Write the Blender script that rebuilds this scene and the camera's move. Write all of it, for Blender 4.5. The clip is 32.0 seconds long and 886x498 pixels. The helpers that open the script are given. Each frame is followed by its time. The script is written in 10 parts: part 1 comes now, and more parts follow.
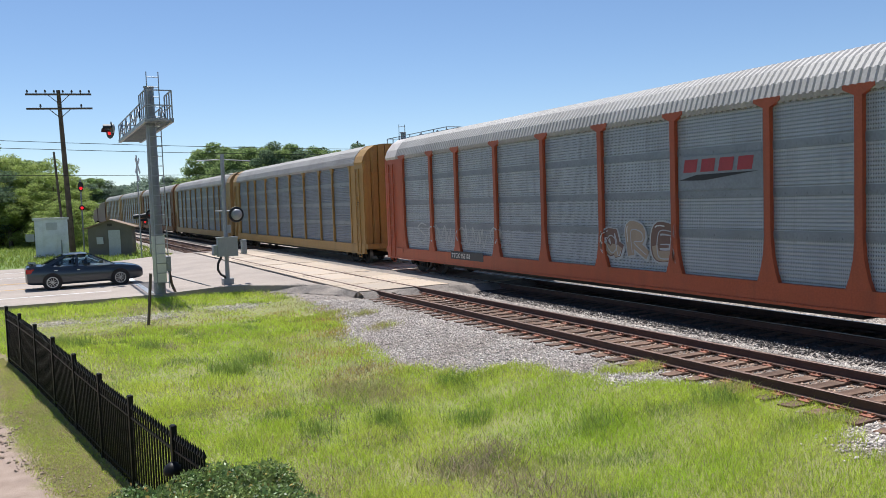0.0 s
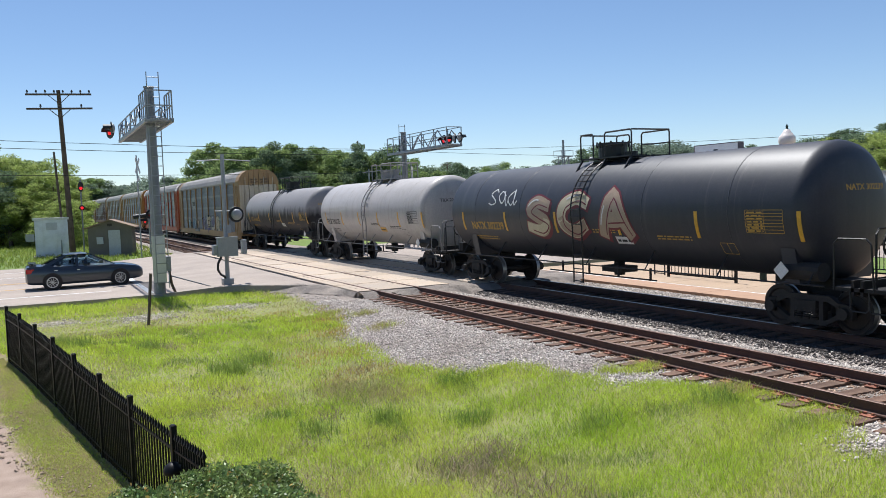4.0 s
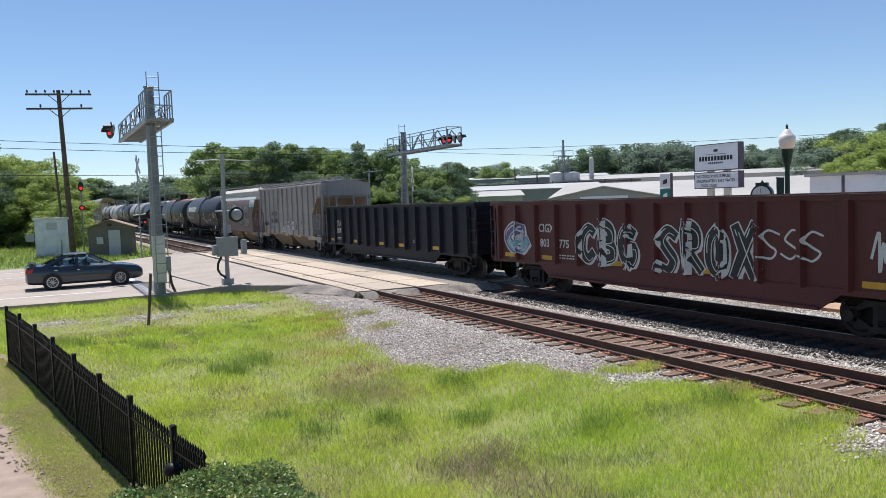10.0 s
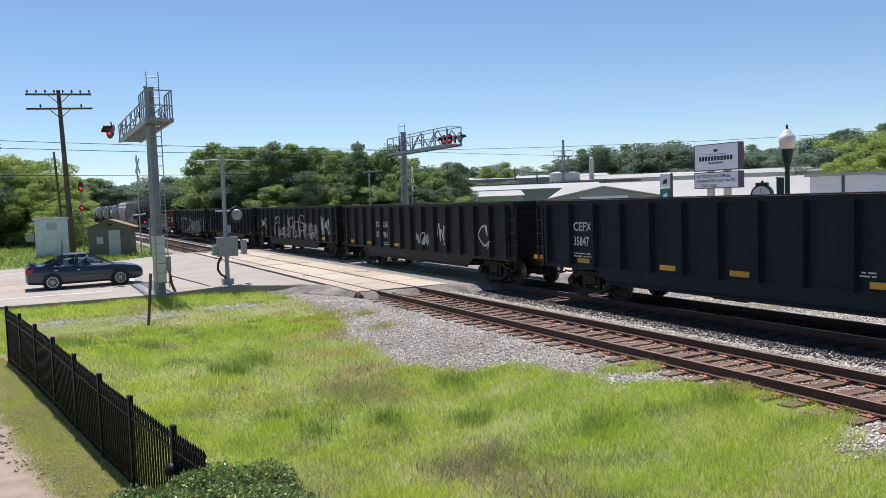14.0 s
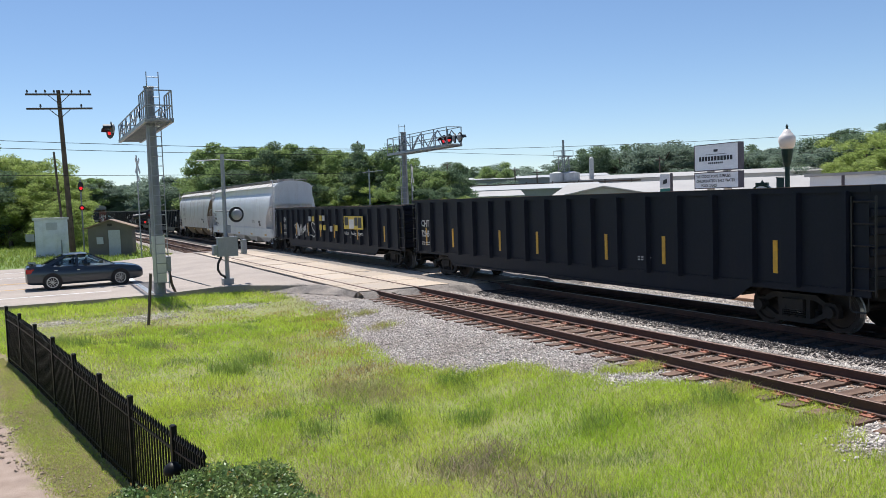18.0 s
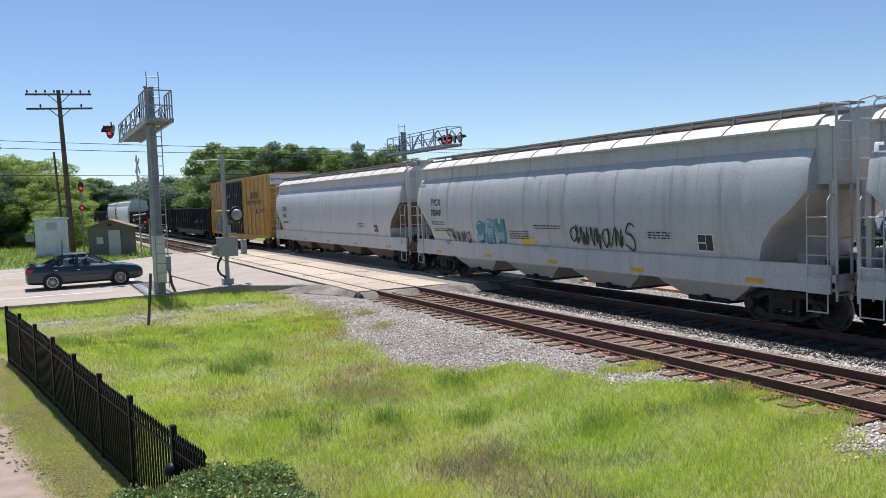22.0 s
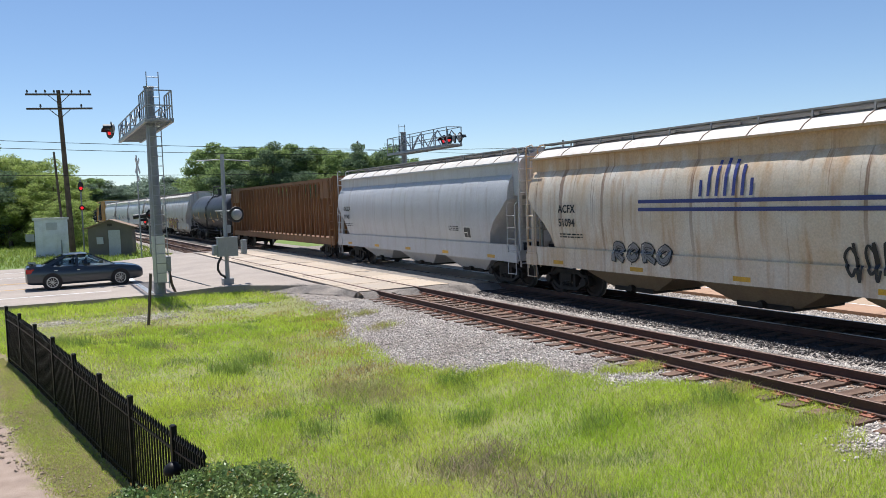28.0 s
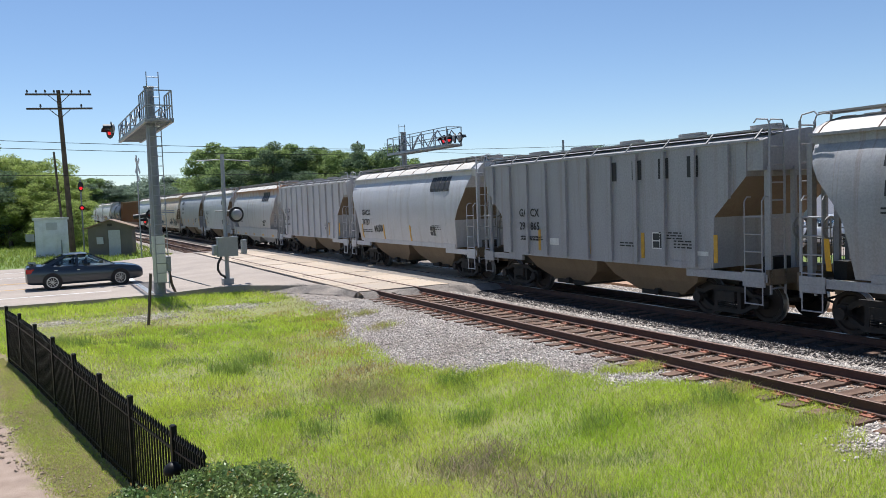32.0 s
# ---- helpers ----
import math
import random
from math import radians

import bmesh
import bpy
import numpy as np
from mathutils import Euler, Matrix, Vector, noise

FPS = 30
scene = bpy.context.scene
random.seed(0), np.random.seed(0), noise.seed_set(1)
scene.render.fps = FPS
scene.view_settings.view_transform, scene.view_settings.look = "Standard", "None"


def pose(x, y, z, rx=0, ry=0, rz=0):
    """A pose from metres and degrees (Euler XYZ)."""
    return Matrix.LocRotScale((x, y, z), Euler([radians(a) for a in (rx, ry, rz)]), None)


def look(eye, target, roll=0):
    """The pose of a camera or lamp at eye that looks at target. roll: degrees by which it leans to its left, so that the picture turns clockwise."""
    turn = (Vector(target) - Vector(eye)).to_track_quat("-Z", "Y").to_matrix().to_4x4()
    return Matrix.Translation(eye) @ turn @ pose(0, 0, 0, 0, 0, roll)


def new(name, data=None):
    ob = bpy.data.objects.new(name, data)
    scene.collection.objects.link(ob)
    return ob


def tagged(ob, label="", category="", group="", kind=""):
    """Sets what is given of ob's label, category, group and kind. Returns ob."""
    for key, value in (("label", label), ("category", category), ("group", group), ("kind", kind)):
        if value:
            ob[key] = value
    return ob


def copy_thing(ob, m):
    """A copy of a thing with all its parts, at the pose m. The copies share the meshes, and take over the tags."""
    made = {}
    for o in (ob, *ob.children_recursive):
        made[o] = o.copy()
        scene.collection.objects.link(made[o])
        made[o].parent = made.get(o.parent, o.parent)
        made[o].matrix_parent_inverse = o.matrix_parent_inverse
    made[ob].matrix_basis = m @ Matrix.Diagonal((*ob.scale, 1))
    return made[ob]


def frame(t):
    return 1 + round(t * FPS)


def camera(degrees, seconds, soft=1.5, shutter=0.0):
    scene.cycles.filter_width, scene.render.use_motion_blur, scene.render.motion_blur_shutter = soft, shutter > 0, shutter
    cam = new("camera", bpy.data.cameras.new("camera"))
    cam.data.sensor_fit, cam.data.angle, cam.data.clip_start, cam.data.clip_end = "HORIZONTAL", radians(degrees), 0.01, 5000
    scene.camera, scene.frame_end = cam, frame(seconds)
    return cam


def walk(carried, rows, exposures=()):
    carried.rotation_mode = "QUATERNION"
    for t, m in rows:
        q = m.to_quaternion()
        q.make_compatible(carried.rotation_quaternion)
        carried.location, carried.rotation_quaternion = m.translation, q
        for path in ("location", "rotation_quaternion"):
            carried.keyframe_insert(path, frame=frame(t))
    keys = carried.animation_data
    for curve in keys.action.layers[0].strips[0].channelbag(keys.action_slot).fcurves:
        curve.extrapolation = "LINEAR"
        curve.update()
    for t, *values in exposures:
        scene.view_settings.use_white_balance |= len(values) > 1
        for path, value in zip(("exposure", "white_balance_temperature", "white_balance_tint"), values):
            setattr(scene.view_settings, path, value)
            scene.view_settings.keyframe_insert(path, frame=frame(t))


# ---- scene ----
# ---------------------------------------------------------------- camera
EYE = (0.0, 0.0, 3.04)
SECONDS = 32.0
cam = camera(57.5, SECONDS, soft=0.4)
view = pose(*EYE, 86.458, 2.001, -26.959)
walk(cam, [(0.0, view), (SECONDS, view)], exposures=[(0.0, 0.38, 6050.0, 11.0), (SECONDS, 0.38, 6050.0, 11.0)])

# ---------------------------------------------------------------- world and sun
SUN_WAY = Vector((0.03, 0.42, 0.91)).normalized()
world = bpy.data.worlds.new("sky")
scene.world = world
world.use_nodes = True
wn = world.node_tree.nodes
sky = wn.new("ShaderNodeTexSky")
sky.sky_type, sky.sun_disc = "NISHITA", False
sky.sun_elevation = math.asin(SUN_WAY.z)
sky.sun_rotation = math.atan2(SUN_WAY.x, SUN_WAY.y)
sky.altitude, sky.air_density, sky.dust_density, sky.ozone_density = 0, 0.85, 0.0, 2.5
wn["Background"].inputs["Strength"].default_value = 0.086
world.node_tree.links.new(sky.outputs["Color"], wn["Background"].inputs["Color"])
sun = new("sun", bpy.data.lights.new("sun", "SUN"))
sun.data.energy, sun.data.angle, sun.data.color = 5.0, radians(0.53), (1.0, 0.95, 0.87)
sun.matrix_world = look(tuple(SUN_WAY * 200), (0, 0, 0))


# ---------------------------------------------------------------- materials
def mat(name, col, rough=0.6, metal=0.0, col2=None, amt=0.6, scale=1.5, fine=30.0, bump=0.12,
        streak=0.0, streak_col=(0.12, 0.08, 0.05), vary=0.0, per_piece=0.0, glow=0.0, trans=0.0, spec=0.5, band=None, runs=None):
    """A painted, worn surface: broad patches, fine grain with relief, and optional vertical streaks of dirt."""
    m = bpy.data.materials.new(name)
    m.use_nodes = True
    nt = m.node_tree
    n, link = nt.nodes, nt.links.new
    b = n["Principled BSDF"]
    b.inputs["Roughness"].default_value, b.inputs["Metallic"].default_value = rough, metal
    b.inputs["Specular IOR Level"].default_value = spec
    tc = n.new("ShaderNodeTexCoord")
    broad, grain = n.new("ShaderNodeTexNoise"), n.new("ShaderNodeTexNoise")
    for t, s, d in ((broad, scale, 5), (grain, fine, 4)):
        t.inputs["Scale"].default_value, t.inputs["Detail"].default_value, t.inputs["Roughness"].default_value = s, d, 0.62
        link(tc.outputs["Object"], t.inputs["Vector"])
    ramp = n.new("ShaderNodeMapRange")
    ramp.inputs["From Min"].default_value, ramp.inputs["From Max"].default_value = 0.36, 0.66
    ramp.inputs["To Max"].default_value = amt
    link(broad.outputs["Fac"], ramp.inputs["Value"])
    mix = n.new("ShaderNodeMix")
    mix.data_type = "RGBA"
    c2 = col2 or tuple(c * 0.72 for c in col)
    mix.inputs["A"].default_value, mix.inputs["B"].default_value = (*col, 1), (*c2, 1)
    link(ramp.outputs["Result"], mix.inputs["Factor"])
    out = mix.outputs["Result"]
    if streak:
        mp = n.new("ShaderNodeMapping")
        mp.inputs["Scale"].default_value = (3.0, 3.0, 0.25)
        link(tc.outputs["Object"], mp.inputs["Vector"])
        st = n.new("ShaderNodeTexNoise")
        st.inputs["Scale"].default_value, st.inputs["Detail"].default_value = 1.6, 6
        link(mp.outputs["Vector"], st.inputs["Vector"])
        sr = n.new("ShaderNodeMapRange")
        sr.inputs["From Min"].default_value, sr.inputs["From Max"].default_value = 0.5, 0.78
        sr.inputs["To Max"].default_value = streak
        link(st.outputs["Fac"], sr.inputs["Value"])
        sm = n.new("ShaderNodeMix")
        sm.data_type = "RGBA"
        sm.inputs["B"].default_value = (*streak_col, 1)
        link(out, sm.inputs["A"])
        link(sr.outputs["Result"], sm.inputs["Factor"])
        out = sm.outputs["Result"]
    if runs:
        # narrow runs of rust that start under the roof and thin out downwards
        amount, rcol = runs
        rm_ = n.new("ShaderNodeMapping")
        rm_.inputs["Scale"].default_value = (0.4, 3.6, 0.05)
        link(tc.outputs["Object"], rm_.inputs["Vector"])
        rn = n.new("ShaderNodeTexNoise")
        rn.inputs["Scale"].default_value, rn.inputs["Detail"].default_value, rn.inputs["Roughness"].default_value = 1.3, 3, 0.7
        link(rm_.outputs["Vector"], rn.inputs["Vector"])
        rr = n.new("ShaderNodeMapRange")
        rr.inputs["From Min"].default_value, rr.inputs["From Max"].default_value, rr.inputs["To Max"].default_value = 0.59, 0.66, amount
        link(rn.outputs["Fac"], rr.inputs["Value"])
        rs = n.new("ShaderNodeSeparateXYZ")
        link(tc.outputs["Object"], rs.inputs["Vector"])
        rz = n.new("ShaderNodeMapRange")
        rz.inputs["From Min"].default_value, rz.inputs["From Max"].default_value, rz.inputs["To Min"].default_value = 1.3, 3.4, 0.25
        link(rs.outputs["Z"], rz.inputs["Value"])
        rf = n.new("ShaderNodeMath")
        rf.operation = "MULTIPLY"
        link(rr.outputs["Result"], rf.inputs[0])
        link(rz.outputs["Result"], rf.inputs[1])
        rx_ = n.new("ShaderNodeMix")
        rx_.data_type = "RGBA"
        rx_.inputs["B"].default_value = (*rcol, 1)
        link(out, rx_.inputs["A"])
        link(rf.outputs["Value"], rx_.inputs["Factor"])
        out = rx_.outputs["Result"]
    if band:
        # a stain that gathers between two heights (tank_grey: painted sun), broken up by noise
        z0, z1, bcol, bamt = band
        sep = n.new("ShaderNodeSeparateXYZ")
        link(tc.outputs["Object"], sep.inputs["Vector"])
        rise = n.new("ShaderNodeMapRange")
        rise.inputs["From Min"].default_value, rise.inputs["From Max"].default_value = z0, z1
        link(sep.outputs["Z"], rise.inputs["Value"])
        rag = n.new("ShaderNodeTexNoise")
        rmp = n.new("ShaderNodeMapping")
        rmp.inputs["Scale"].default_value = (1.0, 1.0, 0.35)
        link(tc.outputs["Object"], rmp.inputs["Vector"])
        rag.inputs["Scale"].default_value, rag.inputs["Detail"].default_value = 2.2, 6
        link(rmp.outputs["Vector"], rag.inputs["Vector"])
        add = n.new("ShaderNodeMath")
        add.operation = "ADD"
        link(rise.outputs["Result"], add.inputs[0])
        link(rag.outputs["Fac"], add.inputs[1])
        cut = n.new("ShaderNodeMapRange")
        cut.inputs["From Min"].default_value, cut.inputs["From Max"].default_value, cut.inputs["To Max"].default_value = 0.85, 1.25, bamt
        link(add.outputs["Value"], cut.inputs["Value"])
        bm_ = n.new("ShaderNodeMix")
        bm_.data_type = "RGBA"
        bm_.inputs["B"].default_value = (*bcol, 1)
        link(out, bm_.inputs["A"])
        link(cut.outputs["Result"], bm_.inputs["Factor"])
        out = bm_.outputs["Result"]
    hsv = n.new("ShaderNodeHueSaturation")
    gr = n.new("ShaderNodeMapRange")
    gr.inputs["From Min"].default_value, gr.inputs["From Max"].default_value = 0.3, 0.7
    gr.inputs["To Min"].default_value, gr.inputs["To Max"].default_value = 0.86, 1.12
    link(grain.outputs["Fac"], gr.inputs["Value"])
    val = gr.outputs["Result"]
    for amount, kind in ((vary, "object"), (per_piece, "island")):
        if amount:
            src = n.new("ShaderNodeObjectInfo" if kind == "object" else "ShaderNodeNewGeometry")
            vr = n.new("ShaderNodeMapRange")
            vr.inputs["To Min"].default_value, vr.inputs["To Max"].default_value = 1 - amount, 1 + amount
            link(src.outputs["Random" if kind == "object" else "Random Per Island"], vr.inputs["Value"])
            mul = n.new("ShaderNodeMath")
            mul.operation = "MULTIPLY"
            link(val, mul.inputs[0])
            link(vr.outputs["Result"], mul.inputs[1])
            val = mul.outputs["Value"]
    link(val, hsv.inputs["Value"])
    link(out, hsv.inputs["Color"])
    link(hsv.outputs["Color"], b.inputs["Base Color"])
    if bump:
        bp = n.new("ShaderNodeBump")
        bp.inputs["Strength"].default_value, bp.inputs["Distance"].default_value = bump, 0.02
        link(grain.outputs["Fac"], bp.inputs["Height"])
        link(bp.outputs["Normal"], b.inputs["Normal"])
    if glow:
        b.inputs["Emission Color"].default_value, b.inputs["Emission Strength"].default_value = (*col, 1), glow
    if trans:
        b.inputs["Transmission Weight"].default_value = trans
    return m


def leafy(name, col, col2, through_light=0.35, per_piece=0.45, scale=0.5):
    """Thin leaves and blades: matt, with some of the light passing through them."""
    m = mat(name, col, 0.6, 0, col2, 0.9, scale, 8.0, 0.0, per_piece=per_piece, spec=0.12)
    n, link = m.node_tree.nodes, m.node_tree.links.new
    b, o = n["Principled BSDF"], n["Material Output"]
    tr, mx = n.new("ShaderNodeBsdfTranslucent"), n.new("ShaderNodeMixShader")
    mx.inputs["Fac"].default_value = through_light
    link(b.inputs["Base Color"].links[0].from_socket, tr.inputs["Color"])
    link(b.outputs["BSDF"], mx.inputs[1])
    link(tr.outputs["BSDF"], mx.inputs[2])
    link(mx.outputs["Shader"], o.inputs["Surface"])
    return m


M = {}
M["steel_rail"] = mat("rail_steel", (0.07, 0.035, 0.026), 0.65, 0.2, (0.12, 0.055, 0.035), 0.8, 3, 60, 0.2)
M["rail_top"] = mat("rail_head", (0.35, 0.33, 0.32), 0.3, 0.9, (0.25, 0.2, 0.18), 0.6, 2, 40, 0.05)
M["rail_rust"] = mat("rusty_rail_head", (0.2, 0.13, 0.1), 0.55, 0.4, (0.13, 0.08, 0.06), 0.8, 3, 40, 0.1)
M["tie"] = mat("weathered_tie", (0.085, 0.046, 0.030), 0.9, 0, (0.20, 0.125, 0.085), 0.9, 3, 45, 0.5, vary=0.35)
M["tie_plate"] = mat("rusty_plate", (0.30, 0.115, 0.065), 0.85, 0.1, (0.17, 0.07, 0.045), 0.8, 9, 70, 0.3, vary=0.25)
M["stone"] = mat("ballast_stone", (0.52, 0.47, 0.42), 0.9, 0, (0.37, 0.315, 0.27), 0.9, 0.8, 30, 0.3, per_piece=0.5)
M["stone_brown"] = mat("rust_stained_stone", (0.42, 0.30, 0.215), 0.9, 0, (0.29, 0.185, 0.125), 0.9, 0.8, 30, 0.3, per_piece=0.5)
# dark from oil, and from the train's shade put into the colour
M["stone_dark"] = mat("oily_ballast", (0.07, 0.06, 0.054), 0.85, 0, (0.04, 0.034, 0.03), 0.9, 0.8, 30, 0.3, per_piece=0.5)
M["asphalt"] = mat("asphalt", (0.15, 0.13, 0.115), 0.95, 0, (0.31, 0.265, 0.225), 0.95, 1.1, 45, 1.0)
M["concrete_road"] = mat("worn_concrete_road", (0.375, 0.315, 0.265), 0.9, 0, (0.285, 0.24, 0.205), 0.9, 0.5, 55, 0.35)
M["panel_concrete"] = mat("crossing_panel_concrete", (0.47, 0.365, 0.26), 0.9, 0, (0.42, 0.36, 0.30), 0.9, 0.5, 50, 0.5, vary=0.12)
M["flange_gap"] = mat("flangeway_rubber", (0.025, 0.024, 0.024), 0.9)
M["paint_white"] = mat("road_paint_white", (0.72, 0.71, 0.68), 0.8, 0, (0.5, 0.48, 0.45), 0.7, 2, 40, 0.1)
M["paint_orange"] = mat("road_paint_orange", (0.62, 0.36, 0.12), 0.8, 0, (0.5, 0.38, 0.25), 0.7, 2, 40, 0.1)
M["brick_paver"] = mat("brick_paver_strip", (0.42, 0.26, 0.165), 0.85, 0, (0.35, 0.22, 0.14), 0.8, 1.5, 40, 0.2)
M["platform"] = mat("platform_concrete", (0.44, 0.32, 0.215), 0.9, 0, (0.36, 0.265, 0.18), 0.8, 0.5, 40, 0.2)
M["galv"] = mat("galvanised_steel", (0.33, 0.34, 0.36), 0.5, 0.45, (0.25, 0.26, 0.275), 0.7, 3, 25, 0.08)
M["galv_mast"] = mat("weathered_mast_steel", (0.25, 0.26, 0.27), 0.5, 0.45, (0.18, 0.19, 0.2), 0.7, 2, 25, 0.1)
M["aluminium"] = mat("brushed_aluminium", (0.55, 0.56, 0.57), 0.35, 0.7, (0.45, 0.46, 0.47), 0.6, 2, 40, 0.05)
M["grey_box"] = mat("grey_painted_box", (0.30, 0.31, 0.32), 0.5, 0.1, (0.24, 0.25, 0.26), 0.6, 3, 30, 0.08)
M["black_iron"] = mat("black_painted_iron", (0.006, 0.006, 0.007), 0.5, 0.0, (0.010, 0.010, 0.010), 0.6, 4, 50, 0.08, spec=0.2)
M["black_plastic"] = mat("matt_black_housing", (0.015, 0.015, 0.016), 0.5, 0)
M["red_lamp"] = mat("lit_red_lens", (0.9, 0.012, 0.02), 0.3, glow=0.75, bump=0)
M["red_unlit"] = mat("dark_red_lens", (0.18, 0.02, 0.02), 0.2, bump=0)
M["pole_wood"] = mat("creosoted_pole", (0.085, 0.06, 0.045), 0.9, 0, (0.15, 0.11, 0.085), 0.8, 2, 50, 0.4, streak=0.5, streak_col=(0.05, 0.035, 0.03))
M["cable"] = mat("cable", (0.02, 0.02, 0.022), 0.6)
M["truck"] = mat("grimy_truck_steel", (0.013, 0.012, 0.011), 0.8, 0.0, (0.028, 0.022, 0.018), 0.8, 4, 30, 0.3, vary=0.2)
M["wheel"] = mat("rusty_wheel_steel", (0.022, 0.018, 0.016), 0.65, 0.3, (0.045, 0.032, 0.026), 0.8, 3, 30, 0.15)
M["wheel_rim"] = mat("worn_wheel_rim", (0.35, 0.34, 0.33), 0.35, 0.8)


# ---------------------------------------------------------------- mesh helpers
def quad(bm, pts):
    return bm.faces.new([bm.verts.new(p) for p in pts])


def box(bm, x0, x1, y0, y1, z0, z1, m=None):
    p = [Vector((x, y, z)) for z in (z0, z1) for y in (y0, y1) for x in (x0, x1)]
    v = [bm.verts.new(m @ q if m else q) for q in p]
    for f in ((0, 2, 3, 1), (4, 5, 7, 6), (0, 1, 5, 4), (2, 6, 7, 3), (0, 4, 6, 2), (1, 3, 7, 5)):
        bm.faces.new([v[i] for i in f])
    return v


def loft(bm, rings, cap=True, close=True):
    """Skin between rings of equally many points."""
    vs = [[bm.verts.new(p) for p in r] for r in rings]
    k = len(vs[0])
    for a, b in zip(vs, vs[1:]):
        for i in range(k if close else k - 1):
            j = (i + 1) % k
            bm.faces.new((a[i], a[j], b[j], b[i]))
    if cap and close:
        bm.faces.new(vs[0][::-1])
        bm.faces.new(vs[-1])
    return vs


def circle(c, u, v, r, seg, r2=None):
    c, u, v = Vector(c), Vector(u), Vector(v)
    return [c + u * (r * math.cos(2 * math.pi * i / seg)) + v * ((r2 or r) * math.sin(2 * math.pi * i / seg)) for i in range(seg)]


def rod(bm, a, b, r, seg=6, r2=None):
    """A straight round bar, tapered if r2 is given."""
    a, b = Vector(a), Vector(b)
    w = (b - a).normalized()
    u = w.orthogonal().normalized()
    v = w.cross(u)
    loft(bm, [circle(a, u, v, r, seg), circle(b, u, v, r2 if r2 is not None else r, seg)])


def bar(bm, a, b, wide, deep=None):
    """A straight square bar."""
    a, b = Vector(a), Vector(b)
    deep = deep or wide
    w = (b - a).normalized()
    u = w.cross(Vector((0, 0, 1)))
    u = u.normalized() if u.length > 1e-4 else Vector((1, 0, 0))
    v = w.cross(u)
    loft(bm, [[p + u * sx * wide / 2 + v * sy * deep / 2 for sx, sy in ((-1, -1), (1, -1), (1, 1), (-1, 1))] for p in (a, b)])


def tube(bm, pts, r, seg=6):
    """A bent round bar."""
    pts = [Vector(p) for p in pts]
    rings = []
    u = None
    for i, p in enumerate(pts):
        w = (pts[min(i + 1, len(pts) - 1)] - pts[max(i - 1, 0)]).normalized()
        u = w.orthogonal().normalized() if u is None else (u - w * u.dot(w)).normalized()
        rings.append(circle(p, u, w.cross(u), r, seg))
    loft(bm, rings)


def prism(bm, outline, a0, a1, axis="y"):
    """An outline drawn in the two other axes, drawn out along axis."""
    put = {"y": lambda p, a: (p[0], a, p[1]), "x": lambda p, a: (a, p[0], p[1]), "z": lambda p, a: (p[0], p[1], a)}[axis]
    loft(bm, [[put(p, a) for p in outline] for a in (a0, a1)])


def finish(bm, name, smooth=False):
    bmesh.ops.recalc_face_normals(bm, faces=bm.faces)
    me = bpy.data.meshes.new(name)
    bm.to_mesh(me)
    bm.free()
    if smooth:
        for p in me.polygons:
            p.use_smooth = True
    return me


def part(name, bm, material, parent=None, label="", smooth=False):
    """One mesh object, linked under a thing or a part."""
    me = bm if isinstance(bm, bpy.types.Mesh) else finish(bm, name, smooth)
    if not me.materials:
        me.materials.append(material)
    ob = new(name, me)
    ob.parent = parent
    if label:
        ob["label"] = label
    return ob


def piece(name, me, parent, m):
    """One more object on a mesh that is already made."""
    ob = new(name, me)
    ob.parent = parent
    ob.matrix_basis = m
    return ob


def thing(name, m, label, category, group="", kind=""):
    ob = new(name)
    ob.matrix_basis = m
    return tagged(ob, label, category, group, kind)


def raw_mesh(name, verts, faces, material):
    me = bpy.data.meshes.new(name)
    me.from_pydata(verts, [], faces)
    me.materials.append(material)
    return me


def writing(name, text, size, material, place, parent, label="", wide=1.0, side=None):
    """Letters lying on a face: place maps (along, up) to a point just off the face."""
    cu = bpy.data.curves.new(name, "FONT")
    cu.body, cu.size, cu.align_x = text, size, "LEFT"
    cu.resolution_u = 2
    cu.offset = 0.022 * size
    tmp = new("text_maker", cu)
    me = bpy.data.meshes.new_from_object(tmp.evaluated_get(bpy.context.evaluated_depsgraph_get()))
    bpy.data.objects.remove(tmp)
    for v in me.vertices:
        v.co = place(v.co.x * wide, v.co.y)
    me.materials.clear()
    me.materials.append(material)
    me.name = name
    return part(name, me, material, parent, label)


# ---------------------------------------------------------------- ground, ballast, road
NEAR_X, NEAR_TOP = 10.78, 0.10      # centre and rail height of the empty track
FAR_X, FAR_TOP = 15.45, 0.0         # the track the train runs on
GRASS_Y = (2, 5.9, 6.3, 6.8, 7.1, 7.9, 9.2, 9.8, 10.2, 10.6, 11.2, 12.0, 13.0, 13.4, 14, 15, 17.8, 19, 21.6, 24.3, 27, 29.3, 32)
GRASS_X = (8.6, 8.6, 8.4, 8.9, 9.6, 9.9, 9.8, 9.4, 9.0, 8.4, 8.6, 8.3, 7.9, 7.2, 7.0, 6.7, 6.6, 6.8, 7.4, 7.8, 7.8, 7.4, 8.0)


def ease(t):
    t = min(1.0, max(0.0, t))
    return t * t * (3 - 2 * t)


def bend(y):
    """How far the tracks have swung aside at y."""
    return 3.2e-5 * max(0.0, y - 40.0) ** 2


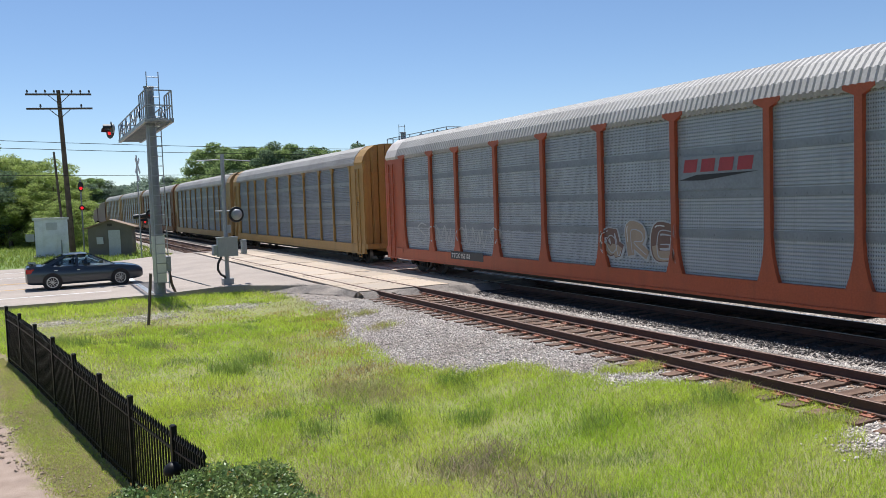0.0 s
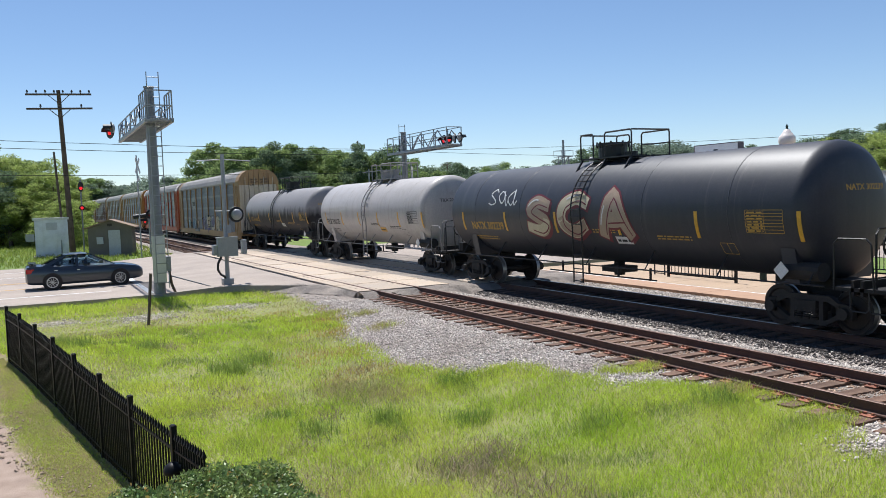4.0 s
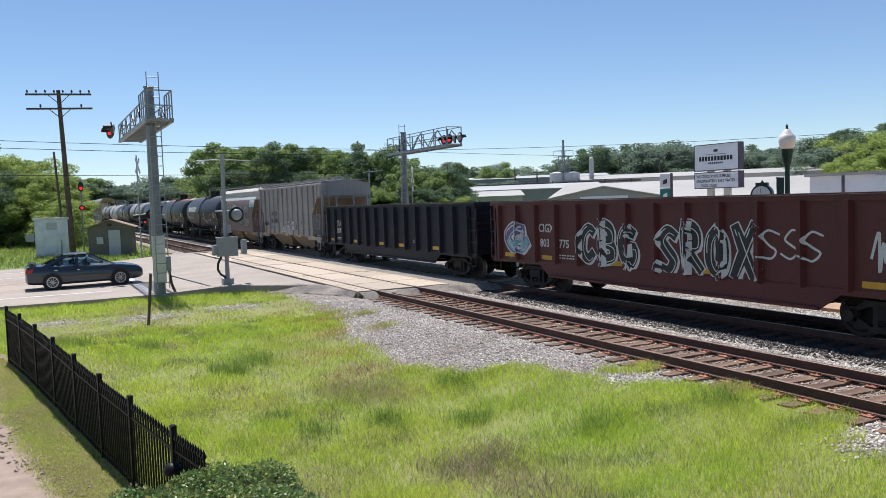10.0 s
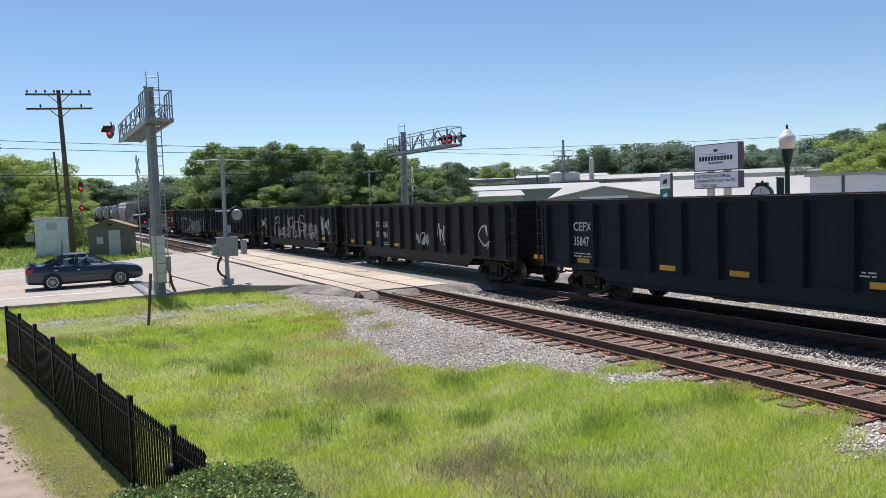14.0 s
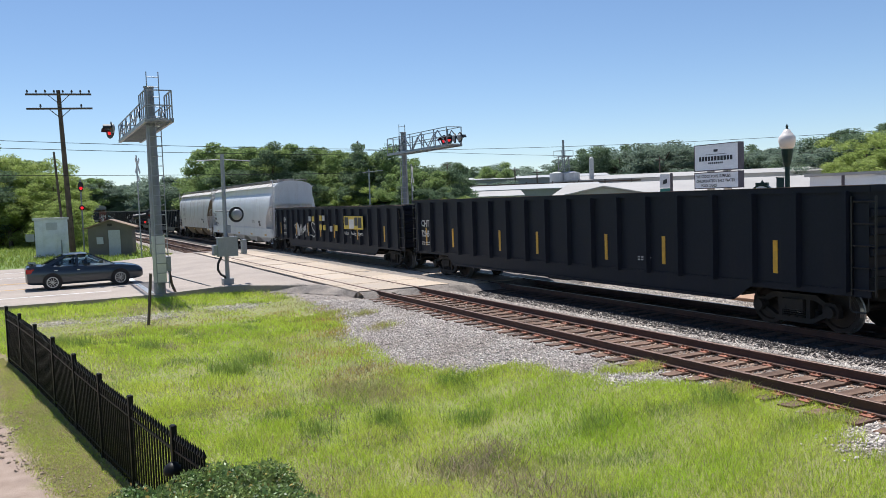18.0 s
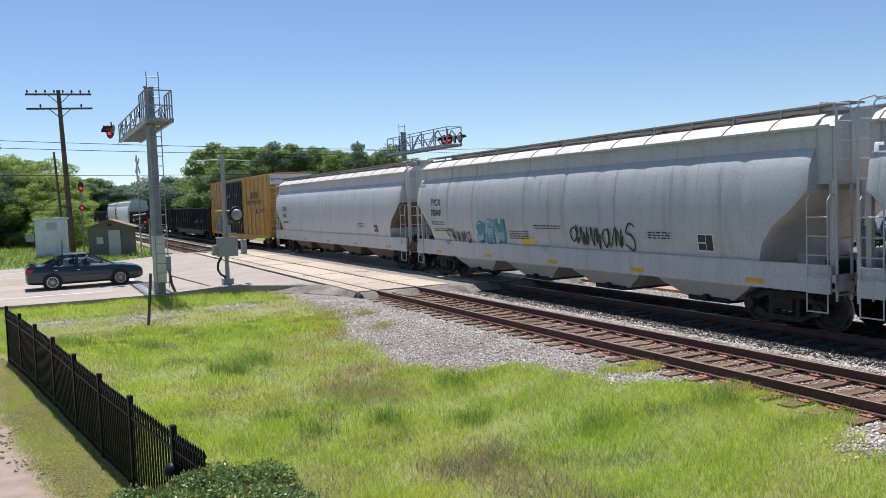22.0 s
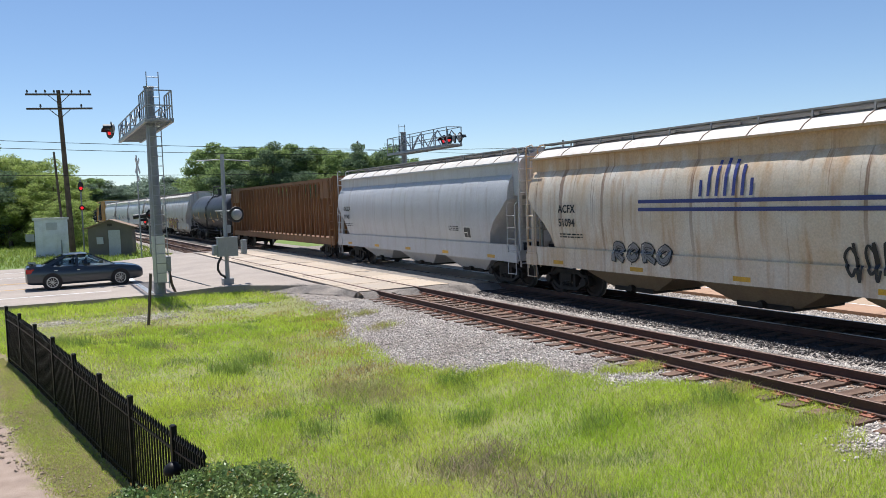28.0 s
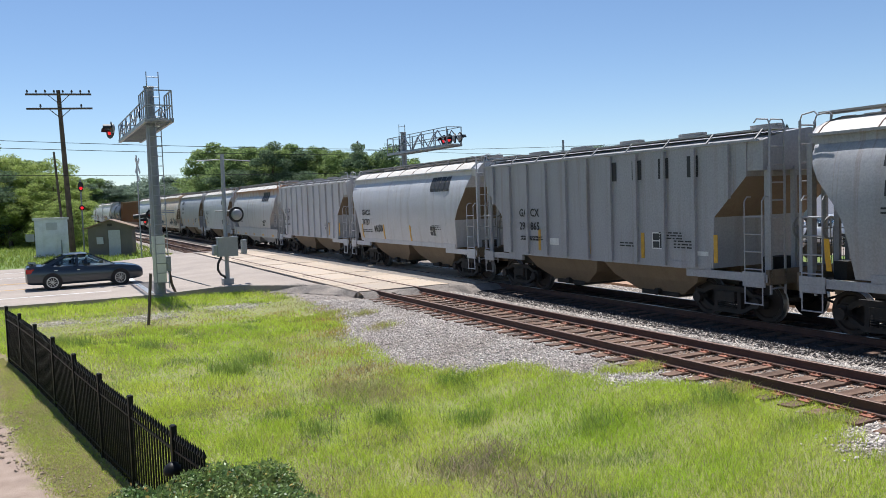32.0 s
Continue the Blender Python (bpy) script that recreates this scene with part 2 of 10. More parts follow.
def ground_z(x, y):
    x0 = x
    x = x + bend(y)
    low = -0.26 - 0.50 * ease((21.5 - y) / 12.5) * (1 - ease((x - 4.0) / 5.0))
    z = low + 0.05 * (noise.noise(Vector((x * 0.35, y * 0.35, 3))) + 0.5 * noise.noise(Vector((x * 1.1, y * 1.1, 8))))
    bed = -0.135 if x < 13.0 else -0.235
    up = ease((x - 6.6) / 2.2) * (1 - ease((x - 17.2) / 0.9))
    mid = 0.10 * math.exp(-((x - 13.15) / 0.35) ** 2)
    z = z * (1 - up) + (bed - mid) * up
    road = ease((y - 28.5) / 3.0) * (1 - ease((y - 54.5) / 2.0))
    z = z * (1 - road) + (-0.30 if not 9 < x < 18 else -0.32) * road
    if x0 > 17.6:
        z = min(z, -0.30)
    return z


def road_z(x):
    return -0.14 + 0.225 * ease((x - 3.0) / 6.0)


def np_mesh(name, verts, tris, material):
    """A mesh of triangles straight from arrays."""
    me = bpy.data.meshes.new(name)
    me.vertices.add(len(verts))
    me.vertices.foreach_set("co", np.asarray(verts, np.float32).ravel())
    me.loops.add(tris.size)
    me.loops.foreach_set("vertex_index", np.asarray(tris, np.int32).ravel())
    me.polygons.add(len(tris))
    me.polygons.foreach_set("loop_start", np.arange(0, tris.size, 3, dtype=np.int32))
    me.polygons.foreach_set("loop_total", np.full(len(tris), 3, np.int32))
    me.update(calc_edges=True)
    me.materials.append(material)
    return me


def fence_x(y):
    return 1.30 - (y - 10.0) * 0.186


M["soil_green"] = mat("soil_under_grass", (0.21, 0.235, 0.07), 0.95, 0, (0.26, 0.235, 0.10), 0.8, 0.8, 25, 0.4)
M["soil_verge"] = mat("dry_verge", (0.24, 0.19, 0.105), 0.95, 0, (0.155, 0.15, 0.05), 0.95, 1.6, 35, 0.8)
M["dirt"] = mat("bare_dirt", (0.36, 0.275, 0.205), 0.95, 0, (0.23, 0.165, 0.12), 0.95, 1.8, 25, 0.9)
M["gravel_bed"] = mat("gravel_bed", (0.33, 0.285, 0.245), 0.95, 0, (0.2, 0.165, 0.14), 0.9, 9.0, 60, 1.0)
# oil plus the shade below the train, both held in this bed colour
M["oil_and_shade_bed"] = mat("bed_darkened_by_oil_and_shade", (0.06, 0.051, 0.045), 0.9, 0, (0.035, 0.03, 0.026), 0.9, 5.0, 50, 0.9)
M["lawn"] = mat("mown_lawn", (0.12, 0.19, 0.03), 0.95, 0, (0.17, 0.2, 0.05), 0.9, 0.25, 12, 0.5)


def path_material():
    """Trodden verge that gives way to bare dirt away from the fence."""
    m = mat("verge_and_dirt_path", (0.26, 0.20, 0.105), 0.95, 0, (0.19, 0.185, 0.06), 0.95, 2.6, 45, 1.0)
    n, link = m.node_tree.nodes, m.node_tree.links.new
    b = n["Principled BSDF"]
    geo, dot, nz = n.new("ShaderNodeNewGeometry"), n.new("ShaderNodeVectorMath"), n.new("ShaderNodeTexNoise")
    dot.operation = "DOT_PRODUCT"
    dot.inputs[1].default_value = (1.0, 0.186, 0.0)
    link(geo.outputs["Position"], dot.inputs[0])
    nz.inputs["Scale"].default_value, nz.inputs["Detail"].default_value, nz.inputs["Roughness"].default_value = 1.3, 8, 0.7
    link(geo.outputs["Position"], nz.inputs["Vector"])
    mul = n.new("ShaderNodeMath")
    mul.operation, mul.inputs[1].default_value = "MULTIPLY_ADD", 1.5
    link(nz.outputs["Fac"], mul.inputs[0])
    link(dot.outputs["Value"], mul.inputs[2])
    mr = n.new("ShaderNodeMapRange")
    mr.inputs["From Min"].default_value, mr.inputs["From Max"].default_value = 2.9, 3.1
    link(mul.outputs["Value"], mr.inputs["Value"])
    dirt = n.new("ShaderNodeTexNoise")
    dirt.inputs["Scale"].default_value, dirt.inputs["Detail"].default_value = 3.0, 8
    link(geo.outputs["Position"], dirt.inputs["Vector"])
    dm = n.new("ShaderNodeMix")
    dm.data_type = "RGBA"
    dm.inputs["A"].default_value, dm.inputs["B"].default_value = (0.20, 0.14, 0.105, 1), (0.47, 0.36, 0.285, 1)
    link(dirt.outputs["Fac"], dm.inputs["Factor"])
    mx = n.new("ShaderNodeMix")
    mx.data_type = "RGBA"
    link(mr.outputs["Result"], mx.inputs["Factor"])
    link(dm.outputs["Result"], mx.inputs["A"])
    link(b.inputs["Base Color"].links[0].from_socket, mx.inputs["B"])
    link(mx.outputs["Result"], b.inputs["Base Color"])
    return m


M["soil_verge"] = path_material()


def grid_values(spans):
    out = []
    for a, b, step in spans:
        out += list(np.arange(a, b - 1e-6, step))
    return out + [spans[-1][1]]


def build_ground():
    xs = grid_values([(-2500, -300, 550), (-300, -60, 60), (-60, -10, 10), (-10, -4, 1), (-4, -3.2, 0.4), (-3.2, 1.6, 0.12), (1.6, 20, 0.3), (20, 40, 4), (40, 300, 52), (300, 2500, 550)])
    ys = grid_values([(-2500, -300, 550), (-300, -20, 56), (-20, 2, 2), (2, 7, 0.3), (7, 26, 0.15), (26, 34, 0.3), (34, 64, 1.5), (64, 200, 8), (200, 600, 50), (600, 3000, 600)])
    verts = [(x, y, ground_z(x, y)) for y in ys for x in xs]
    k = len(xs)
    faces, which = [], []
    for j in range(len(ys) - 1):
        for i in range(k - 1):
            faces.append((j * k + i, j * k + i + 1, (j + 1) * k + i + 1, (j + 1) * k + i))
            x, y = (xs[i] + xs[i + 1]) / 2, (ys[j] + ys[j + 1]) / 2
            w = 0.9 * noise.noise(Vector((x * 0.5, y * 0.5, 0))) + 0.4 * noise.noise(Vector((x * 1.7, y * 1.7, 5)))
            xb = x + bend(y)
            edge = float(np.interp(y, GRASS_Y, GRASS_X)) if y < 32 else 7.6
            if edge + 0.25 * w < xb < 18.9:
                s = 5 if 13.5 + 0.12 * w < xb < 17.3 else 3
            elif y > 33 or x > 18 or x < -12:
                s = 4
            elif x < fence_x(y) + 0.1:
                s = 1
            else:
                s = 0
            which.append(s)
    me = raw_mesh("ground", verts, faces, M["soil_green"])
    for k2 in ("soil_verge", "dirt", "gravel_bed", "lawn", "oil_and_shade_bed"):
        me.materials.append(M[k2])
    me.polygons.foreach_set("material_index", which)
    for p in me.polygons:
        p.use_smooth = True
    tagged(new("ground", me), "uneven ground of grass, bare dirt and gravel beside the tracks", "ground", kind="structure")


def strip(name, pts_near, pts_far, zfun, thick, material, parent=None, label=""):
    """A slab whose two long edges run through the given points."""
    bm = bmesh.new()
    top = [(bm.verts.new((x, y, zfun(x))), bm.verts.new((u, v, zfun(u)))) for (x, y), (u, v) in zip(pts_near, pts_far)]
    low = [(bm.verts.new(a.co - Vector((0, 0, thick))), bm.verts.new(b.co - Vector((0, 0, thick)))) for a, b in top]
    for (a, b), (c, d), (e, f), (g, h) in zip(top, top[1:], low, low[1:]):
        bm.faces.new((a, c, d, b))
        bm.faces.new((a, e, g, c))
        bm.faces.new((b, d, h, f))
    for t, l in ((top[0], low[0]), (top[-1], low[-1])):
        bm.faces.new((t[0], t[1], l[1], l[0]))
    return part(name, bm, material, parent, label)


def build_road():
    def near_edge(x):
        return 31.6 - 0.035 * x if x < 6.0 else 31.4 - 3.4 * ease((x - 6) / 3.4)
    xs = [-160, -60, -20, -10, -4, 0, 2, 4, 5, 6, 7, 8, 8.6, 9.2]
    road = strip("road", [(x, near_edge(x)) for x in xs], [(x, 53.0 + 0.22 * max(-20, x)) for x in xs], road_z, 0.25, M["concrete_road"])
    tagged(road, "wide pale worn concrete road leading onto the level crossing", "road", kind="structure")
    xs2 = [18.0, 22, 30, 60, 160]
    far = strip("road_far_side", [(x, 31) for x in xs2], [(x, 55) for x in xs2], lambda x: -0.02 - 0.1 * ease((x - 18) / 8), 0.25, M["concrete_road"])
    tagged(far, "pale concrete road leaving the level crossing", "road", kind="structure")
    lift = lambda x: road_z(x) + 0.005
    for nm, y0, y1, x0, x1, mt in (("edge_line", 34.35, 34.52, -60, 3.1, "paint_white"), ("stop_line", 32.2, 40.6, 3.3, 3.95, "paint_white"),
                                   ("centre_line", 41.2, 41.32, -60, 3.0, "paint_orange"), ("centre_line", 41.5, 41.62, -60, 3.0, "paint_orange"),
                                   ("lane_line", 45.2, 45.34, -60, 3.2, "paint_white"), ("lane_line", 49.0, 49.14, -60, 3.2, "paint_white"),
                                   ("turn_line", 38.1, 38.25, -60, 0.0, "paint_orange")):
        n = max(2, int((x1 - x0) / 3))
        px = [x0 + (x1 - x0) * i / n for i in range(n + 1)]
        strip(nm, [(x, y0) for x in px], [(x, y1) for x in px], lift, 0.004, M[mt], road)
    # dark asphalt apron beside and between the tracks
    apron = new("crossing_apron", raw_mesh("crossing_apron", *apron_mesh(), M["asphalt"]))
    tagged(apron, "rough dark asphalt apron patched around the crossing", "road", kind="structure")
    # concrete panels of the crossing
    surf = thing("crossing_surface", pose(0, 0, 0), "tan concrete crossing panels set between and beside the rails", "crossing", kind="structure")
    for cx, top, y0 in ((NEAR_X, NEAR_TOP, 25.0), (FAR_X, FAR_TOP, 25.4)):
        for x0, x1 in ((cx - 1.32, cx - 0.80), (cx - 0.69, cx + 0.69), (cx + 0.80, cx + 2.05 if cx == NEAR_X else cx + 1.32)):
            bm = bmesh.new()
            prism(bm, [(x0, -0.2), (x1, -0.2), (x1, -0.015), (x1 - 0.015, 0), (x0 + 0.015, 0), (x0, -0.015)], 0.012, 2.39)
            me = finish(bm, "panel")
            me.materials.append(M["panel_concrete"])
            me.materials.append(M["flange_gap"])
            bm = bmesh.new()
            bm.from_mesh(me)
            for q in range(4):
                for e in ((x0 + 0.13, x1 - 0.13) if x1 - x0 > 0.8 else ((x0 + x1) / 2,)):
                    f = bm.faces.new([bm.verts.new(p) for p in circle((e, 0.35 + 0.57 * q, 0.003), (1, 0, 0), (0, 1, 0), 0.042, 8)])
                    f.material_index = 1
            bm.to_mesh(me)
            bm.free()
            for k in range(12):
                piece("panel", me, surf, pose(-bend(y0 + 2.4 * k), y0 + 2.4 * k, top - 0.012 + 0.006 * math.sin(k * 2.3)))


def apron_mesh():
    """Bumpy asphalt with a ragged outline."""
    xs, ys = np.arange(6.6, 18.61, 0.13), list(np.arange(23.6, 33.0, 0.13)) + list(np.arange(33.0, 57.01, 1.0))
    def inside(x, y):
        w = 0.5 * noise.noise(Vector((x * 0.9, y * 0.9, 12))) + 0.25 * noise.noise(Vector((x * 3.1, y * 3.1, 4)))
        if x < 9.4:
            return y > 31.2 - 2.2 * (x - 6.8) + w and y > 24.9 + w and y < 31.4 - 3.4 * ease((x - 6) / 3.4) + 0.5 + w
        return y > 24.3 + w and y < 56.2 + w
    def height(x, y):
        if x < 9.4:
            z = road_z(x) + 0.008
        else:
            z = 0.075 if x < 12.4 else 0.075 - 0.09 * ease((x - 12.4) / 1.7)
        for cx in (NEAR_X, FAR_X):
            if abs(x + bend(y) - cx) < 1.5:
                z = min(z, (NEAR_TOP if cx == NEAR_X else FAR_TOP) - (0.05 if y > 24.95 else 0.02))
        g = ground_z(x, y) + 0.012
        near = y - 24.2 if x > 9.4 else min(y - 25.0, (y - 31.2 + 2.2 * (x - 6.8)) * 0.6)
        edge = ease(near / 0.8) if x > 9.3 else ease(near / 1.0)
        return z * edge + g * (1 - edge) + 0.02 * noise.noise(Vector((x * 1.3, y * 1.3, 2))) + (0.03 * noise.noise(Vector((x * 7.0, y * 7.0, 5))) if near < 0.8 else 0.006 * noise.noise(Vector((x * 5.0, y * 5.0, 5))))
    verts = [(x, y, height(x, y)) for y in ys for x in xs]
    k = len(xs)
    faces = [(j * k + i, j * k + i + 1, (j + 1) * k + i + 1, (j + 1) * k + i) for j in range(len(ys) - 1) for i in range(k - 1)
             if inside((xs[i] + xs[i + 1]) / 2, (ys[j] + ys[j + 1]) / 2)]
    used = sorted({i for f in faces for i in f})
    remap = {o: i for i, o in enumerate(used)}
    return [verts[i] for i in used], [tuple(remap[i] for i in f) for f in faces]


def rail_mesh(name, x, top, worn):
    """One rail with foot, web and head, following the bend."""
    prof = [(-0.075, -0.17), (0.075, -0.17), (0.07, -0.155), (0.012, -0.14), (0.01, -0.045), (0.036, -0.035), (0.036, -0.006), (0.028, 0.0),
            (-0.028, 0.0), (-0.036, -0.006), (-0.036, -0.035), (-0.01, -0.045), (-0.012, -0.14), (-0.07, -0.155)]
    bm = bmesh.new()
    ys = [-800, -300, 0, 40] + [60 + 20 * i for i in range(10)] + [300, 400, 600, 900]
    loft(bm, [[(x - bend(y) + px, y, top + pz) for px, pz in prof] for y in ys])
    me = finish(bm, name)
    me.materials.append(M["steel_rail"])
    me.materials.append(M[worn])
    for p in me.polygons:
        if p.normal.z > 0.5 and p.center.z > top - 0.03:
            p.material_index = 1
    return me


def build_track(cx, top, label, worn, stretches):
    tr = thing("railway_track", pose(0, 0, 0), label, "railway track", kind="structure")
    for s in (-1, 1):
        part("rail", rail_mesh("rail", cx + s * 0.752, top, worn), M["steel_rail"], tr)
    ties = []
    for v in range(3):
        bm = bmesh.new()
        vs = box(bm, -1.3, 1.3, -0.115, 0.115, -0.18, 0)
        bmesh.ops.subdivide_edges(bm, edges=[e for e in bm.edges if abs(e.verts[0].co.x - e.verts[1].co.x) > 1], cuts=5)
        for q in bm.verts:
            q.co += Vector((random.uniform(-0.025, 0.025), random.uniform(-0.012, 0.012), random.uniform(-0.012, 0.006)))
        me = finish(bm, "tie")
        me.materials.append(M["tie"])
        ties.append(me)
    bm = bmesh.new()
    prism(bm, [(-0.18, 0), (0.18, 0), (0.18, 0.012), (0.08, 0.022), (-0.08, 0.022), (-0.18, 0.012)], -0.095, 0.095)
    for sx in (-0.1, 0.1):
        for sy in (-0.055, 0.055):
            box(bm, sx - 0.016, sx + 0.016, sy - 0.016, sy + 0.016, 0.015, 0.05)
    plate = finish(bm, "tie_plate")
    plate.materials.append(M["tie_plate"])
    bm = bmesh.new()
    box(bm, -0.06, 0.06, -0.03, 0.03, 0, 0.075)
    anchor = finish(bm, "rail_anchor")
    anchor.materials.append(M["tie_plate"])
    for y0, y1, detail in stretches:
        y = y0
        while y < y1:
            x = cx - bend(y) + random.uniform(-0.06, 0.06)
            tie = piece("tie", random.choice(ties), tr, pose(x, y, top - 0.192 + random.uniform(-0.01, 0.004), 0, 0, random.uniform(-1.6, 1.6)))
            if detail:
                for s in (-1, 1):
                    piece("tie_plate", plate, tr, pose(cx + s * 0.752, y, top - 0.192))
                    if random.random() < 0.6:
                        piece("rail_anchor", anchor, tr, pose(cx + s * 0.752, y + 0.15, top - 0.235))
            y += 0.5 + random.uniform(-0.03, 0.03)
    return tr


ROCK_TRIS = np.array([(0, 2, 4), (2, 1, 4), (1, 3, 4), (3, 0, 4), (2, 0, 5), (1, 2, 5), (3, 1, 5), (0, 3, 5)])


def scatter_stones(name, spots, sizes, material, label):
    n = len(spots)
    rng = np.random.default_rng(5)
    base = np.array([(1, 0, 0), (-1, 0, 0), (0, 1, 0), (0, -1, 0), (0, 0, 1), (0, 0, -1)], float)
    v = base[None] * sizes[:, None, None] * rng.uniform(0.55, 1.35, (n, 6, 1))
    v += rng.normal(0, 0.22, (n, 6, 3)) * sizes[:, None, None]
    a = rng.uniform(0, 6.28, n)
    c, s = np.cos(a)[:, None], np.sin(a)[:, None]
    v[..., 0], v[..., 1] = v[..., 0] * c - v[..., 1] * s, v[..., 0] * s + v[..., 1] * c
    v[..., 2] *= 0.75
    v += spots[:, None, :]
    tris = (ROCK_TRIS[None] + 6 * np.arange(n)[:, None, None]).reshape(-1, 3)
    tagged(new(name, np_mesh(name, v.reshape(-1, 3), tris, material)), label, "gravel", kind="stuff")


def build_ballast():
    rng = np.random.default_rng(2)
    spots, sizes = [], []
    def add(x, y, s):
        spots.append((x, y, ground_z(x, y) + 0.2 * s))
        sizes.append(s)
    for x0, x1, y0, y1, n in ((6.0, 18.6, 6.0, 13.0, 56000), (6.0, 18.6, 13.0, 25.2, 86000), (6.4, 18.0, 25, 31, 6000), (8.6, 17.6, 55.5, 80, 7000)):
        for x, y in zip(rng.uniform(x0, x1, n), rng.uniform(y0, y1, n)):
            edge = float(np.interp(y, GRASS_Y, GRASS_X)) if y < 32 else 8.6
            w = 0.35 * noise.noise(Vector((x * 0.5, y * 0.5, 0))) + 0.22 * rng.normal()
            if x < edge + w or (24.6 < y < 31 and x > 8.8) or (y > 25.5 and x > 6.6 + (31.5 - y) * 0.4):
                continue
            if abs(x - NEAR_X) < 0.7 and rng.random() < 0.45:
                continue
            add(x, y, rng.uniform(0.013, 0.034) if y < 16 else rng.uniform(0.015, 0.034))
    for cx, cy, r, n in ((2.9, 25.9, 1.1, 800), (0.4, 26.6, 1.0, 500), (5.9, 26.6, 1.1, 600), (6.6, 31.6, 0.9, 260)):
        for _ in range(n):
            add(cx + rng.normal() * r * 0.55, cy + rng.normal() * r * 0.5, rng.uniform(0.015, 0.034))
    spots, sizes = np.array(spots), np.array(sizes)
    # stones under the train take the colour that includes its shade
    oil_shade_zone = (spots[:, 0] + 0.25 * rng.normal(0, 1, len(spots)) > 13.55) & (spots[:, 0] < 17.1)
    brown = (np.abs(spots[:, 0] - NEAR_X) < 0.95) & (rng.random(len(spots)) < 0.92) & (spots[:, 1] < 24.6)
    scatter_stones("brown_ballast", spots[brown], sizes[brown], M["stone_brown"], "rust-stained brown stones between the rails")
    oil_shade_zone |= brown
    scatter_stones("ballast", spots[~oil_shade_zone], sizes[~oil_shade_zone], M["stone"], "loose pale grey crushed stone ballast around the ties")
    scatter_stones("oily_ballast", spots[oil_shade_zone & ~brown], sizes[oil_shade_zone & ~brown] * 1.3, M["stone_dark"], "main line ballast, coloured dark for oil and the train's shade")


build_ground()
build_road()
build_track(NEAR_X, NEAR_TOP, "empty rusty railway track on weathered wooden ties", "rail_rust", [(5.0, 24.8, True), (56.5, 95.0, False)])
build_track(FAR_X, FAR_TOP, "main line railway track in the shade of the train", "rail_top", [(5.0, 25.2, False), (56.5, 80.0, False)])
build_ballast()


# ---------------------------------------------------------------- rolling stock: shared pieces
SPEED = 21.19
TRAIN = []


def paint(name, col, rough=0.45, dirt=0.5, dirt_col=(0.10, 0.075, 0.055), col2=None, metal=0.0, amt=0.55, spec=0.4, band=None, runs=None):
    return mat(name, col, rough, metal, col2 or tuple(c * 0.8 for c in col), amt, 0.9, 22, 0.06, streak=dirt, streak_col=dirt_col, spec=spec, band=band, runs=runs)


M["white_letters"] = mat("white_lettering", (0.62, 0.61, 0.58), 0.6, 0, (0.45, 0.44, 0.42), 0.7, 4, 40, 0)
M["black_letters"] = mat("black_lettering", (0.02, 0.02, 0.022), 0.6, bump=0)
M["yellow_letters"] = mat("yellow_lettering", (0.50, 0.30, 0.05), 0.6, bump=0)
M["reflector"] = mat("yellow_reflector", (0.62, 0.34, 0.02), 0.4, 0, (0.45, 0.25, 0.03), 0.7, 8, 40, 0, vary=0.15)
M["white_tag"] = mat("white_decal", (0.66, 0.66, 0.64), 0.5, 0, (0.5, 0.5, 0.48), 0.6, 6, 40, 0)
M["placard"] = mat("placard_white", (0.7, 0.69, 0.66), 0.5, bump=0)
M["dark_decal"] = mat("dark_decal", (0.02, 0.022, 0.03), 0.5, bump=0)
# near-black that paints in the shade of gaps and hollows
M["hole_dark"] = mat("painted_hollow_shade", (0.02, 0.018, 0.017), 0.8)
M["rod_grey"] = mat("grey_painted_rod", (0.27, 0.265, 0.26), 0.55, 0.1, (0.2, 0.185, 0.17), 0.7, 4, 30, 0.05)
M["rod_black"] = mat("black_painted_rod", (0.018, 0.018, 0.019), 0.45, 0.2)
M["hopper_roof"] = mat("pale_roof_sheet", (0.60, 0.575, 0.54), 0.6, 0, (0.47, 0.42, 0.36), 0.8, 0.8, 45, 0.35, streak=0.25, streak_col=(0.4, 0.25, 0.14))
M["grating"] = mat("galvanised_grating", (0.33, 0.315, 0.30), 0.6, 0.3, (0.33, 0.30, 0.28), 0.7, 3, 30, 0.2)


def make_wheel():
    bm = bmesh.new()
    prof = [(0.0, 0.0), (0.0, 0.12), (-0.035, 0.13), (-0.02, 0.34), (-0.055, 0.37), (-0.055, 0.452), (-0.045, 0.457), (0.065, 0.462), (0.075, 0.485), (0.09, 0.485),
            (0.092, 0.40), (0.06, 0.36), (0.04, 0.14), (0.09, 0.12), (0.09, 0.0)]
    rings = [circle((x, 0, 0), (0, 1, 0), (0, 0, 1), max(r, 0.004), 28) for x, r in prof]
    loft(bm, rings)
    me = finish(bm, "wheel")
    me.materials.append(M["wheel"])
    me.materials.append(M["wheel_rim"])
    for p in me.polygons:
        r = math.hypot(p.center.y, p.center.z)
        if r > 0.435 and p.center.x > -0.06 and abs(p.normal.x) < 0.95:
            p.material_index = 1
        if p.normal.x < -0.9 and r > 0.44:
            p.material_index = 1
    return me


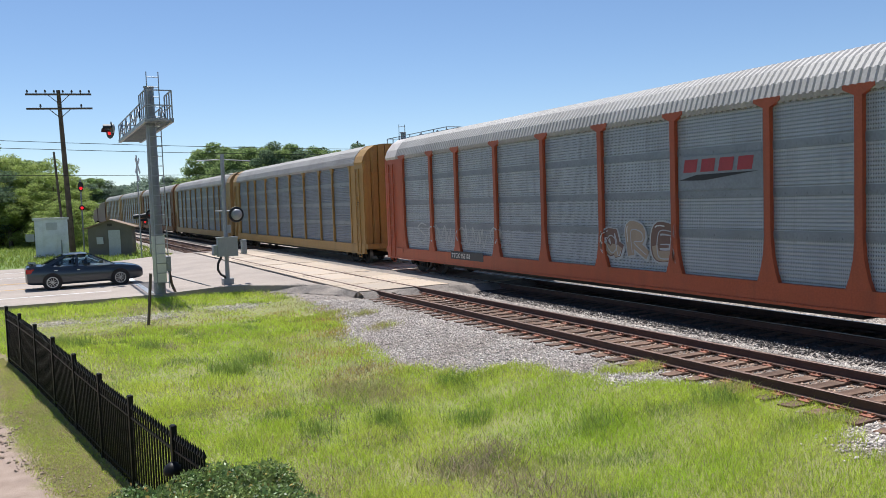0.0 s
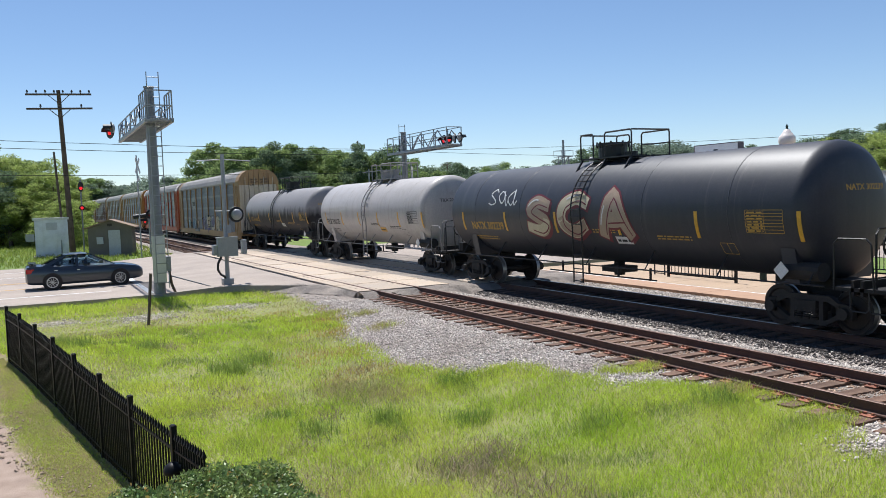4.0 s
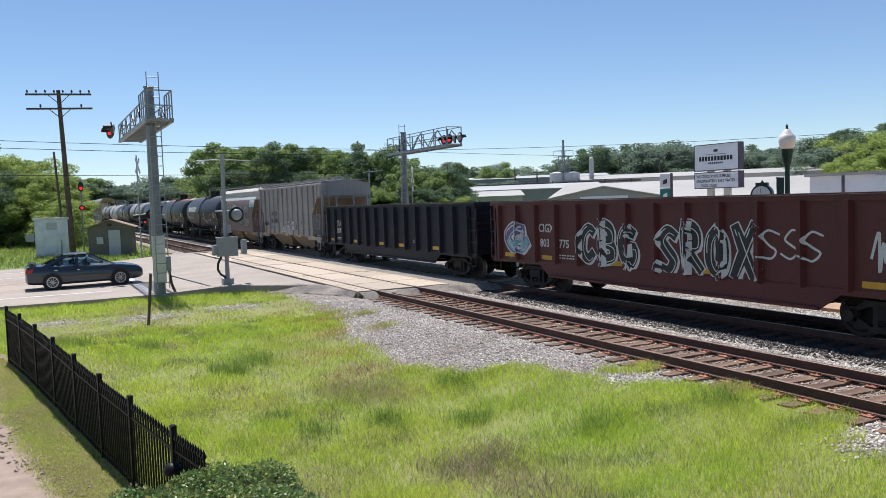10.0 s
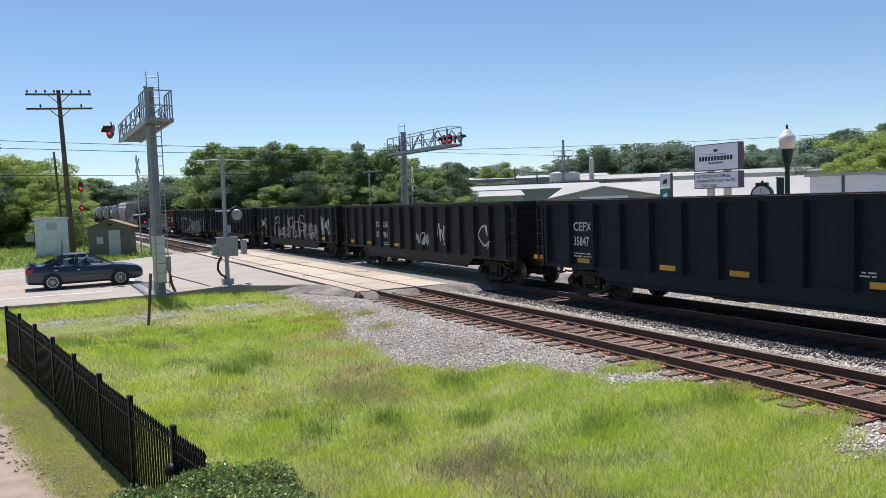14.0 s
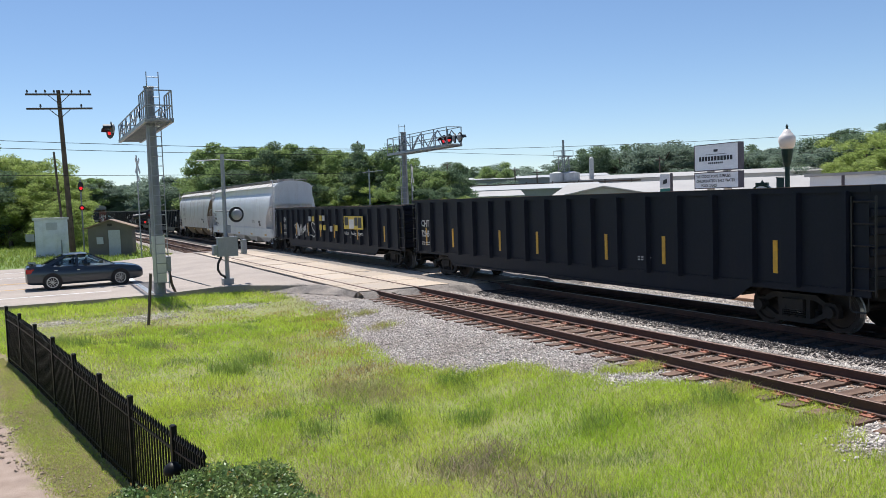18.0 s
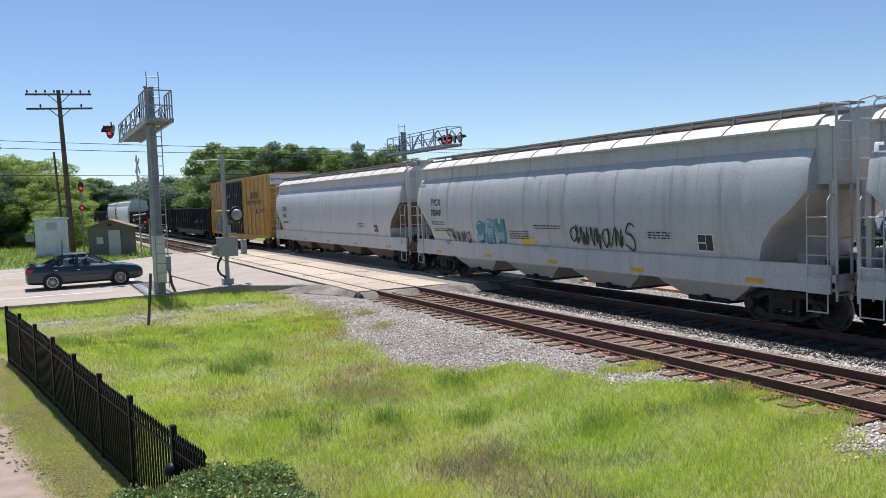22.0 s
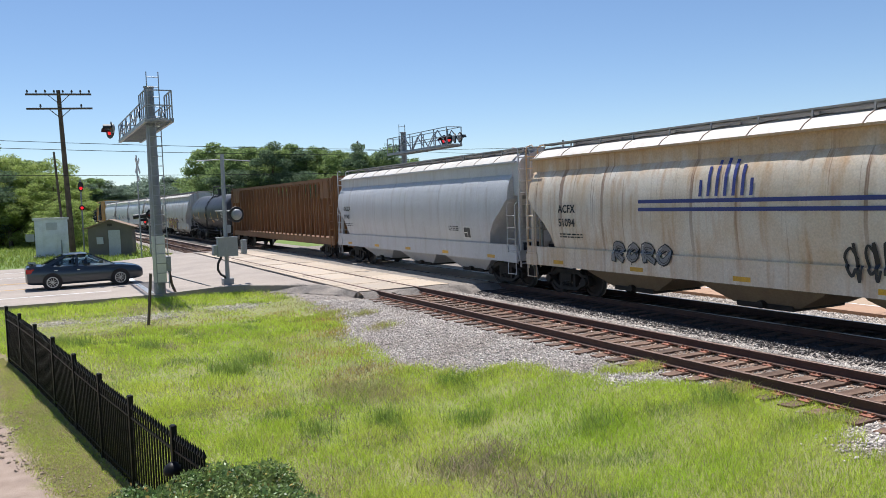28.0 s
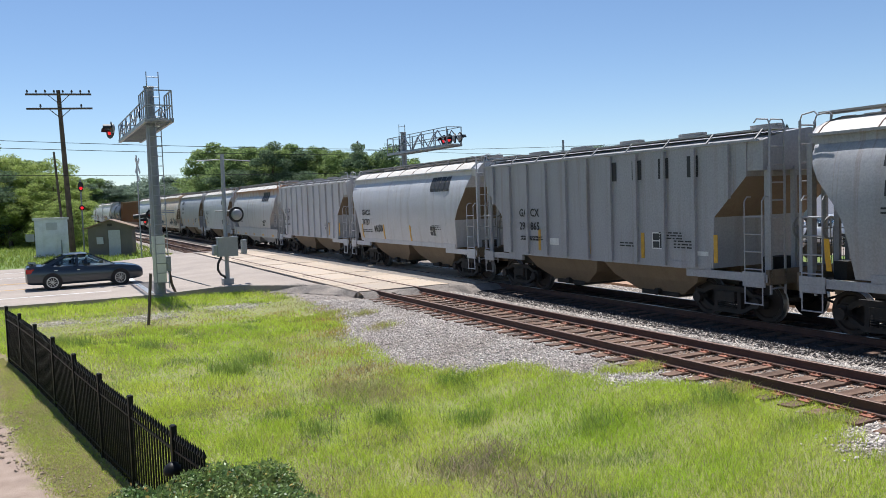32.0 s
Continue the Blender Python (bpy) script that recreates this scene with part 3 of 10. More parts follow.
def make_side_frame():
    bm = bmesh.new()
    w = 0.07
    def bit(pts):
        prism(bm, pts, -w, w, "x")
    bit([(-0.80, 0.62), (-0.55, 0.78), (0.55, 0.78), (0.80, 0.62), (0.80, 0.53), (0.5, 0.66), (-0.5, 0.66), (-0.80, 0.53)])
    bit([(-0.42, 0.16), (0.42, 0.16), (0.46, 0.27), (-0.46, 0.27)])
    for s in (-1, 1):
        bit([(s * 0.82, 0.36), (s * 0.82, 0.48), (s * 0.46, 0.27), (s * 0.42, 0.16)])
        bit([(s * 0.30, 0.27), (s * 0.40, 0.27), (s * 0.40, 0.66), (s * 0.30, 0.66)])
        bit([(s * 0.74, 0.34), (s * 1.06, 0.34), (s * 1.08, 0.50), (s * 1.0, 0.63), (s * 0.78, 0.65)])
        rod(bm, (-0.16, s * 0.89, 0.457), (0.02, s * 0.89, 0.457), 0.125, 12)
    for y in (-0.19, 0.0, 0.19):
        for k in range(5):
            rod(bm, (-0.05, y, 0.28 + 0.05 * k), (-0.05, y, 0.305 + 0.05 * k), 0.085, 10)
    return finish(bm, "side_frame")


WHEEL, FRAME = make_wheel(), make_side_frame()
FRAME.materials.append(M["truck"])
_bm = bmesh.new()
rod(_bm, (-0.72, 0, 0), (0.72, 0, 0), 0.085, 10)
AXLE = finish(_bm, "axle")
AXLE.materials.append(M["wheel"])
_bm = bmesh.new()
box(_bm, -1.12, 1.12, -0.26, 0.26, 0.42, 0.66)
box(_bm, -0.35, 0.35, -0.3, 0.3, 0.62, 0.8)
for _s in (-1, 1):
    box(_bm, -0.9, 0.9, _s * 0.42 - 0.05, _s * 0.42 + 0.05, 0.3, 0.4)
    for _x in (-0.72, 0.72):
        box(_bm, _x - 0.06, _x + 0.06, _s * 0.40 - 0.04, _s * 0.40 + 0.04, 0.25, 0.55)
BOLSTER = finish(_bm, "truck")
BOLSTER.materials.append(M["truck"])
_bm = bmesh.new()
box(_bm, -0.07, 0.07, -0.75, 0.0, 0.80, 0.95)
box(_bm, -0.13, 0.13, 0.0, 0.22, 0.74, 1.0)
box(_bm, 0.02, 0.15, 0.2, 0.36, 0.76, 0.98)
box(_bm, -0.15, -0.06, 0.2, 0.30, 0.78, 0.96)
tube(_bm, [(0.25, -0.1, 0.85), (0.27, 0.15, 0.6), (0.22, 0.38, 0.52), (0.1, 0.5, 0.56)], 0.03)
COUPLER = finish(_bm, "coupler")
COUPLER.materials.append(M["truck"])


def add_trucks(car, half):
    for s in (-1, 1):
        tr = piece("truck", BOLSTER, car, pose(0, s * half, 0))
        for sx in (-1, 1):
            piece("side_frame", FRAME, tr, pose(sx * 1.0, 0, 0, 0, 0, 0 if sx < 0 else 180))
        for sy in (-1, 1):
            piece("axle", AXLE, tr, pose(0, sy * 0.89, 0.457))
            piece("wheel", WHEEL, tr, pose(-0.72, sy * 0.89, 0.457))
            piece("wheel", WHEEL, tr, pose(0.72, sy * 0.89, 0.457, 0, 0, 180))


def add_couplers(car, half):
    for s in (-1, 1):
        piece("coupler", COUPLER, car, pose(0, s * half, 0, 0, 0, 0 if s > 0 else 180))


def ladder(car, x, y0, y1, z0, z1, material, step=0.42, r=0.016, foot=0.0):
    """A ladder on a side (same x) with square stiles and round rungs."""
    bm = bmesh.new()
    for y in (y0, y1):
        bar(bm, (x, y, z0), (x, y, z1), 0.05, 0.03)
    z = z0 + 0.12
    while z < z1:
        rod(bm, (x - 0.02, y0, z), (x - 0.02, y1, z), r, 6)
        z += step
    return part("ladder", bm, material, car)


def end_ladder(car, y, x0, x1, z0, z1, material, step=0.42):
    bm = bmesh.new()
    for x in (x0, x1):
        bar(bm, (x, y, z0), (x, y, z1), 0.04, 0.04)
    z = z0 + 0.12
    while z < z1:
        rod(bm, (x0, y, z), (x1, y, z), 0.016, 6)
        z += step
    return part("ladder", bm, material, car)


def stirrup(car, x, y, z, material):
    bm = bmesh.new()
    tube(bm, [(x, y - 0.2, z), (x, y - 0.19, z - 0.33), (x, y - 0.14, z - 0.38), (x, y + 0.14, z - 0.38), (x, y + 0.19, z - 0.33), (x, y + 0.2, z)], 0.017)
    return part("step", bm, material, car)


def on_side(xfun, y0, z0, off=0.008):
    return lambda a, b: Vector((-xfun(z0 + b) - off, y0 - a, z0 + b))


def letters(car, text, y0, z0, size, material, xfun, wide=1.0, name="lettering"):
    return writing(name, text, size, material, on_side(xfun, y0, z0), car, wide=wide)


def plate_on(car, name, y0, y1, z0, z1, material, xfun, off=0.007, label=""):
    """A thin decal or plate that follows the side."""
    bm = bmesh.new()
    n = max(1, int((z1 - z0) / 0.12))
    loft(bm, [[(-xfun(z) - off, y0, z), (-xfun(z) - off, y1, z), (-xfun(z) + 0.004, y1, z), (-xfun(z) + 0.004, y0, z)] for z in [z0 + (z1 - z0) * i / n for i in range(n + 1)]])
    return part(name, bm, material, car, label)


def small_print(car, y0, z0, rows, wide, material, xfun, size=0.07):
    """Lines of writing too small to read: plain bars."""
    bm = bmesh.new()
    size *= 0.62
    rng = random.Random(int(abs(y0 * 977 + z0 * 131)))
    for r in range(rows):
        y, z = y0, z0 - r * size * 2.2
        while y > y0 - wide:
            w = min(rng.uniform(0.05, 0.22), y - (y0 - wide))
            x = -xfun(z) - 0.006
            quad(bm, [(x, y, z), (x, y - w, z), (-xfun(z + size) - 0.006, y - w, z + size), (-xfun(z + size) - 0.006, y, z + size)])
            y -= w + 0.045
            if w < 0.05:
                break
    return part("small_print", bm, material, car)


GLYPHS = {
    "A": [[(-0.8, -1), (-0.15, 0.95), (0.2, 0.95), (0.85, -1)], [(-0.5, -0.25), (0.55, -0.2)]],
    "B": [[(-0.6, -1), (-0.65, 1), (0.5, 0.8), (0.5, 0.2), (-0.4, 0.05), (0.7, -0.15), (0.65, -0.85), (-0.5, -1)]],
    "C": [[(0.75, 0.75), (0.1, 1), (-0.7, 0.5), (-0.7, -0.5), (0.1, -1), (0.8, -0.7)]],
    "D": [[(-0.6, -1), (-0.6, 1), (0.5, 0.7), (0.75, 0), (0.45, -0.75), (-0.6, -1)]],
    "E": [[(0.75, 0.85), (-0.6, 0.9), (-0.65, -0.85), (0.75, -0.9)], [(-0.6, 0.0), (0.5, 0.05)]],
    "G": [[(0.75, 0.75), (0.1, 1), (-0.7, 0.5), (-0.7, -0.5), (0.1, -1), (0.75, -0.6), (0.7, -0.05), (0.1, -0.1)]],
    "H": [[(-0.65, 1), (-0.65, -1)], [(0.65, 1), (0.65, -1)], [(-0.6, 0.0), (0.6, 0.0)]],
    "K": [[(-0.6, 1), (-0.65, -1)], [(0.75, 1), (-0.45, -0.05), (0.85, -1)]],
    "N": [[(-0.7, -1), (-0.6, 1), (0.55, -0.9), (0.7, 1)]],
    "O": [[(0, 1), (-0.7, 0.5), (-0.72, -0.5), (0, -1), (0.7, -0.5), (0.7, 0.5), (0.05, 1)]],
    "P": [[(-0.6, -1), (-0.6, 0.95), (0.6, 0.85), (0.65, 0.1), (-0.4, -0.1)]],
    "R": [[(-0.7, -1), (-0.6, 0.95), (0.55, 0.85), (0.55, 0.15), (-0.4, 0.0), (0.85, -1)]],
    "S": [[(0.75, 0.75), (-0.1, 1), (-0.7, 0.5), (0, 0.05), (0.7, -0.4), (0.15, -1), (-0.8, -0.75)]],
    "T": [[(-0.85, 0.85), (0.85, 0.95)], [(0.0, 0.85), (-0.05, -1)]],
    "W": [[(-0.85, 1), (-0.45, -0.95), (0.0, 0.4), (0.45, -0.95), (0.85, 1)]],
    "X": [[(-0.8, 1), (0.8, -1)], [(0.8, 1), (-0.8, -1)]],
    "Y": [[(-0.8, 1), (0.0, 0.0), (0.0, -1)], [(0.8, 1), (0.0, 0.0)]],
    "4": [[(0.5, -1), (0.45, 1), (-0.7, -0.2), (0.85, -0.25)]],
    "~": [[(-0.9, -0.3), (-0.5, 0.9), (-0.35, -0.8), (0.0, 0.5), (0.2, -0.6), (0.5, 0.8), (0.55, -0.9), (0.9, 0.1)]],
    "@": [[(0.5, 0.3), (-0.1, 0.8), (-0.7, 0.1), (-0.1, -0.7), (0.5, 0.0), (0.4, 0.9), (0.6, -0.8), (1.0, -0.3)]],
}


def curve_points(pts, step):
    """Points at even steps along a smooth curve through pts."""
    pts = [pts[0]] + list(pts) + [pts[-1]]
    out = []
    for a, b, c, d in zip(pts, pts[1:], pts[2:], pts[3:]):
        n = max(2, int(math.hypot(c[0] - b[0], c[1] - b[1]) / step))
        for i in range(n):
            t = i / n
            out.append(tuple(0.5 * (2 * b[k] + (c[k] - a[k]) * t + (2 * a[k] - 5 * b[k] + 4 * c[k] - d[k]) * t * t + (3 * b[k] - a[k] - 3 * c[k] + d[k]) * t ** 3) for k in (0, 1)))
    return out + [pts[-1]]


def ribbon(bm, pts, half, off, slot, skin):
    """A painted stroke with blunt ends that lies on the surface skin(y, z, off)."""
    m = len(pts)
    rows = []
    for i, (y, z) in enumerate(pts):
        a, b = pts[max(0, i - 1)], pts[min(m - 1, i + 1)]
        d = math.hypot(b[0] - a[0], b[1] - a[1]) or 1.0
        ty, tz = (b[0] - a[0]) / d, (b[1] - a[1]) / d
        w = half * (0.86 + 0.22 * math.sin(math.pi * i / (m - 1)))
        e = -half * 0.7 if i == 0 else (half * 0.7 if i == m - 1 else 0.0)
        o = off + 0.0022 * i / m
        rows.append([bm.verts.new(skin(y + ty * e - tz * w * k, z + tz * e + ty * w * k, o)) for k in (-1, -0.33, 0.33, 1)])
    for r0, r1 in zip(rows, rows[1:]):
        for k in range(3):
            f = bm.faces.new((r0[k], r0[k + 1], r1[k + 1], r1[k]))
            f.material_index = slot


def graffiti(car, y0, y1, z0, z1, line, fills, xfun, n=5, seed=1, filled=True, thick=0.09, text="", drape=None, lift=0.0):
    """Sprayed letters: fat outlined strokes with two fill colours and highlights, or thin single-line tags."""
    rng = random.Random(seed)
    skin = lambda y, z, off: Vector((-xfun(z) - off - lift - (drape(y) if drape else 0.0), y, z))
    word = list(text) if text else [rng.choice("~@~@S~" if not filled else "SRKENABO@W") for _ in range(n)]
    n = len(word)
    pitch = (y0 - y1) / n
    hgt = z1 - z0
    for i, ch in enumerate(word):
        if ch == " ":
            continue
        fat = min(pitch * 0.165, hgt * 0.135) if filled else max(0.018, min(0.032, hgt * 0.035))
        sw, sh = pitch * (0.43 if filled else 0.52), hgt / 2 * (0.92 if filled else 0.97) - fat
        sw = max(0.05, sw - fat * 0.4)
        cy, cz = y0 - pitch * (i + 0.5), (z0 + z1) / 2 + rng.uniform(-0.05, 0.05) * hgt
        lean, grow = rng.uniform(-0.18, 0.18), rng.uniform(0.9, 1.08)
        jit = 0.05 if text else 0.16
        bm = bmesh.new()
        for k, stroke in enumerate(GLYPHS[ch]):
            pts = [(cy - sw * grow * (u + lean * v + rng.uniform(-jit, jit)), cz + sh * grow * (v + rng.uniform(-jit, jit))) for u, v in stroke]
            path = curve_points(pts, 0.07 if filled else 0.05)
            o = 0.004 + 0.0006 * k + 0.0003 * (i % 2)
            if filled:
                edge = max(0.022, fat * 0.28)
                ribbon(bm, [(y - edge * 1.3, z - edge * 1.1) for y, z in path], fat + edge * 0.4, o, 0, skin)
                ribbon(bm, path, fat + edge, o + 0.004, 0, skin)
                a, b = 1 + (i + seed) % len(fills), 1 + (i + seed + 1) % len(fills)
                ribbon(bm, path, fat, o + 0.008, a, skin)
                low = [p for p in path if p[1] < cz - 0.1 * hgt]
                if b != a and len(low) > 3 and k == 0 and max(math.hypot(p[0] - r[0], p[1] - r[1]) for p, r in zip(low, low[1:])) < 0.2:
                    ribbon(bm, low, fat * 0.8, o + 0.012, b, skin)
                # thin inner line that follows the letter's shaded side
                ribbon(bm, [(y - fat * 0.5, z - fat * 0.42) for y, z in path[1:-1]], fat * 0.1, o + 0.014, 0, skin)
                m = len(path)
                shine = path[m // 8: m // 3]
                if len(shine) > 2:
                    ribbon(bm, [(y + fat * 0.45, z + fat * 0.35) for y, z in shine], fat * 0.11, o + 0.016, len(fills) + 1, skin)
            else:
                ribbon(bm, path, fat, o, 0, skin)
        if filled and not text:
            # a barbed flourish that ties the letter to the next
            py, pz = cy - sw * 0.6, cz + rng.choice((-0.8, 0.85)) * sh
            tip = [(py, pz), (py - pitch * 0.3, pz + rng.uniform(-0.2, 0.2) * sh), (py - pitch * 0.55, pz + rng.uniform(-0.35, 0.35) * sh)]
            ribbon(bm, curve_points(tip, 0.06), fat * 0.42, 0.005, 0, skin)
            ribbon(bm, curve_points(tip, 0.06), fat * 0.26, 0.009, 1 + i % len(fills), skin)
        if filled and rng.random() < 0.6:
            # a run of paint below the letter
            yd = cy + rng.uniform(-0.5, 0.5) * sw
            ribbon(bm, [(yd, z0 + 0.15 - 0.05 * q) for q in range(5)], 0.012, 0.006, 0, skin)
        me = finish(bm, "graffiti")
        for m in [line] + list(fills) + [INK["white"]]:
            me.materials.append(m)
        part("graffiti", me, line, car)


def flat(w):
    return lambda z: w


def new_car(kind, label, lead, tail, group="freight cars of the passing train"):
    car = thing(kind, pose(FAR_X, (lead + tail) / 2, 0), label, "rail car", group)
    TRAIN.append((car, (lead + tail) / 2, (lead - tail) / 2 - 2.0))
    return car


# ---------------------------------------------------------------- gondolas
def gondola(lead, tail, shell, label, marks=(), ribs=14, top=2.86, bottom=1.02, tags=(), strips=(), rust_top=True, tall_strips=False, badge=None):
    ln = lead - tail
    h = ln / 2
    car = new_car("gondola_car", label, lead, tail)
    w = 1.42
    for s in (-1, 1):
        bm = bmesh.new()
        box(bm, s * w - 0.015, s * w + 0.015, -h + 0.1, h - 0.1, bottom, top - 0.08)
        part("side_wall", bm, shell, car)
        bm = bmesh.new()
        box(bm, s * w - 0.07, s * w + 0.10, -h + 0.02, h - 0.02, top - 0.12, top)
        part("top_chord", bm, shell, car)
        bm = bmesh.new()
        low, belly = bottom - 0.13, bottom - 0.46
        prism(bm, [(-h + 0.05, bottom), (-h + 0.05, low), (-h + 2.9, low), (-h + 3.4, belly), (h - 3.4, belly), (h - 2.9, low), (h - 0.05, low), (h - 0.05, bottom)], s * (w + 0.02) - 0.02, s * (w + 0.02) + 0.02, "x")
        part("side_sill", bm, shell, car)
        bm = bmesh.new()
        box(bm, s * (w + 0.06) - 0.04, s * (w + 0.06) + 0.04, -h + 3.4, h - 3.4, belly - 0.01, belly + 0.05)
        part("sill_flange", bm, shell, car)
    bm = bmesh.new()
    box(bm, -w, w, -h + 0.1, h - 0.1, bottom + 0.05, bottom + 0.15)
    part("floor", bm, shell, car)
    bm = bmesh.new()
    box(bm, -0.35, 0.35, -h + 0.2, h - 0.2, bottom - 0.35, bottom + 0.05)
    part("centre_sill", bm, M["truck"], car)
    for k in range(4):
        # cross-bearers hanging below the floor
        y = -h + 4.2 + (ln - 8.4) * k / 3
        bm = bmesh.new()
        prism(bm, [(-w, bottom), (-w, bottom - 0.45), (-0.4, bottom - 0.52), (0.4, bottom - 0.52), (w, bottom - 0.45), (w, bottom)], y - 0.09, y + 0.09)
        part("cross_bearer", bm, M["truck"], car)
    bm = bmesh.new()
    rod(bm, (-0.85, 0.3, bottom - 0.42), (-0.85, 1.3, bottom - 0.42), 0.2, 12)
    part("air_reservoir", bm, M["truck"], car)
    bm = bmesh.new()
    tube(bm, [(-1.15, -h + 3.0, bottom - 0.30), (-1.15, -1.0, bottom - 0.42), (-0.95, 0.2, bottom - 0.42)], 0.03)
    part("brake_pipe", bm, M["truck"], car)
    for s in (-1, 1):
        y = s * (h - 0.14)
        bm = bmesh.new()
        box(bm, -w, w, y - 0.02, y + 0.02, bottom, top - 0.05)
        part("end_wall", bm, shell, car)
        for z in (1.35, 1.75, 2.15, 2.5):
            bm = bmesh.new()
            prism(bm, [(y + s * 0.012, z - 0.1), (y + s * 0.1, z - 0.06), (y + s * 0.1, z + 0.06), (y + s * 0.012, z + 0.1)], -w + 0.02, w - 0.02, "x")
            part("end_rib", bm, shell, car)
        bm = bmesh.new()
        box(bm, -w - 0.08, w + 0.08, y - 0.1, y + 0.14, top - 0.12, top + 0.01)
        part("end_chord", bm, shell, car)
    bm = bmesh.new()
    prism(bm, [(-0.09, 0), (-0.055, -0.13), (0.055, -0.13), (0.09, 0)], bottom - 0.05, top - 0.1, "z")
    rib = finish(bm, "rib")
    # the ribs' outline lies in (y, x): turn it to stand off the side
    for v in rib.vertices:
        v.co = (v.co.y, v.co.x, v.co.z)
    rib.materials.append(shell)
    for s in (-1, 1):
        for i in range(ribs + 1):
            y = -h + 0.55 + (ln - 1.1) * i / ribs
            piece("rib", rib, car, pose(s * (w + 0.012), y, 0, 0, 0, 0 if s < 0 else 180))
    if rust_top:
        for s in (-1, 1):
            bm = bmesh.new()
            box(bm, s * (w + 0.015) - 0.08, s * (w + 0.015) + 0.08, -h + 0.02, h - 0.02, top + 0.002, top + 0.012)
            part("worn_rim", bm, M["worn_edge"], car, "worn rusty top edge")
    for s in (-1, 1):
        ladder(car, -w - 0.06, s * (h - 0.12) - 0.2, s * (h - 0.12) + 0.2 - (0.1 if s > 0 else -0.1), bottom - 0.1, top - 0.2, M["rod_black"])
        stirrup(car, -w - 0.02, s * (h - 0.3), bottom - 0.05, M["rod_black"])
        end_ladder(car, s * (h + 0.02), 0.8, 1.25, bottom - 0.1, top - 0.2, M["rod_black"])
    if badge:
        badge(car, flat(w + 0.145), h)
    xf = flat(w + 0.022)
    zs = bottom + 0.05
    pitch = (ln - 1.1) / ribs
    for i in strips:
        y = -h + 0.55 + pitch * (i + 0.5)
        if tall_strips:
            plate_on(car, "reflector", y + 0.06, y - 0.06, zs + 0.15, zs + 0.85, M["reflector"], xf, 0.004)
        else:
            plate_on(car, "reflector", y + 0.28, y - 0.28, zs, zs + 0.13, M["reflector"], xf, 0.004)
    # writing keeps to the bays between the ribs
    marks = [(text, f, z - 0.33, size) for text, f, z, size in marks]
    for text, f, z, size in marks:
        bay = math.floor((h - f * ln + h - 0.55) / pitch + 0.75)
        for word in text.split():
            y = -h + 0.55 + pitch * bay - 0.13
            if " " in text and word == text.split()[0]:
                y -= max(0.0, pitch - 0.36 - 0.64 * size * len(word))
            letters(car, word, y, z, size, M["white_letters"], xf, min(1.0, (pitch - 0.24) / (0.62 * size * len(word))))
            last = y
            bay -= 1
    if marks:
        small_print(car, last, marks[-1][2] - 0.25, 2, pitch - 0.3, M["white_letters"], xf, 0.06)
    small_print(car, -h * 0.35, 1.35, 2, 0.5, M["white_letters"], xf, 0.05)
    for k, (f0, f1, z0, z1, line, fills, n, filled, *word) in enumerate(tags):
        graffiti(car, h - f0 * ln, h - f1 * ln, z0, z1, line, fills, flat(w + 0.017), n, int(abs(lead)) + k, filled, 0.07, *word, drape=lambda y: 0.128 * min(1.0, max(0.0, (0.098 - abs((y + h - 0.55 + pitch / 2) % pitch - pitch / 2)) / 0.036)))
    add_trucks(car, h - 2.1)
    add_couplers(car, h + 0.3)
    return car


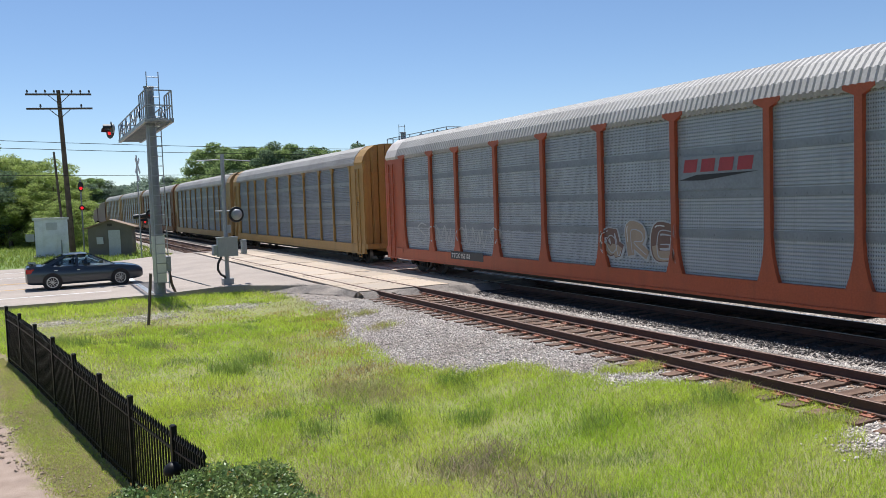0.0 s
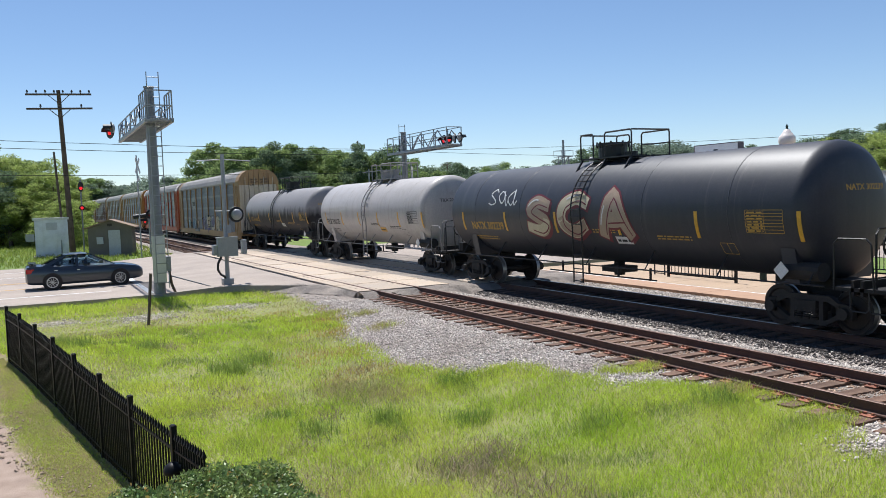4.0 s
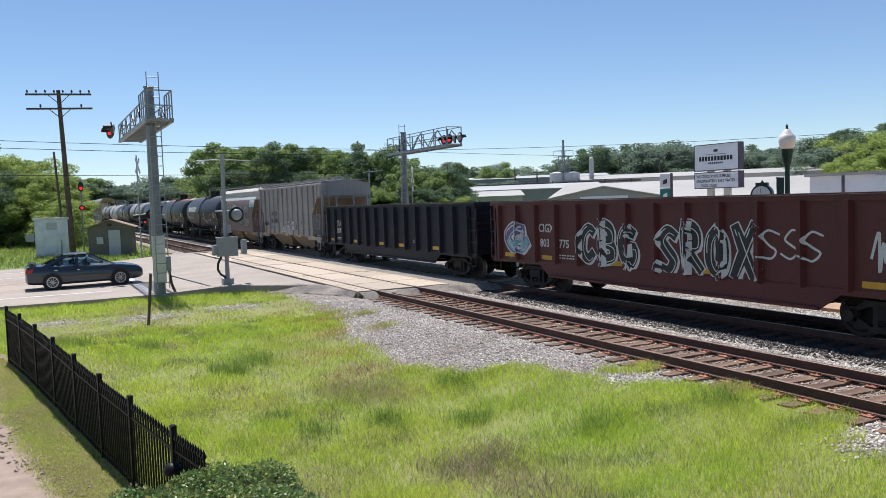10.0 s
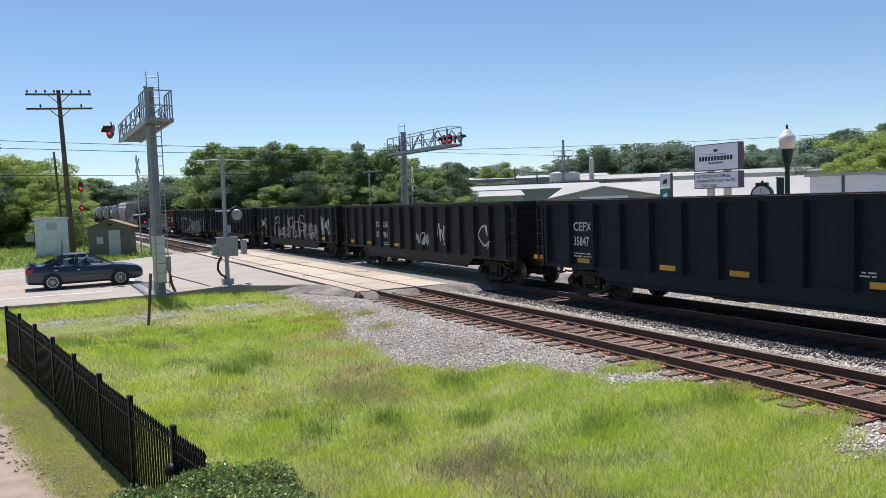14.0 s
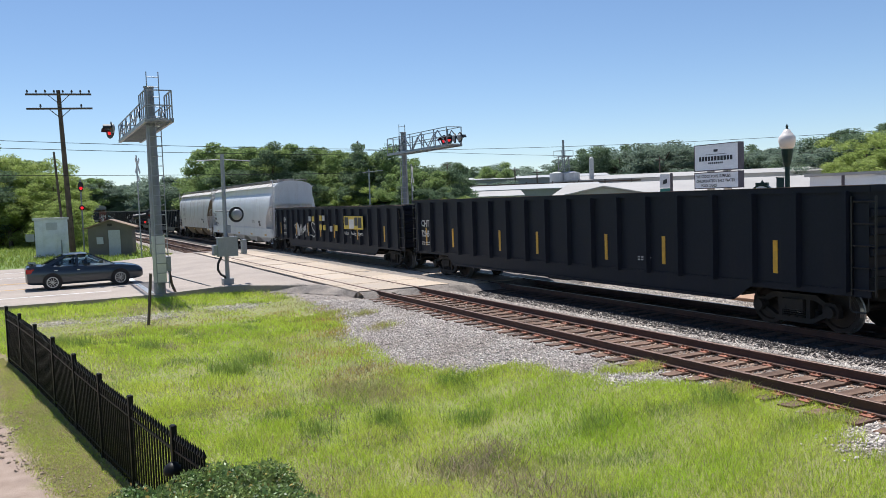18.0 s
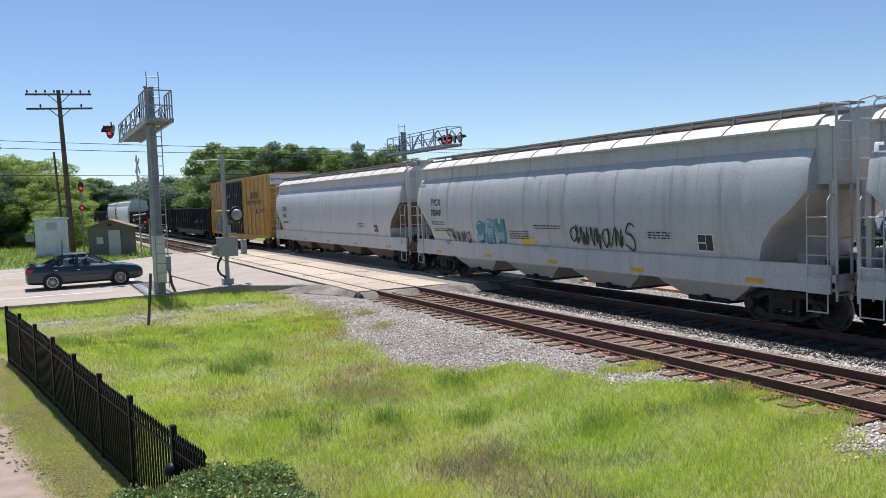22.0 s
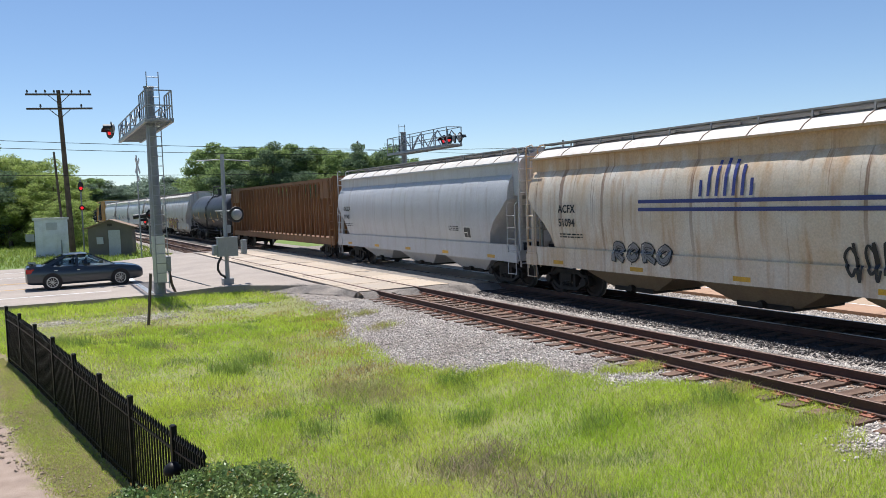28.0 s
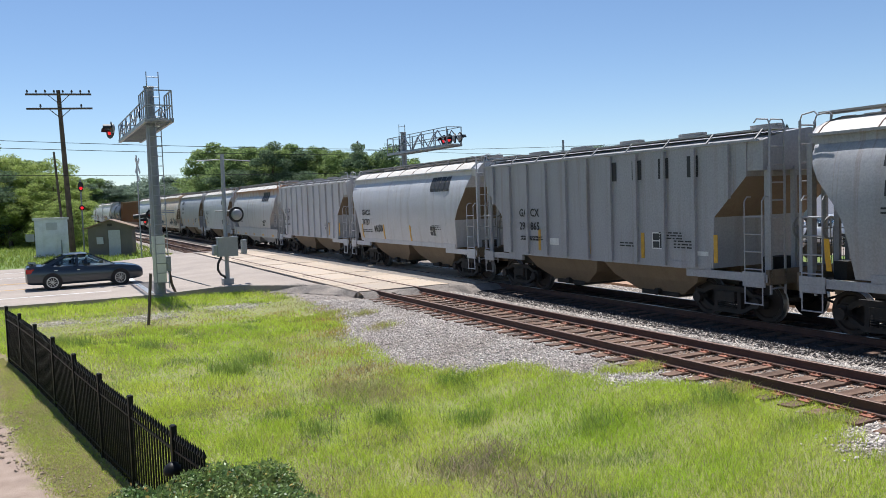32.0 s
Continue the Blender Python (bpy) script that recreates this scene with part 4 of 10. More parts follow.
# ---------------------------------------------------------------- tank cars
def tank_car(lead, tail, shell, label, marks=(), radius=1.5, rails="rod_black", letter="white_letters", housing="rod_black", bands=5, tags=(), strips=True, patch=None):
    """lead and tail are the faces of the couplers."""
    ln = lead - tail
    h = ln / 2
    car = new_car("tank_car", label, lead, tail)
    R, zc = radius, 1.02 + radius
    th = h - 1.02
    bm = bmesh.new()
    rings = []
    seg = 40
    prof = [(-th, 0.02), (-th + 0.03, 0.40), (-th + 0.09, 0.68), (-th + 0.19, 0.87), (-th + 0.32, 0.97), (-th + 0.46, 1.0)]
    prof = prof + [(-y, r) for y, r in prof[::-1]]
    for y, r in prof:
        rings.append(circle((0, y, zc), (1, 0, 0), (0, 0, 1), R * r, seg))
    loft(bm, rings)
    body = part("tank", bm, shell, car, smooth=True)
    for i in range(bands):
        bm = bmesh.new()
        y = -th + 0.7 + (2 * th - 1.4) * (i + 0.5) / bands
        loft(bm, [circle((0, y + d, zc), (1, 0, 0), (0, 0, 1), R + e, seg) for d, e in ((-0.02, -0.01), (-0.012, 0.006), (0.012, 0.006), (0.02, -0.01))], cap=False)
        part("weld_seam", bm, shell, body, smooth=True)
    for s in (-1, 1):
        bm = bmesh.new()
        box(bm, -0.3, 0.3, s * h - s * 2.9, s * (h - 0.25), 0.72, 1.05)
        box(bm, -1.45, 1.45, s * (h - 0.3) - 0.45, s * (h - 0.3) + 0.25, 0.98, 1.05)
        box(bm, -1.45, 1.45, s * (h - 0.1) - 0.03, s * (h - 0.1) + 0.03, 0.9, 1.2)
        part("stub_sill", bm, M["truck"], car)
        bm = bmesh.new()
        prism(bm, [(-1.15, 1.0), (1.15, 1.0), (1.3, 1.75), (0.9, 1.5), (0, 1.32), (-0.9, 1.5), (-1.3, 1.75)], s * (th - 1.2) - 0.18, s * (th - 1.2) + 0.18)
        part("saddle", bm, shell, car)
        for sx in (-1, 1):
            bm = bmesh.new()
            tube(bm, [(sx * 1.38, s * (h - 0.15), 1.05), (sx * 1.38, s * (h - 0.15), 2.1), (sx * 1.30, s * (h - 0.15), 2.2), (sx * 0.75, s * (h - 0.15), 2.2), (sx * 0.66, s * (h - 0.15), 2.1), (sx * 0.66, s * (h - 0.15), 1.05)], 0.022)
            tube(bm, [(sx * 1.45, s * (h - 0.15), 1.0), (sx * 1.45, s * (h - 0.2), 1.9), (sx * 1.45, s * (h - 0.3), 2.0), (sx * 1.45, s * (h - 0.9), 2.0), (sx * 1.45, s * (h - 1.0), 1.9), (sx * 1.45, s * (h - 1.0), 1.0)], 0.02)
            part("handrail", bm, M[rails], car)
        stirrup(car, -1.45, s * (h - 0.45), 0.98, M[rails])
        bm = bmesh.new()
        if s < 0:
            rod(bm, (-1.1, -h + 2.55, 1.27), (-1.1, -h + 1.5, 1.27), 0.2, 14)
            rod(bm, (-0.45, -h + 0.55, 1.05), (-0.45, -h + 0.55, 1.9), 0.03)
            loft(bm, [circle((-0.45, -h + 0.46 + dy, 1.85), (1, 0, 0), (0, 0, 1), r, 18) for dy, r in ((-0.015, 0.28), (0.015, 0.28), (0.015, 0.24), (-0.015, 0.24), (-0.015, 0.28))], cap=False)
            bar(bm, (-0.71, -h + 0.46, 1.85), (-0.19, -h + 0.46, 1.85), 0.025)
            bar(bm, (-0.45, -h + 0.46, 1.59), (-0.45, -h + 0.46, 2.11), 0.025)
        else:
            box(bm, -0.9, -0.5, h - 0.6, h - 0.3, 1.05, 1.35)
        part("brake_gear", bm, M["truck"], car)
    # long side grab rail on brackets and the outlet below
    bm = bmesh.new()
    for sx in (-1, 1):
        rod(bm, (sx * 1.45, -h + 1.2, 1.03), (sx * 1.45, h - 1.2, 1.03), 0.02)
        for k in range(7):
            y = -h + 1.6 + (ln - 3.2) * k / 6
            rod(bm, (sx * 1.45, y, 1.03), (sx * 1.1, y, 1.5), 0.018)
    part("side_rail", bm, M[rails], car)
    bm = bmesh.new()
    rod(bm, (0, 0.3, 1.1), (0, 0.3, 0.62), 0.16, 12)
    box(bm, -0.3, 0.3, -0.15, 0.75, 0.72, 0.9)
    for k in range(4):
        box(bm, -1.2, -1.15, -2.4 + k * 1.3, -2.36 + k * 1.3, 0.72, 1.05)
    rod(bm, (-1.17, -2.6, 0.74), (-1.17, 2.2, 0.74), 0.022)
    part("bottom_outlet", bm, M["truck"], car)
    # platform with railing round the manway, and the ladder up the side
    zt = zc + R
    first = len(car.children)
    bm = bmesh.new()
    for sx in (-1, 1):
        box(bm, sx * 0.42 - 0.28, sx * 0.42 + 0.28, -1.15, 1.15, zt + 0.02, zt + 0.06)
        for y in (-1.1, 0, 1.1):
            bar(bm, (sx * 0.65, y, zt + 0.03), (sx * 0.9, y, zt - 0.32), 0.05)
    part("platform", bm, M[rails], car)
    bm = bmesh.new()
    for sx in (-1, 1):
        for y0, y1 in ((-1.15, 0.02), (0.55, 1.15)):
            tube(bm, [(sx * 0.68, y0, zt + 0.04), (sx * 0.68, y0, zt + 0.70), (sx * 0.68, y0 + 0.06, zt + 0.76), (sx * 0.68, y1 - 0.06, zt + 0.76), (sx * 0.68, y1, zt + 0.70), (sx * 0.68, y1, zt + 0.04)], 0.025)
        rod(bm, (sx * 0.68, -1.15, zt + 0.4), (sx * 0.68, 0.02, zt + 0.4), 0.018)
    for y in (-1.15, 1.15):
        rod(bm, (-0.68, y, zt + 0.76), (0.68, y, zt + 0.76), 0.022)
    part("platform_railing", bm, M[rails], car)
    bm = bmesh.new()
    rod(bm, (0, 0.0, zt - 0.05), (0, 0.0, zt + 0.42), 0.42, 18)
    rod(bm, (0, 0.0, zt + 0.42), (0, 0.0, zt + 0.5), 0.46, 18)
    rod(bm, (0.05, -0.75, zt - 0.05), (0.05, -0.75, zt + 0.2), 0.2, 14)
    for a in range(8):
        rod(bm, (0.46 * math.cos(a * 0.785), 0.46 * math.sin(a * 0.785), zt + 0.36), (0.46 * math.cos(a * 0.785), 0.46 * math.sin(a * 0.785), zt + 0.54), 0.03)
    part("valve_housing", bm, M[housing], car)
    for sx in (-1, 1):
        bm = bmesh.new()
        for y in (0.06, 0.5):
            tube(bm, [(sx * 1.52, y, 0.5), (sx * 1.52, y, 1.1)] + [(sx * (R + 0.09) * math.cos(a), y, zc + (R + 0.09) * math.sin(a)) for a in [radians(-15 + 10 * k) for k in range(9)]], 0.024)
        for k in range(12):
            a = radians(-12 + 7.6 * k)
            rod(bm, (sx * (R + 0.1) * math.cos(a), 0.06, zc + (R + 0.1) * math.sin(a)), (sx * (R + 0.1) * math.cos(a), 0.5, zc + (R + 0.1) * math.sin(a)), 0.017)
        for z in (0.55, 0.9, 1.3, 1.7):
            rod(bm, (sx * 1.53, 0.06, z), (sx * 1.53, 0.5, z), 0.017)
        part("ladder", bm, M[rails], car)
    for ob in car.children[first:]:
        ob.location.y += 0.5
    xf = lambda z: math.sqrt(max(0.01, R * R - (z - zc) ** 2))
    if strips:
        for k in range(6):
            y = th - 0.75 - (2 * th - 1.5) * k / 5
            if abs(y - 0.3) > 0.35:
                plate_on(car, "reflector", y + 0.05, y - 0.05, zc - 0.62, zc + 0.02, M["reflector"], xf)
    for text, f, z, size in marks:
        letters(car, text, h - f * ln, z, size, M[letter], xf)
    if marks:
        small_print(car, h - marks[0][1] * ln, marks[-1][2] - 0.28, 2, 1.5, M[letter], xf, 0.06)
    small_print(car, -0.3, zc - 0.5, 2, 1.0, M[letter], xf, 0.05)
    small_print(car, -h * 0.32, zc - 0.62, 2, 1.2, M[letter], xf, 0.05)
    # ruled test table, white-framed data panel and a plate near the tail
    def ruled(name, ya, za, wide, high, rows, cols):
        bm = bmesh.new()
        t = 0.012
        lines = [(ya, ya - wide, za + high * r / rows) for r in range(rows + 1)]
        for y_a, y_b, z in lines:
            quad(bm, [(-xf(z) - 0.008, y_a, z), (-xf(z) - 0.008, y_b, z), (-xf(z + t) - 0.008, y_b, z + t), (-xf(z + t) - 0.008, y_a, z + t)])
        for c in range(cols + 1):
            y = ya - wide * c / cols
            for r in range(rows):
                z0, z1 = za + high * r / rows + t, za + high * (r + 1) / rows
                quad(bm, [(-xf(z0) - 0.008, y + t / 2, z0), (-xf(z0) - 0.008, y - t / 2, z0), (-xf(z1) - 0.008, y - t / 2, z1), (-xf(z1) - 0.008, y + t / 2, z1)])
        part(name, bm, M[letter], car)
    if strips:
        yt = -th + 2.15
        ruled("test_table", yt, zc - 0.46, 1.0, 0.5, 7, 2)
        small_print(car, yt - 0.04, zc - 0.02, 7, 0.42, M[letter], xf, 0.05)
        ruled("data_panel", yt + 0.9, zc - 0.98, 0.42, 0.26, 1, 2)
        plate_on(car, "phone_plate", 0.5 - 1.7, 0.5 - 2.35, zc - 0.86, zc - 0.66, M["reflector" if patch else "white_tag"], xf, 0.006)
        small_print(car, 0.5 - 1.76, zc - 0.8, 1, 0.5, M["black_letters"], lambda z: xf(z) + 0.004, 0.1)
        if marks:
            # the same number on the tail head
            def on_head(a, b):
                x, z = -0.95 + a, zc + 0.42 + b
                r = min(0.99, math.hypot(x, z - zc) / R)
                return Vector((x, -th + float(np.interp(r, (0.02, 0.40, 0.68, 0.87, 0.97), (0, 0.03, 0.09, 0.19, 0.32))) - 0.03, z))
            writing("lettering", marks[0][0], 0.17, M[letter], on_head, car)
    bm = bmesh.new()
    yb = -h + 2.25
    prism(bm, [(yb, 1.1), (yb - 0.19, 1.29), (yb, 1.48), (yb + 0.19, 1.29)], -1.47, -1.455, "x")
    part("placard", bm, M["placard"], car)
    for k, (f0, f1, z0, z1, line, fills, n, filled, *word) in enumerate(tags):
        graffiti(car, h - f0 * ln, h - f1 * ln, z0, z1, line, fills, xf, n, int(abs(lead)) + k, filled, 0.1, *word)
    add_trucks(car, h - 1.95)
    add_couplers(car, h - 0.15)
    return car


# ---------------------------------------------------------------- covered hoppers
def hopper(lead, tail, shell, label, marks=(), letter="black_letters", curved=True, bays=3, top=4.42, sill="own", logo=None, tags=(), lower=None, ribs=0, cut=1.9, flat_letters=(), strips=(), run="grating", slant=False, plates=(), prints=()):
    # the named ends are those of the side sheets; platforms stick out beyond
    L0 = lead - tail
    lead, tail = lead + 0.25, tail - 0.55
    ln = lead - tail
    h = ln / 2
    hh = h - 0.25
    car = new_car("covered_hopper_car", label, lead, tail)
    eave = top - 0.28
    zb = 1.22 if (slant or not curved) else 1.42
    zp = eave - (0.2 if slant else 0.40)
    if curved:
        half = lambda z: float(np.interp(z, (zb, zb + 0.35, 2.3, 2.9, zp - 0.42, zp - 0.18, zp - 0.03, zp, eave - 0.02, eave, top), (1.47, 1.54, 1.6, 1.585, 1.52, 1.43, 1.33, 1.30, 1.29, 1.36, 1.36)))
        levels = [zb, zb + 0.2, zb + 0.45, 2.0, 2.3, 2.6, 2.9, 3.1, zp - 0.42, zp - 0.3, zp - 0.18, zp - 0.09, zp - 0.03, zp, eave - 0.02, eave]
        curve = ((0, 0.35, 0.85, 1.15, 1.24, 1.26), (2.95, 2.6, 2.22, 1.85, 1.6, zb)) if not slant else ((0, 0.16, 0.45, 0.82, 0.95, 1.0), (3.7, 3.26, 2.89, 2.4, 1.75, zb))
        stretch = cut / 1.9
    else:
        half = lambda z: 1.50 if z < eave else 1.50 - 0.25 * (z - eave) / 0.25
        levels = [zb, 1.6, 2.0, 2.4, 2.8, 3.2, 3.6, eave - 0.02, eave]
        curve = ((0, 0.95, 1.0), (3.3, 2.4, zb))
        stretch = cut / 1.9
    rise = lambda d: float(np.interp(d / stretch, curve[0], curve[1]))
    y0, y1 = -h + 0.55, h - 0.25
    panels = max(4, round(L0 / 1.7))
    seed = abs(lead) % 50
    def dent(y, z):
        if not curved or z > zp - 0.05:
            return 0.0
        u = (y - y0) / (y1 - y0) * panels
        near = abs(u - round(u)) * (y1 - y0) / panels
        lift = ease((z - zb) / 0.5) * (0.5 + 0.5 * ease((z - 2.2) / 1.0))
        return lift * (-0.022 * math.exp(-(near / 0.10) ** 2) + 0.030 * max(0.0, noise.noise(Vector((y * 1.5, z * 0.55, seed)))) * noise.noise(Vector((y * 3.4, z * 1.1, seed + 3))))
    def section(y):
        b = rise(min(y1 - y, y - y0))
        zz = [max(b, z) for z in levels]
        near = [(half(z) + dent(y, z), y, z) for z in zz]
        roof = [(x, y, eave + r) for x, r in ((1.2, 0.15), (0.98, 0.27), (0.6, 0.36), (0, 0.40), (-0.6, 0.36), (-0.98, 0.27), (-1.2, 0.15))] if curved else [(x, y, eave + r) for x, r in ((0.9, 0.17), (0.45, 0.27), (0, 0.3), (-0.45, 0.27), (-0.9, 0.17))]
        return near + roof + [(-x, yy, z) for x, yy, z in near[::-1]]
    m_ends = (0, 0.1, 0.24, 0.36, 0.5, 0.66, 0.85, 1.0, 1.15, 1.2, 1.24, 1.3, 1.36) if curved else (0, 0.5, 0.95, 1.0)
    ends = [d * stretch for d in m_ends]
    n = int((y1 - y0 - 2 * ends[-1]) / (0.17 if curved else 1.5))
    ys = [y0 + d for d in ends] + [y0 + ends[-1] + (y1 - y0 - 2 * ends[-1]) * i / n for i in range(1, n)] + [y1 - d for d in ends[::-1]]
    bm = bmesh.new()
    loft(bm, [section(y) for y in ys])
    bmesh.ops.dissolve_degenerate(bm, dist=0.0005, edges=bm.edges[:])
    body = part("body", bm, shell, car, smooth=False)
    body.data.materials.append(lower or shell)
    body.data.materials.append(M["hopper_roof"])
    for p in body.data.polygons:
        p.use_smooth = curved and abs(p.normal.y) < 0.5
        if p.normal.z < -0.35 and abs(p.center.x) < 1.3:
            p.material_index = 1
        elif curved and p.center.z > eave + 0.02:
            p.material_index = 2
    body.data.set_sharp_from_angle(angle=radians(28))
    # upper end walls and the slope sheets under them
    for s, ye in ((1, y1), (-1, y0)):
        bm = bmesh.new()
        w = 1.28 if curved else 1.47
        a, c = ye - s * 0.3, s * (h - 0.12)
        prism(bm, [(-w, curve[1][0] + 0.12), (w, curve[1][0] + 0.12), (w, eave - 0.01)] + [(x2, eave + r) for x2, r in ((1.1, 0.18), (0.6, 0.34), (0, 0.38), (-0.6, 0.34), (-1.1, 0.18)) if curved] + [(x2, eave + r) for x2, r in ((0.9, 0.16), (0, 0.28), (-0.9, 0.16)) if not curved] + [(-w, eave - 0.01)], min(a, c), max(a, c))
        part("end_wall", bm, shell, car)
    if ribs:
        for s in (-1, 1):
            for i in range(ribs):
                y = y0 + 0.5 + (y1 - y0 - 1.0) * i / (ribs - 1)
                b = rise(min(y1 - y, y - y0))
                bm = bmesh.new()
                xa, xb = sorted((s * 1.50, s * 1.585))
                box(bm, xa, xb, y - 0.055, y + 0.055, b, eave - 0.06)
                part("rib", bm, shell, body)
    if curved:
        for i in range(1, panels):
            y = y0 + (y1 - y0) * i / panels
            b = rise(min(y1 - y, y - y0))
            zz = [z for z in levels if z >= b and z <= zp - 0.03]
            if len(zz) > 2:
                bm = bmesh.new()
                loft(bm, [[(-half(z) - dent(y, z) + 0.004, y - 0.014, z), (-half(z) - dent(y, z) - 0.007, y - 0.006, z), (-half(z) - dent(y, z) - 0.007, y + 0.006, z), (-half(z) - dent(y, z) + 0.004, y + 0.014, z)] for z in zz])
                part("weld_seam", bm, shell, body)
    # roof edge
    for s in (-1, 1):
        bm = bmesh.new()
        xe = half(eave) + 0.01
        box(bm, s * xe - 0.035, s * xe + 0.035, -h + 0.2, h - 0.15, eave - 0.03, eave + 0.025)
        part("roof_edge", bm, shell, car)
    # side sill
    zl = 0.90 if curved else 1.02
    for s in (-1, 1):
        bm = bmesh.new()
        if not slant:
            box(bm, s * 1.5 - 0.025, s * 1.5 + 0.025, -h + 0.05, h - 0.05, zl, zb + 0.04)
            box(bm, s * 1.5 - 0.04, s * 1.5 + 0.04, -h + 0.05, h - 0.05, zb + 0.03, zb + 0.05)
        else:
            box(bm, s * 1.47 - 0.04, s * 1.47 + 0.04, -h + cut - 0.3, h - cut + 0.3, zb - 0.05, zb + 0.12)
            for e in (-1, 1):
                box(bm, s * 1.47 - 0.04, s * 1.47 + 0.04, e * (h - 1.2) - 1.2, e * (h - 1.2) + 1.2, 1.0, 1.18)
        part("side_sill", bm, shell, car)
    # centre sill and end platforms
    bm = bmesh.new()
    box(bm, -0.28, 0.28, -h - 0.1, h + 0.1, 0.72, 1.05)
    for s in (-1, 1):
        box(bm, -1.5, 1.5, s * (h - 0.35) - 0.4, s * (h - 0.35) + 0.4, 1.0, 1.12)
        box(bm, -1.5, 1.5, s * h - 0.04, s * h + 0.04, 0.95, 1.28)
        box(bm, -0.35, 0.35, s * (h - 2.0) - 0.2, s * (h - 2.0) + 0.2, 1.05, 1.6)
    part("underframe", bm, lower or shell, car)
    # end posts from platform to roof
    for s in (-1, 1):
        for sx in (-1, 1):
            bm = bmesh.new()
            box(bm, sx * 1.30 - 0.05, sx * 1.30 + 0.05, s * (h - 0.14) - 0.06, s * (h - 0.14) + 0.06, 1.12, curve[1][0] + 0.2)
            part("end_post", bm, shell, car)
            bm = bmesh.new()
            box(bm, sx * 0.5 - 0.04, sx * 0.5 + 0.04, s * (h - 0.14) - 0.06, s * (h - 0.14) + 0.06, 1.12, curve[1][0] + 0.2)
            part("end_brace", bm, shell, car)
    # discharge bays
    span = ln - 2 * cut - 0.4
    for i in range(bays):
        yc = -span / 2 + span * (i + 0.5) / bays
        w = span / bays * 0.49
        bm = bmesh.new()
        loft(bm, [[(-a, yc - c, z), (a, yc - c, z), (a, yc + c, z), (-a, yc + c, z)] for a, c, z in ((1.3, w, zb + 0.05), (1.05, w * 0.80, 0.78), (0.8, w * 0.42, 0.40))])
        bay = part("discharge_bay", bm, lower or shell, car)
        bm = bmesh.new()
        box(bm, -0.85, 0.85, yc - w * 0.36, yc + w * 0.36, 0.32, 0.44)
        rod(bm, (-0.98, yc, 0.42), (-0.82, yc, 0.42), 0.09, 10)
        part("outlet_gate", bm, M["truck"], bay)
    # ladders, steps and brake gear
    rm = shell
    for s in (-1, 1):
        for sx in (-1, 1):
            yy, xo = s * (h - 0.34), sx * 1.54
            zt = 2.75
            bm = bmesh.new()
            for e in (-0.24, 0.24):
                tube(bm, [(xo, yy + e, 0.5), (xo, yy + e, zt), (xo - sx * 0.08, yy + e, zt + 0.1), (xo - sx * 0.2, yy + e, zt + 0.1)], 0.016)
            z = 0.52
            while z < zt:
                rod(bm, (xo, yy - 0.24, z), (xo, yy + 0.24, z), 0.016)
                z += 0.38
            part("ladder", bm, rm, car)
            bm = bmesh.new()
            xa, xb = sorted((sx * 1.1, sx * 1.56))
            box(bm, xa, xb, yy - 0.3, yy + 0.3, 1.0, 1.05)
            box(bm, sx * 1.53 - 0.02, sx * 1.53 + 0.02, yy - 0.3, yy + 0.3, 0.9, 1.22)
            part("step_plate", bm, shell, car)
        end_ladder(car, s * (h + 0.02), -1.42, -0.98, 0.75, eave + 0.3, rm, 0.38)
        bm = bmesh.new()
        for x in (-1.42, -0.98):
            tube(bm, [(x, s * (h + 0.02), eave + 0.3), (x, s * (h - 0.03), eave + 0.42), (x, s * (h - 0.32), eave + 0.46), (x, s * (h - 0.4), eave + 0.38)], 0.016)
        part("roof_grab", bm, rm, car)
        bm = bmesh.new()
        rod(bm, (0.3, s * (h - 0.45), 1.55), (1.0, s * (h - 0.45), 1.55), 0.15, 12)
        part("air_reservoir", bm, lower or shell, car)
        bm = bmesh.new()
        box(bm, -0.9, -0.3, s * (h - 0.5) - 0.15, s * (h - 0.5) + 0.15, 1.12, 1.5)
        part("brake_cylinder", bm, M["truck"], car)
        bm = bmesh.new()
        rod(bm, (-0.5, s * (h - 0.05), 1.2), (-0.5, s * (h - 0.05), 2.2), 0.025)
        loft(bm, [circle((-0.5, s * (h + 0.03) + dy, 2.15), (1, 0, 0), (0, 0, 1), r, 18) for dy, r in ((-0.015, 0.25), (0.015, 0.25), (0.015, 0.21), (-0.015, 0.21), (-0.015, 0.25))], cap=False)
        bar(bm, (-0.73, s * (h + 0.03), 2.15), (-0.27, s * (h + 0.03), 2.15), 0.025)
        bar(bm, (-0.5, s * (h + 0.03), 1.92), (-0.5, s * (h + 0.03), 2.38), 0.025)
        part("hand_brake", bm, M["rod_grey"], car)
    # running boards, brackets and hatches on the roof
    zr = eave + (0.46 if curved else 0.24)
    for s in (-1, 1):
        x = s * (0.72 if curved else 0.98)
        bm = bmesh.new()
        box(bm, x - 0.22, x + 0.22, -h + 0.05, h - 0.05, zr - 0.015, zr + 0.015)
        for e in (-1, 1):
            box(bm, x + e * 0.22 - 0.015, x + e * 0.22 + 0.015, -h + 0.05, h - 0.05, zr - 0.018, zr + 0.022)
        part("running_board", bm, M[run], car)
        bm = bmesh.new()
        xe = half(eave)
        foot = (s * 0.96, s * 0.99, eave + 0.24) if curved else (s * (xe - 0.05), s * xe, eave)
        prism(bm, [(foot[0], foot[2]), (foot[1], foot[2]), (x + s * 0.23, zr + 0.02), (x + s * 0.2, zr + 0.02)], -0.02, 0.02)
        br = finish(bm, "roof_bracket")
        br.materials.append(M["rod_grey"])
        bm = bmesh.new()
